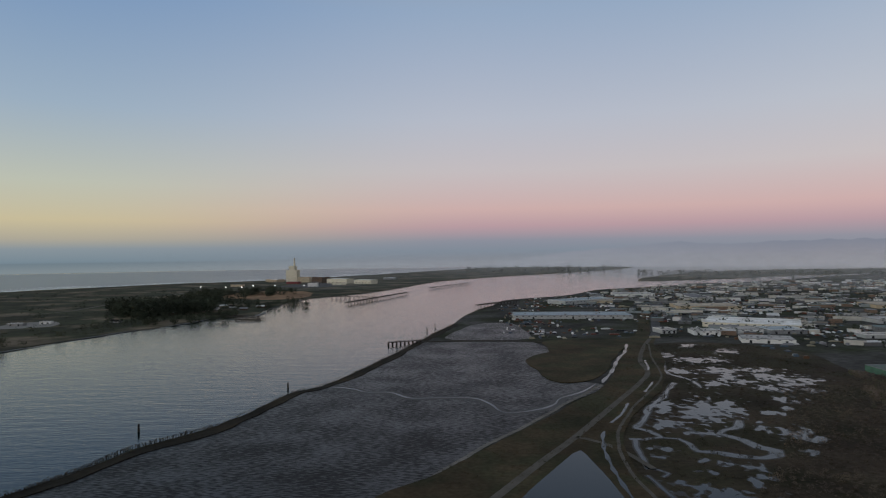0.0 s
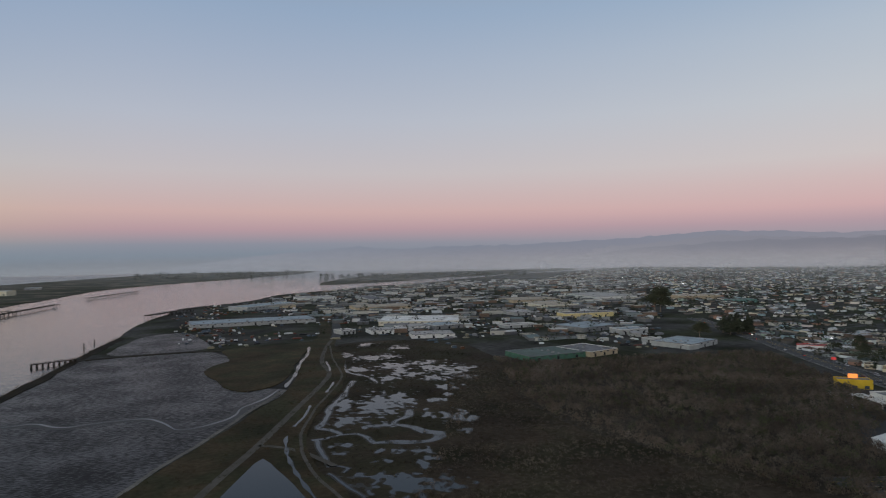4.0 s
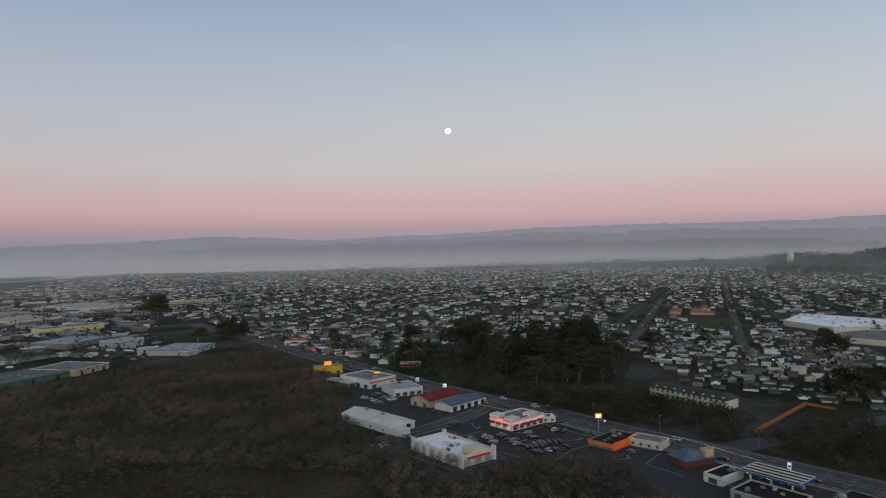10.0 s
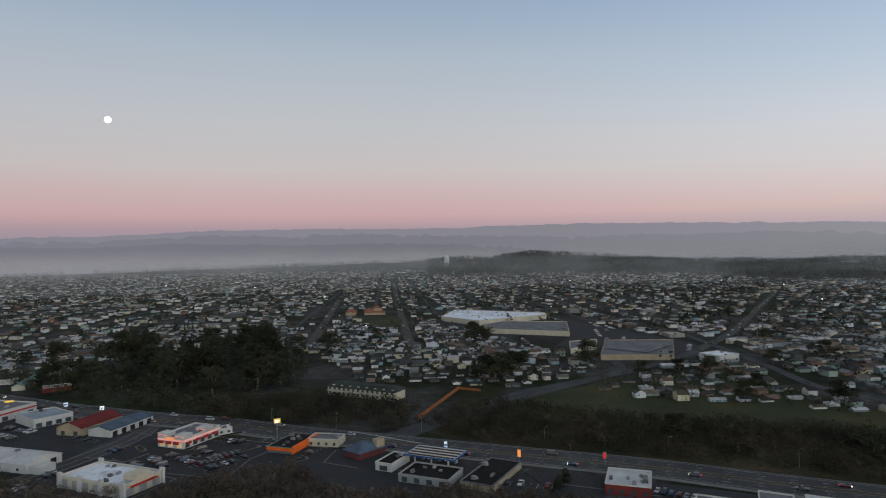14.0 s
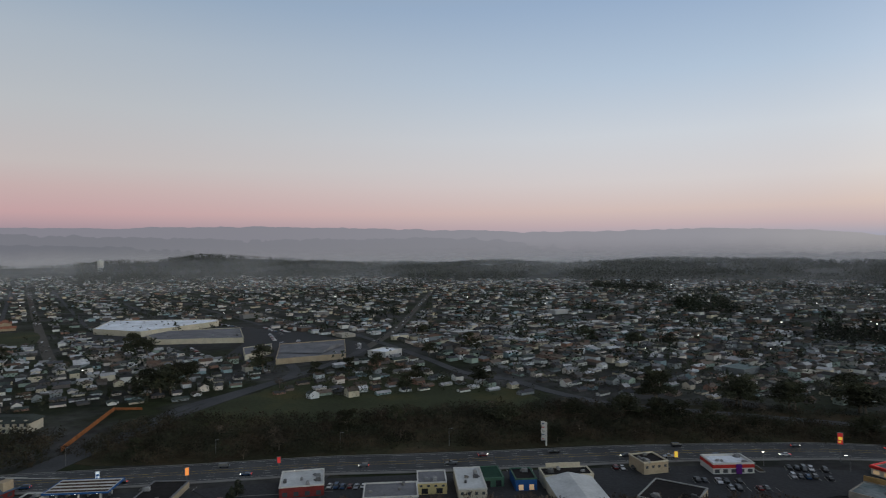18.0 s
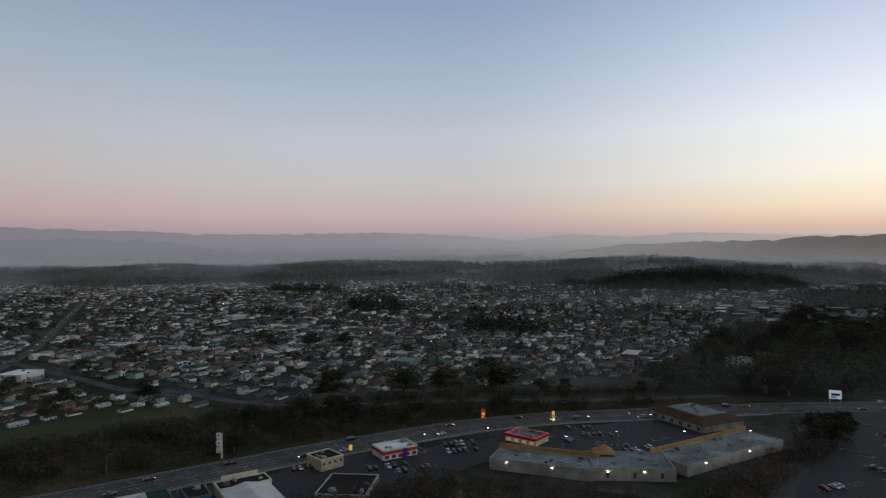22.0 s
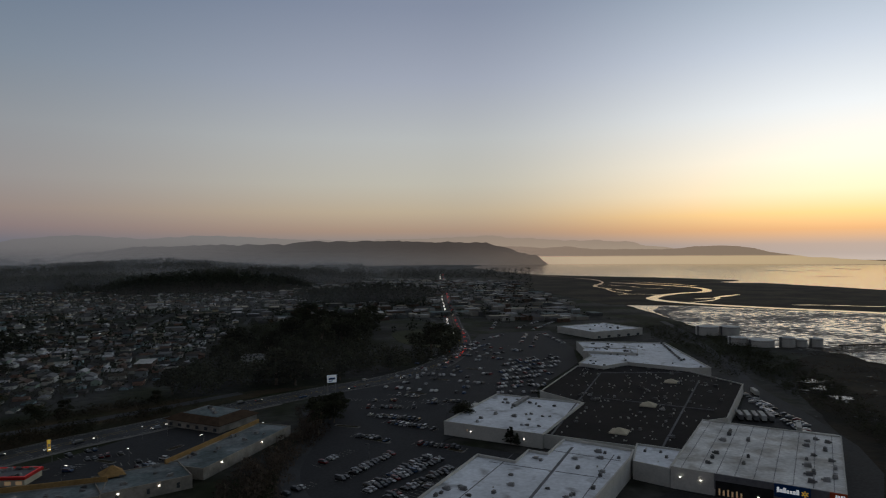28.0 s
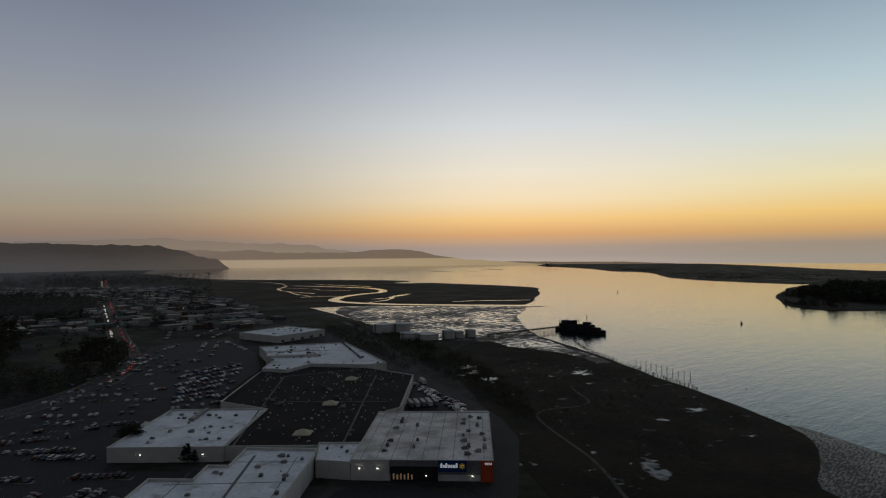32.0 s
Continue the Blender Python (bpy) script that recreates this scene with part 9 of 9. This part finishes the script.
def street_lamp(x, y, h, rz, label="tall street lamp with a lit white head", group="lamps of the parking lots", double=False, lit=True):
    th = empty("street_lamp", x, y, 0.2, rz, label, "street lamp", group)
    part("pole", rod(bmesh.new(), (0, 0, 0), (0, 0, h), 0.14, 0.08, 8), M["grey"], th)
    for s in (1, -1) if double else (1,):
        part("arm", rod(bmesh.new(), (0, 0, h - 0.15), (s * 1.6, 0, h + 0.1), 0.06, 0.05, 6), M["grey"], th)
        head = part("lamp_head", cube(min(s * 1.2, s * 2.1), max(s * 1.2, s * 2.1), -0.3, 0.3, h - 0.02, h + 0.2, bevel=0.05), M["grey"], th)
        part("lens", cube(min(s * 1.15, s * 2.15), max(s * 1.15, s * 2.15), -0.34, 0.34, h - 0.16, h - 0.04), M["lamp"] if lit else M["glass"], head)


for x, y in ((84, -347), (67, -360), (48, -373), (36, -377), (73, -316), (49, -336), (16, -348), (-12, -360), (112, -318), (140, -296)):
    street_lamp(x, y, 7.0, rc.uniform(0, 360))
for x, y in ((392, 40), (371, 2), (352, -45), (318, -105), (288, -158), (258, -205)):
    street_lamp(x, y, 9.0, 200, "unlit highway lamp post beside the kerb", "lamps of the highway", lit=False)
for x, y in ((440, 210), (405, 150), (-120, -362), (-60, -300), (-150, -470), (-210, -520)):
    street_lamp(x, y, 8.0, rc.uniform(0, 360), "unlit lamp post of a parking lot", lit=False)


M["signdim"] = glow("softly_lit_sign", (0.75, 0.85, 0.95), 0.35)


def pylon_sign(x, y, h, w, hh, face, rz, label, posts=1, second=None):
    """A roadside sign: posts, cabinet and a lit face on both sides."""
    th = empty("pylon_sign", x, y, 0.2, rz, label, "sign", "roadside signs")
    for k in range(posts):
        px = 0 if posts == 1 else -w * 0.4 + k * w * 0.8
        part("post", cube(px - 0.2, px + 0.2, -0.2, 0.2, 0, h - hh), M["grey"], th)
    cab = part("cabinet", cube(-w / 2, w / 2, -0.25, 0.25, h - hh + 0.01, h, bevel=0.05), M["grey"], th)
    for sy in (-1, 1):
        part("face", cube(-w / 2 + 0.15, w / 2 - 0.15, min(sy * 0.26, sy * 0.34), max(sy * 0.26, sy * 0.34), h - hh + 0.15, h - 0.15), face, cab)
        if second:
            part("bar", cube(-w * 0.32, w * 0.32, min(sy * 0.345, sy * 0.40), max(sy * 0.345, sy * 0.40), h - hh * 0.62, h - hh * 0.36), second, cab)
            part("bar", cube(-w * 0.32, w * 0.1, min(sy * 0.345, sy * 0.40), max(sy * 0.345, sy * 0.40), h - hh * 0.84, h - hh * 0.72), second, cab)


def turn_to_eye(x, y):
    return math.degrees(math.atan2(-x, y)) 


pylon_sign(350, 33, 13, 3.6, 2.6, M["signyellow"], turn_to_eye(350, 33) + 15, "tall pole sign with a lit yellow face", 1, M["signwhite"])
pylon_sign(293, -84, 6.0, 1.7, 3.6, M["signorange"], turn_to_eye(293, -84), "lit orange roadside sign")
pylon_sign(442, 173, 8, 2.6, 2.8, M["signdim"], turn_to_eye(442, 173), "lit white sign above the shops", 1, M["blue"])
pylon_sign(426, 146, 8, 2.6, 2.6, M["signwhite"], turn_to_eye(426, 146), "lit pale yellow roadside sign", 1, M["green"])
pylon_sign(457, 213, 8, 5, 1.4, M["signyellow"], turn_to_eye(457, 213), "small lit yellow sign board")
pylon_sign(279, -121, 6.5, 1.7, 3.0, M["signred"], turn_to_eye(279, -121), "lit red roadside sign")
pylon_sign(307, -51, 8, 1.8, 3.6, M["signdim"], turn_to_eye(307, -51), "white fuel price sign with plain bars", 1, M["blue"])
tw = empty("sign_tower", 226, -242, 0.2, turn_to_eye(226, -242), "tall narrow white sign tower of stacked tenant panels", "sign", "roadside signs")
part("post", cube(0.6, 1.5, -0.3, 0.3, 0, 12.2, bevel=0.05), M["white"], tw)
for k, (z0, z1) in enumerate(((2.8, 4.9), (5.1, 6.6), (6.8, 8.6), (8.8, 10.4), (10.6, 12.6))):
    pn = part("tenant_panel", cube(-1.5 + 0.25 * (k % 2), 0.58, -0.35, 0.35, z0, z1, bevel=0.05), M["white"], tw)
    part("lettering_bar", cube(-1.1, 0.2, -0.38, -0.36, z0 + 0.6, z0 + 1.0), (M["red"], M["navy"], M["green"])[k % 3], pn)
pylon_sign(120, -329, 13.5, 2.4, 5.5, M["signred"], turn_to_eye(120, -329), "tall pole sign with a lit red face", 1, M["signyellow"])
pylon_sign(88, -358, 8.5, 1.8, 6.0, M["signyellow"], turn_to_eye(88, -358), "narrow lit yellow sign", 1, M["cream"])
pylon_sign(-62, -437, 15.6, 6.8, 5.4, M["signdim"], turn_to_eye(-62, -437) + 12, "large mall sign on two posts", 2, M["navy"])
pylon_sign(169, -271, 5.0, 1.8, 3.0, M["signyellow"], turn_to_eye(169, -271), "small lit yellow sign")
pylon_sign(560, 330, 7.0, 4.0, 2.6, M["signred"], turn_to_eye(560, 330), "lit red sign by the road")

# ---------------------------------------------------------------- waterfront
for k, (x, y, h) in enumerate(((-176, 366, 5), (-119, 484, 4.4), (-22, 832, 6), (-12, 868, 6), (-300, 1130, 7), (-280, 1200, 7))):
    th = empty("mooring_pile", x, y, -0.6, 0, "dark timber mooring pile standing in the bay", "pile", "mooring piles")
    for q in range(3):
        part("timber", rod(bmesh.new(), (0.5 * math.cos(q * 2.1), 0.5 * math.sin(q * 2.1), 0), (0.2 * math.cos(q * 2.1), 0.2 * math.sin(q * 2.1), h), 0.32, 0.26, 8), M["timber"], th)
    part("band", rod(bmesh.new(), (0, 0, h * 0.8), (0, 0, h * 0.86), 0.68, 0.68, 10), M["dark"], th)
rp = random.Random(60)
bm = bmesh.new()
pile_line = smooth([(-196, 245), (-182, 267), (-170, 301), (-162, 333), (-140, 366), (-134, 374)], 0.8)
for x, y in pile_line:
    if rp.random() < 0.85:
        rod(bm, (x + rp.uniform(-0.8, 0.8) - 3, y + rp.uniform(-0.8, 0.8), -0.6), (x + rp.uniform(-0.4, 0.4) - 3, y, rp.uniform(0.8, 1.7)), 0.24, 0.2, 6)
me = bpy.data.meshes.new("old_piling")
bm.to_mesh(me)
me.materials.append(M["timber"])
tagged(new("old_piling", me), "row of rotten old pilings along the bank", "pilings", kind="stuff")
bm = bmesh.new()
for x, y in smooth([(-590, -372), (-547, -325), (-494, -251), (-470, -215), (-450, -185)], 1.8):
    if rp.random() < 0.7:
        rod(bm, (x - 4 + rp.uniform(-1, 1), y + rp.uniform(-1, 1), -0.6), (x - 4 + rp.uniform(-1, 1), y, rp.uniform(0.6, 2.2)), 0.25, 0.2, 6)
me = bpy.data.meshes.new("old_piling")
bm.to_mesh(me)
me.materials.append(M["timber"])
tagged(new("old_piling", me), "broken old pilings along the dark shore", "pilings", kind="stuff")
for k in range(11):
    t = k / 10
    th = empty("channel_pile", -514 + 33 * t - 8, -267 + 62 * t, -0.6, 0, "single thin pile standing off the shore", "pile", "row of piles off the shore")
    part("timber", rod(bmesh.new(), (0, 0, 0), (rp.uniform(-0.2, 0.2), 0, rp.uniform(3.6, 5.2)), 0.25, 0.2, 8), M["timber"], th)


def trestle(name, label, a, b, width, deck, bays, rails=True):
    """A timber pier on bents of piles."""
    L = math.dist(a, b)
    th = empty(name, (a[0] + b[0]) / 2, (a[1] + b[1]) / 2, -0.5, math.degrees(math.atan2(b[1] - a[1], b[0] - a[0])), label, "pier")
    part("deck", cube(-L / 2, L / 2, -width / 2, width / 2, deck - 0.5, deck), M["timber"], th)
    for k in range(bays + 1):
        x = -L / 2 + 0.4 + (L - 0.8) * k / bays
        bm = bmesh.new()
        for sy in (-0.42, 0, 0.42):
            rod(bm, (x, sy * width * 1.08, 0), (x, sy * width, deck - 0.5), 0.32, 0.28, 6)
        box(bm, x - 0.25, x + 0.25, -width / 2, width / 2, deck - 0.95, deck - 0.52)
        part("bent", bm, M["timber"], th)
    if rails:
        for sy in (-1, 1):
            part("rail", cube(-L / 2, L / 2, sy * (width / 2 - 0.15) - 0.06, sy * (width / 2 - 0.15) + 0.06, deck + 0.9, deck + 1.05), M["timber"], th)
    return th


trestle("pier", "long timber trestle to the moored vessel", (-562, -470), (-680, -450), 5, 5.0, 17)
trestle("pier", "old timber pier on many piles", (-194, 1290), (-93, 1611), 14, 5.5, 22)
trestle("pier", "approach of the old timber pier", (-260, 1480), (-150, 1440), 7, 5.5, 10)
trestle("pier", "ruined pier in the channel", (-40, 1838), (86, 2125), 12, 5, 16)
trestle("pier", "timber wharf on the east bank", (63, 1183), (150, 1300), 14, 6, 12)
trestle("pier", "small fishing pier at the mudflat", (-62, 706), (-26, 722), 4, 3.5, 8)
trestle("pier", "low dock on the peninsula shore", (-365, 1045), (-285, 1010), 8, 2.6, 10)
for a, b in ((trestle_spots[0], trestle_spots[1]), (trestle_spots[2], trestle_spots[3])):
    trestle("pier", "low boat dock off the peninsula shore", a, b, 5, 2.6, 9, False)
# moored dredger
sh = empty("vessel", -681, -421, -0.4, 84, "dark moored work vessel with superstructure and mast", "ship")
bm = bmesh.new()
sec = [(-40, 7.5), (-36, 9), (26, 9), (36, 5), (41, 1.2)]
rows_ = []
for x, w in sec:
    rows_.append([bm.verts.new(p) for p in ((x, -w * 0.85, 0), (x, -w, 4.2 + max(0, x - 20) * 0.08), (x, w, 4.2 + max(0, x - 20) * 0.08), (x, w * 0.85, 0))])
for a, b in zip(rows_, rows_[1:]):
    for k in range(4):
        bm.faces.new((a[k], b[k], b[(k + 1) % 4], a[(k + 1) % 4]))
bm.faces.new(rows_[0])
bm.faces.new(rows_[-1])
bmesh.ops.recalc_face_normals(bm, faces=bm.faces)
part("hull", bm, M["dark"], sh)
for nm, q in (("deckhouse", (-34, -4, -6.5, 6.5, 4.3, 11)), ("bridge", (-31, -16, -5.5, 5.5, 11.01, 15.5)), ("forward_house", (-1, 20, -5.5, 5.5, 4.3, 12)), ("wheelhouse", (6, 15, -4, 4, 12.01, 15.5)),
              ("winch_house", (22, 31, -4, 4, 4.9, 9)), ("funnel", (-12, -8, -2, 2, 11.01, 17)), ("lifeboat", (-28, -20, -7.4, -6.6, 8, 9.8)), ("lifeboat", (-28, -20, 6.6, 7.4, 8, 9.8))):
    house = part(nm, cube(*q, bevel=0.15), M["dark"], sh)
    if nm in ("deckhouse", "forward_house", "bridge"):
        for j in range(4):
            px = q[0] + (q[1] - q[0]) * (j + 0.6) / 4.2
            part("porthole", cube(px - 0.6, px + 0.6, q[2] - 0.08, q[3] + 0.08, q[5] - 2.2, q[5] - 1.2), M["glass"], house)
part("mast", rod(bmesh.new(), (10, 0, 15.5), (10, 0, 30), 0.5, 0.15, 8), M["dark"], sh)
part("crosstree", cube(9.7, 10.3, -3, 3, 24, 24.4), M["dark"], sh)
part("crane_boom", rod(bmesh.new(), (-3, 0, 11), (-6, 2, 21), 0.4, 0.25, 6), M["dark"], sh)
part("stern_frame", rod(bmesh.new(), (-38, 0, 4), (-38, 0, 14), 0.8, 0.5, 6), M["dark"], sh)
for px in (-37, -20, 0, 20, 33):
    part("rail_post", rod(bmesh.new(), (px, -8, 4.2), (px, -8, 6.2), 0.12, n=5), M["dark"], sh)
part("aft_mast", rod(bmesh.new(), (-24, 0, 15.5), (-24, 0, 22), 0.3, 0.1, 6), M["dark"], sh)
sh.matrix_basis = pose(-681, -421, -0.4, 0, 0, 84) @ Matrix.Diagonal((0.88, 0.9, 0.82, 1))
for x, y in ((-890, -303), (-1382, -753)):
    th = empty("channel_buoy", x, y, -0.4, 0, "small channel buoy in the bay", "buoy", "channel buoys")
    part("float", rod(bmesh.new(), (0, 0, 0), (0, 0, 1.2), 1.6, 1.4, 12), M["dark"], th)
    part("cage", rod(bmesh.new(), (0, 0, 1.2), (0, 0, 5.0), 0.9, 0.2, 6), M["dark"], th)
wt = empty("water_tower", 3950, -680, 0, 0, "white water tower at the edge of the town", "water tower")
part("tank", rod(bmesh.new(), (0, 0, 40), (0, 0, 78), 17, 17, 20), M["white"], wt)
part("tank_top", rod(bmesh.new(), (0, 0, 78.01), (0, 0, 86), 17, 3, 20), M["white"], wt)
for q in range(6):
    part("leg", rod(bmesh.new(), (14 * math.cos(q * 1.047), 14 * math.sin(q * 1.047), 0), (12 * math.cos(q * 1.047), 12 * math.sin(q * 1.047), 40), 1.2, 1.0, 8), M["white"], wt)
# small lamps far off
for x, y, h in ((-730, 1911, 8), (-649, 1896, 8), (-600, 1887, 8), (-583, 1947, 9), (-512, 1934, 9), (-420, 1916, 9)):
    th = empty("floodlight", x, y, 0.4, 0, "bright white floodlight mast at the mill yard", "floodlight", "mill yard floodlights")
    part("mast", rod(bmesh.new(), (0, 0, 0), (0, 0, h), 0.3, 0.2, 6), M["grey"], th)
    part("lens", cube(-1.6, 1.6, -0.6, 0.6, h, h + 1.0), M["lamp"], th)
rl = random.Random(90)
bm = bmesh.new()
for _ in range(70):
    az, r = radians(rl.uniform(20, 205)), rl.uniform(600, 2600)
    x, y = r * math.sin(az), r * math.cos(az)
    if town_ok(x, y):
        s = 0.16 + r * 0.00022
        box(bm, x - s, x + s, y - s, y + s, 4.5, 4.5 + s * 1.4)
me = bpy.data.meshes.new("town_lamps")
bm.to_mesh(me)
me.materials.append(M["lamp"])
tagged(new("town_lamps", me), "small lit lamps among the far houses", "lamps", kind="stuff")

# lamps of the traffic far down the highway, and of shops beside it
for name, material, side, label in (("far_headlights", M["headlight"], 1, "white headlights of far traffic on the highway"), ("far_taillights", M["taillight"], -1, "red tail lights of far traffic on the highway")):
    bm = bmesh.new()
    for (x, y), (u, v) in zip(line, line[1:]):
        if math.hypot(x, y) > 560 and y < -300 and rc.random() < 0.10:
            L = math.dist((x, y), (u, v)) or 1
            for s in (0.0, 1.3):
                px, py = x - (v - y) / L * (side * 6 + s), y + (u - x) / L * (side * 6 + s)
                box(bm, px - 0.3, px + 0.3, py - 0.3, py + 0.3, 0.7, 1.15)
    me = bpy.data.meshes.new(name)
    bm.to_mesh(me)
    bm.free()
    me.materials.append(material)
    tagged(new(name, me), label, "lamps", kind="stuff")
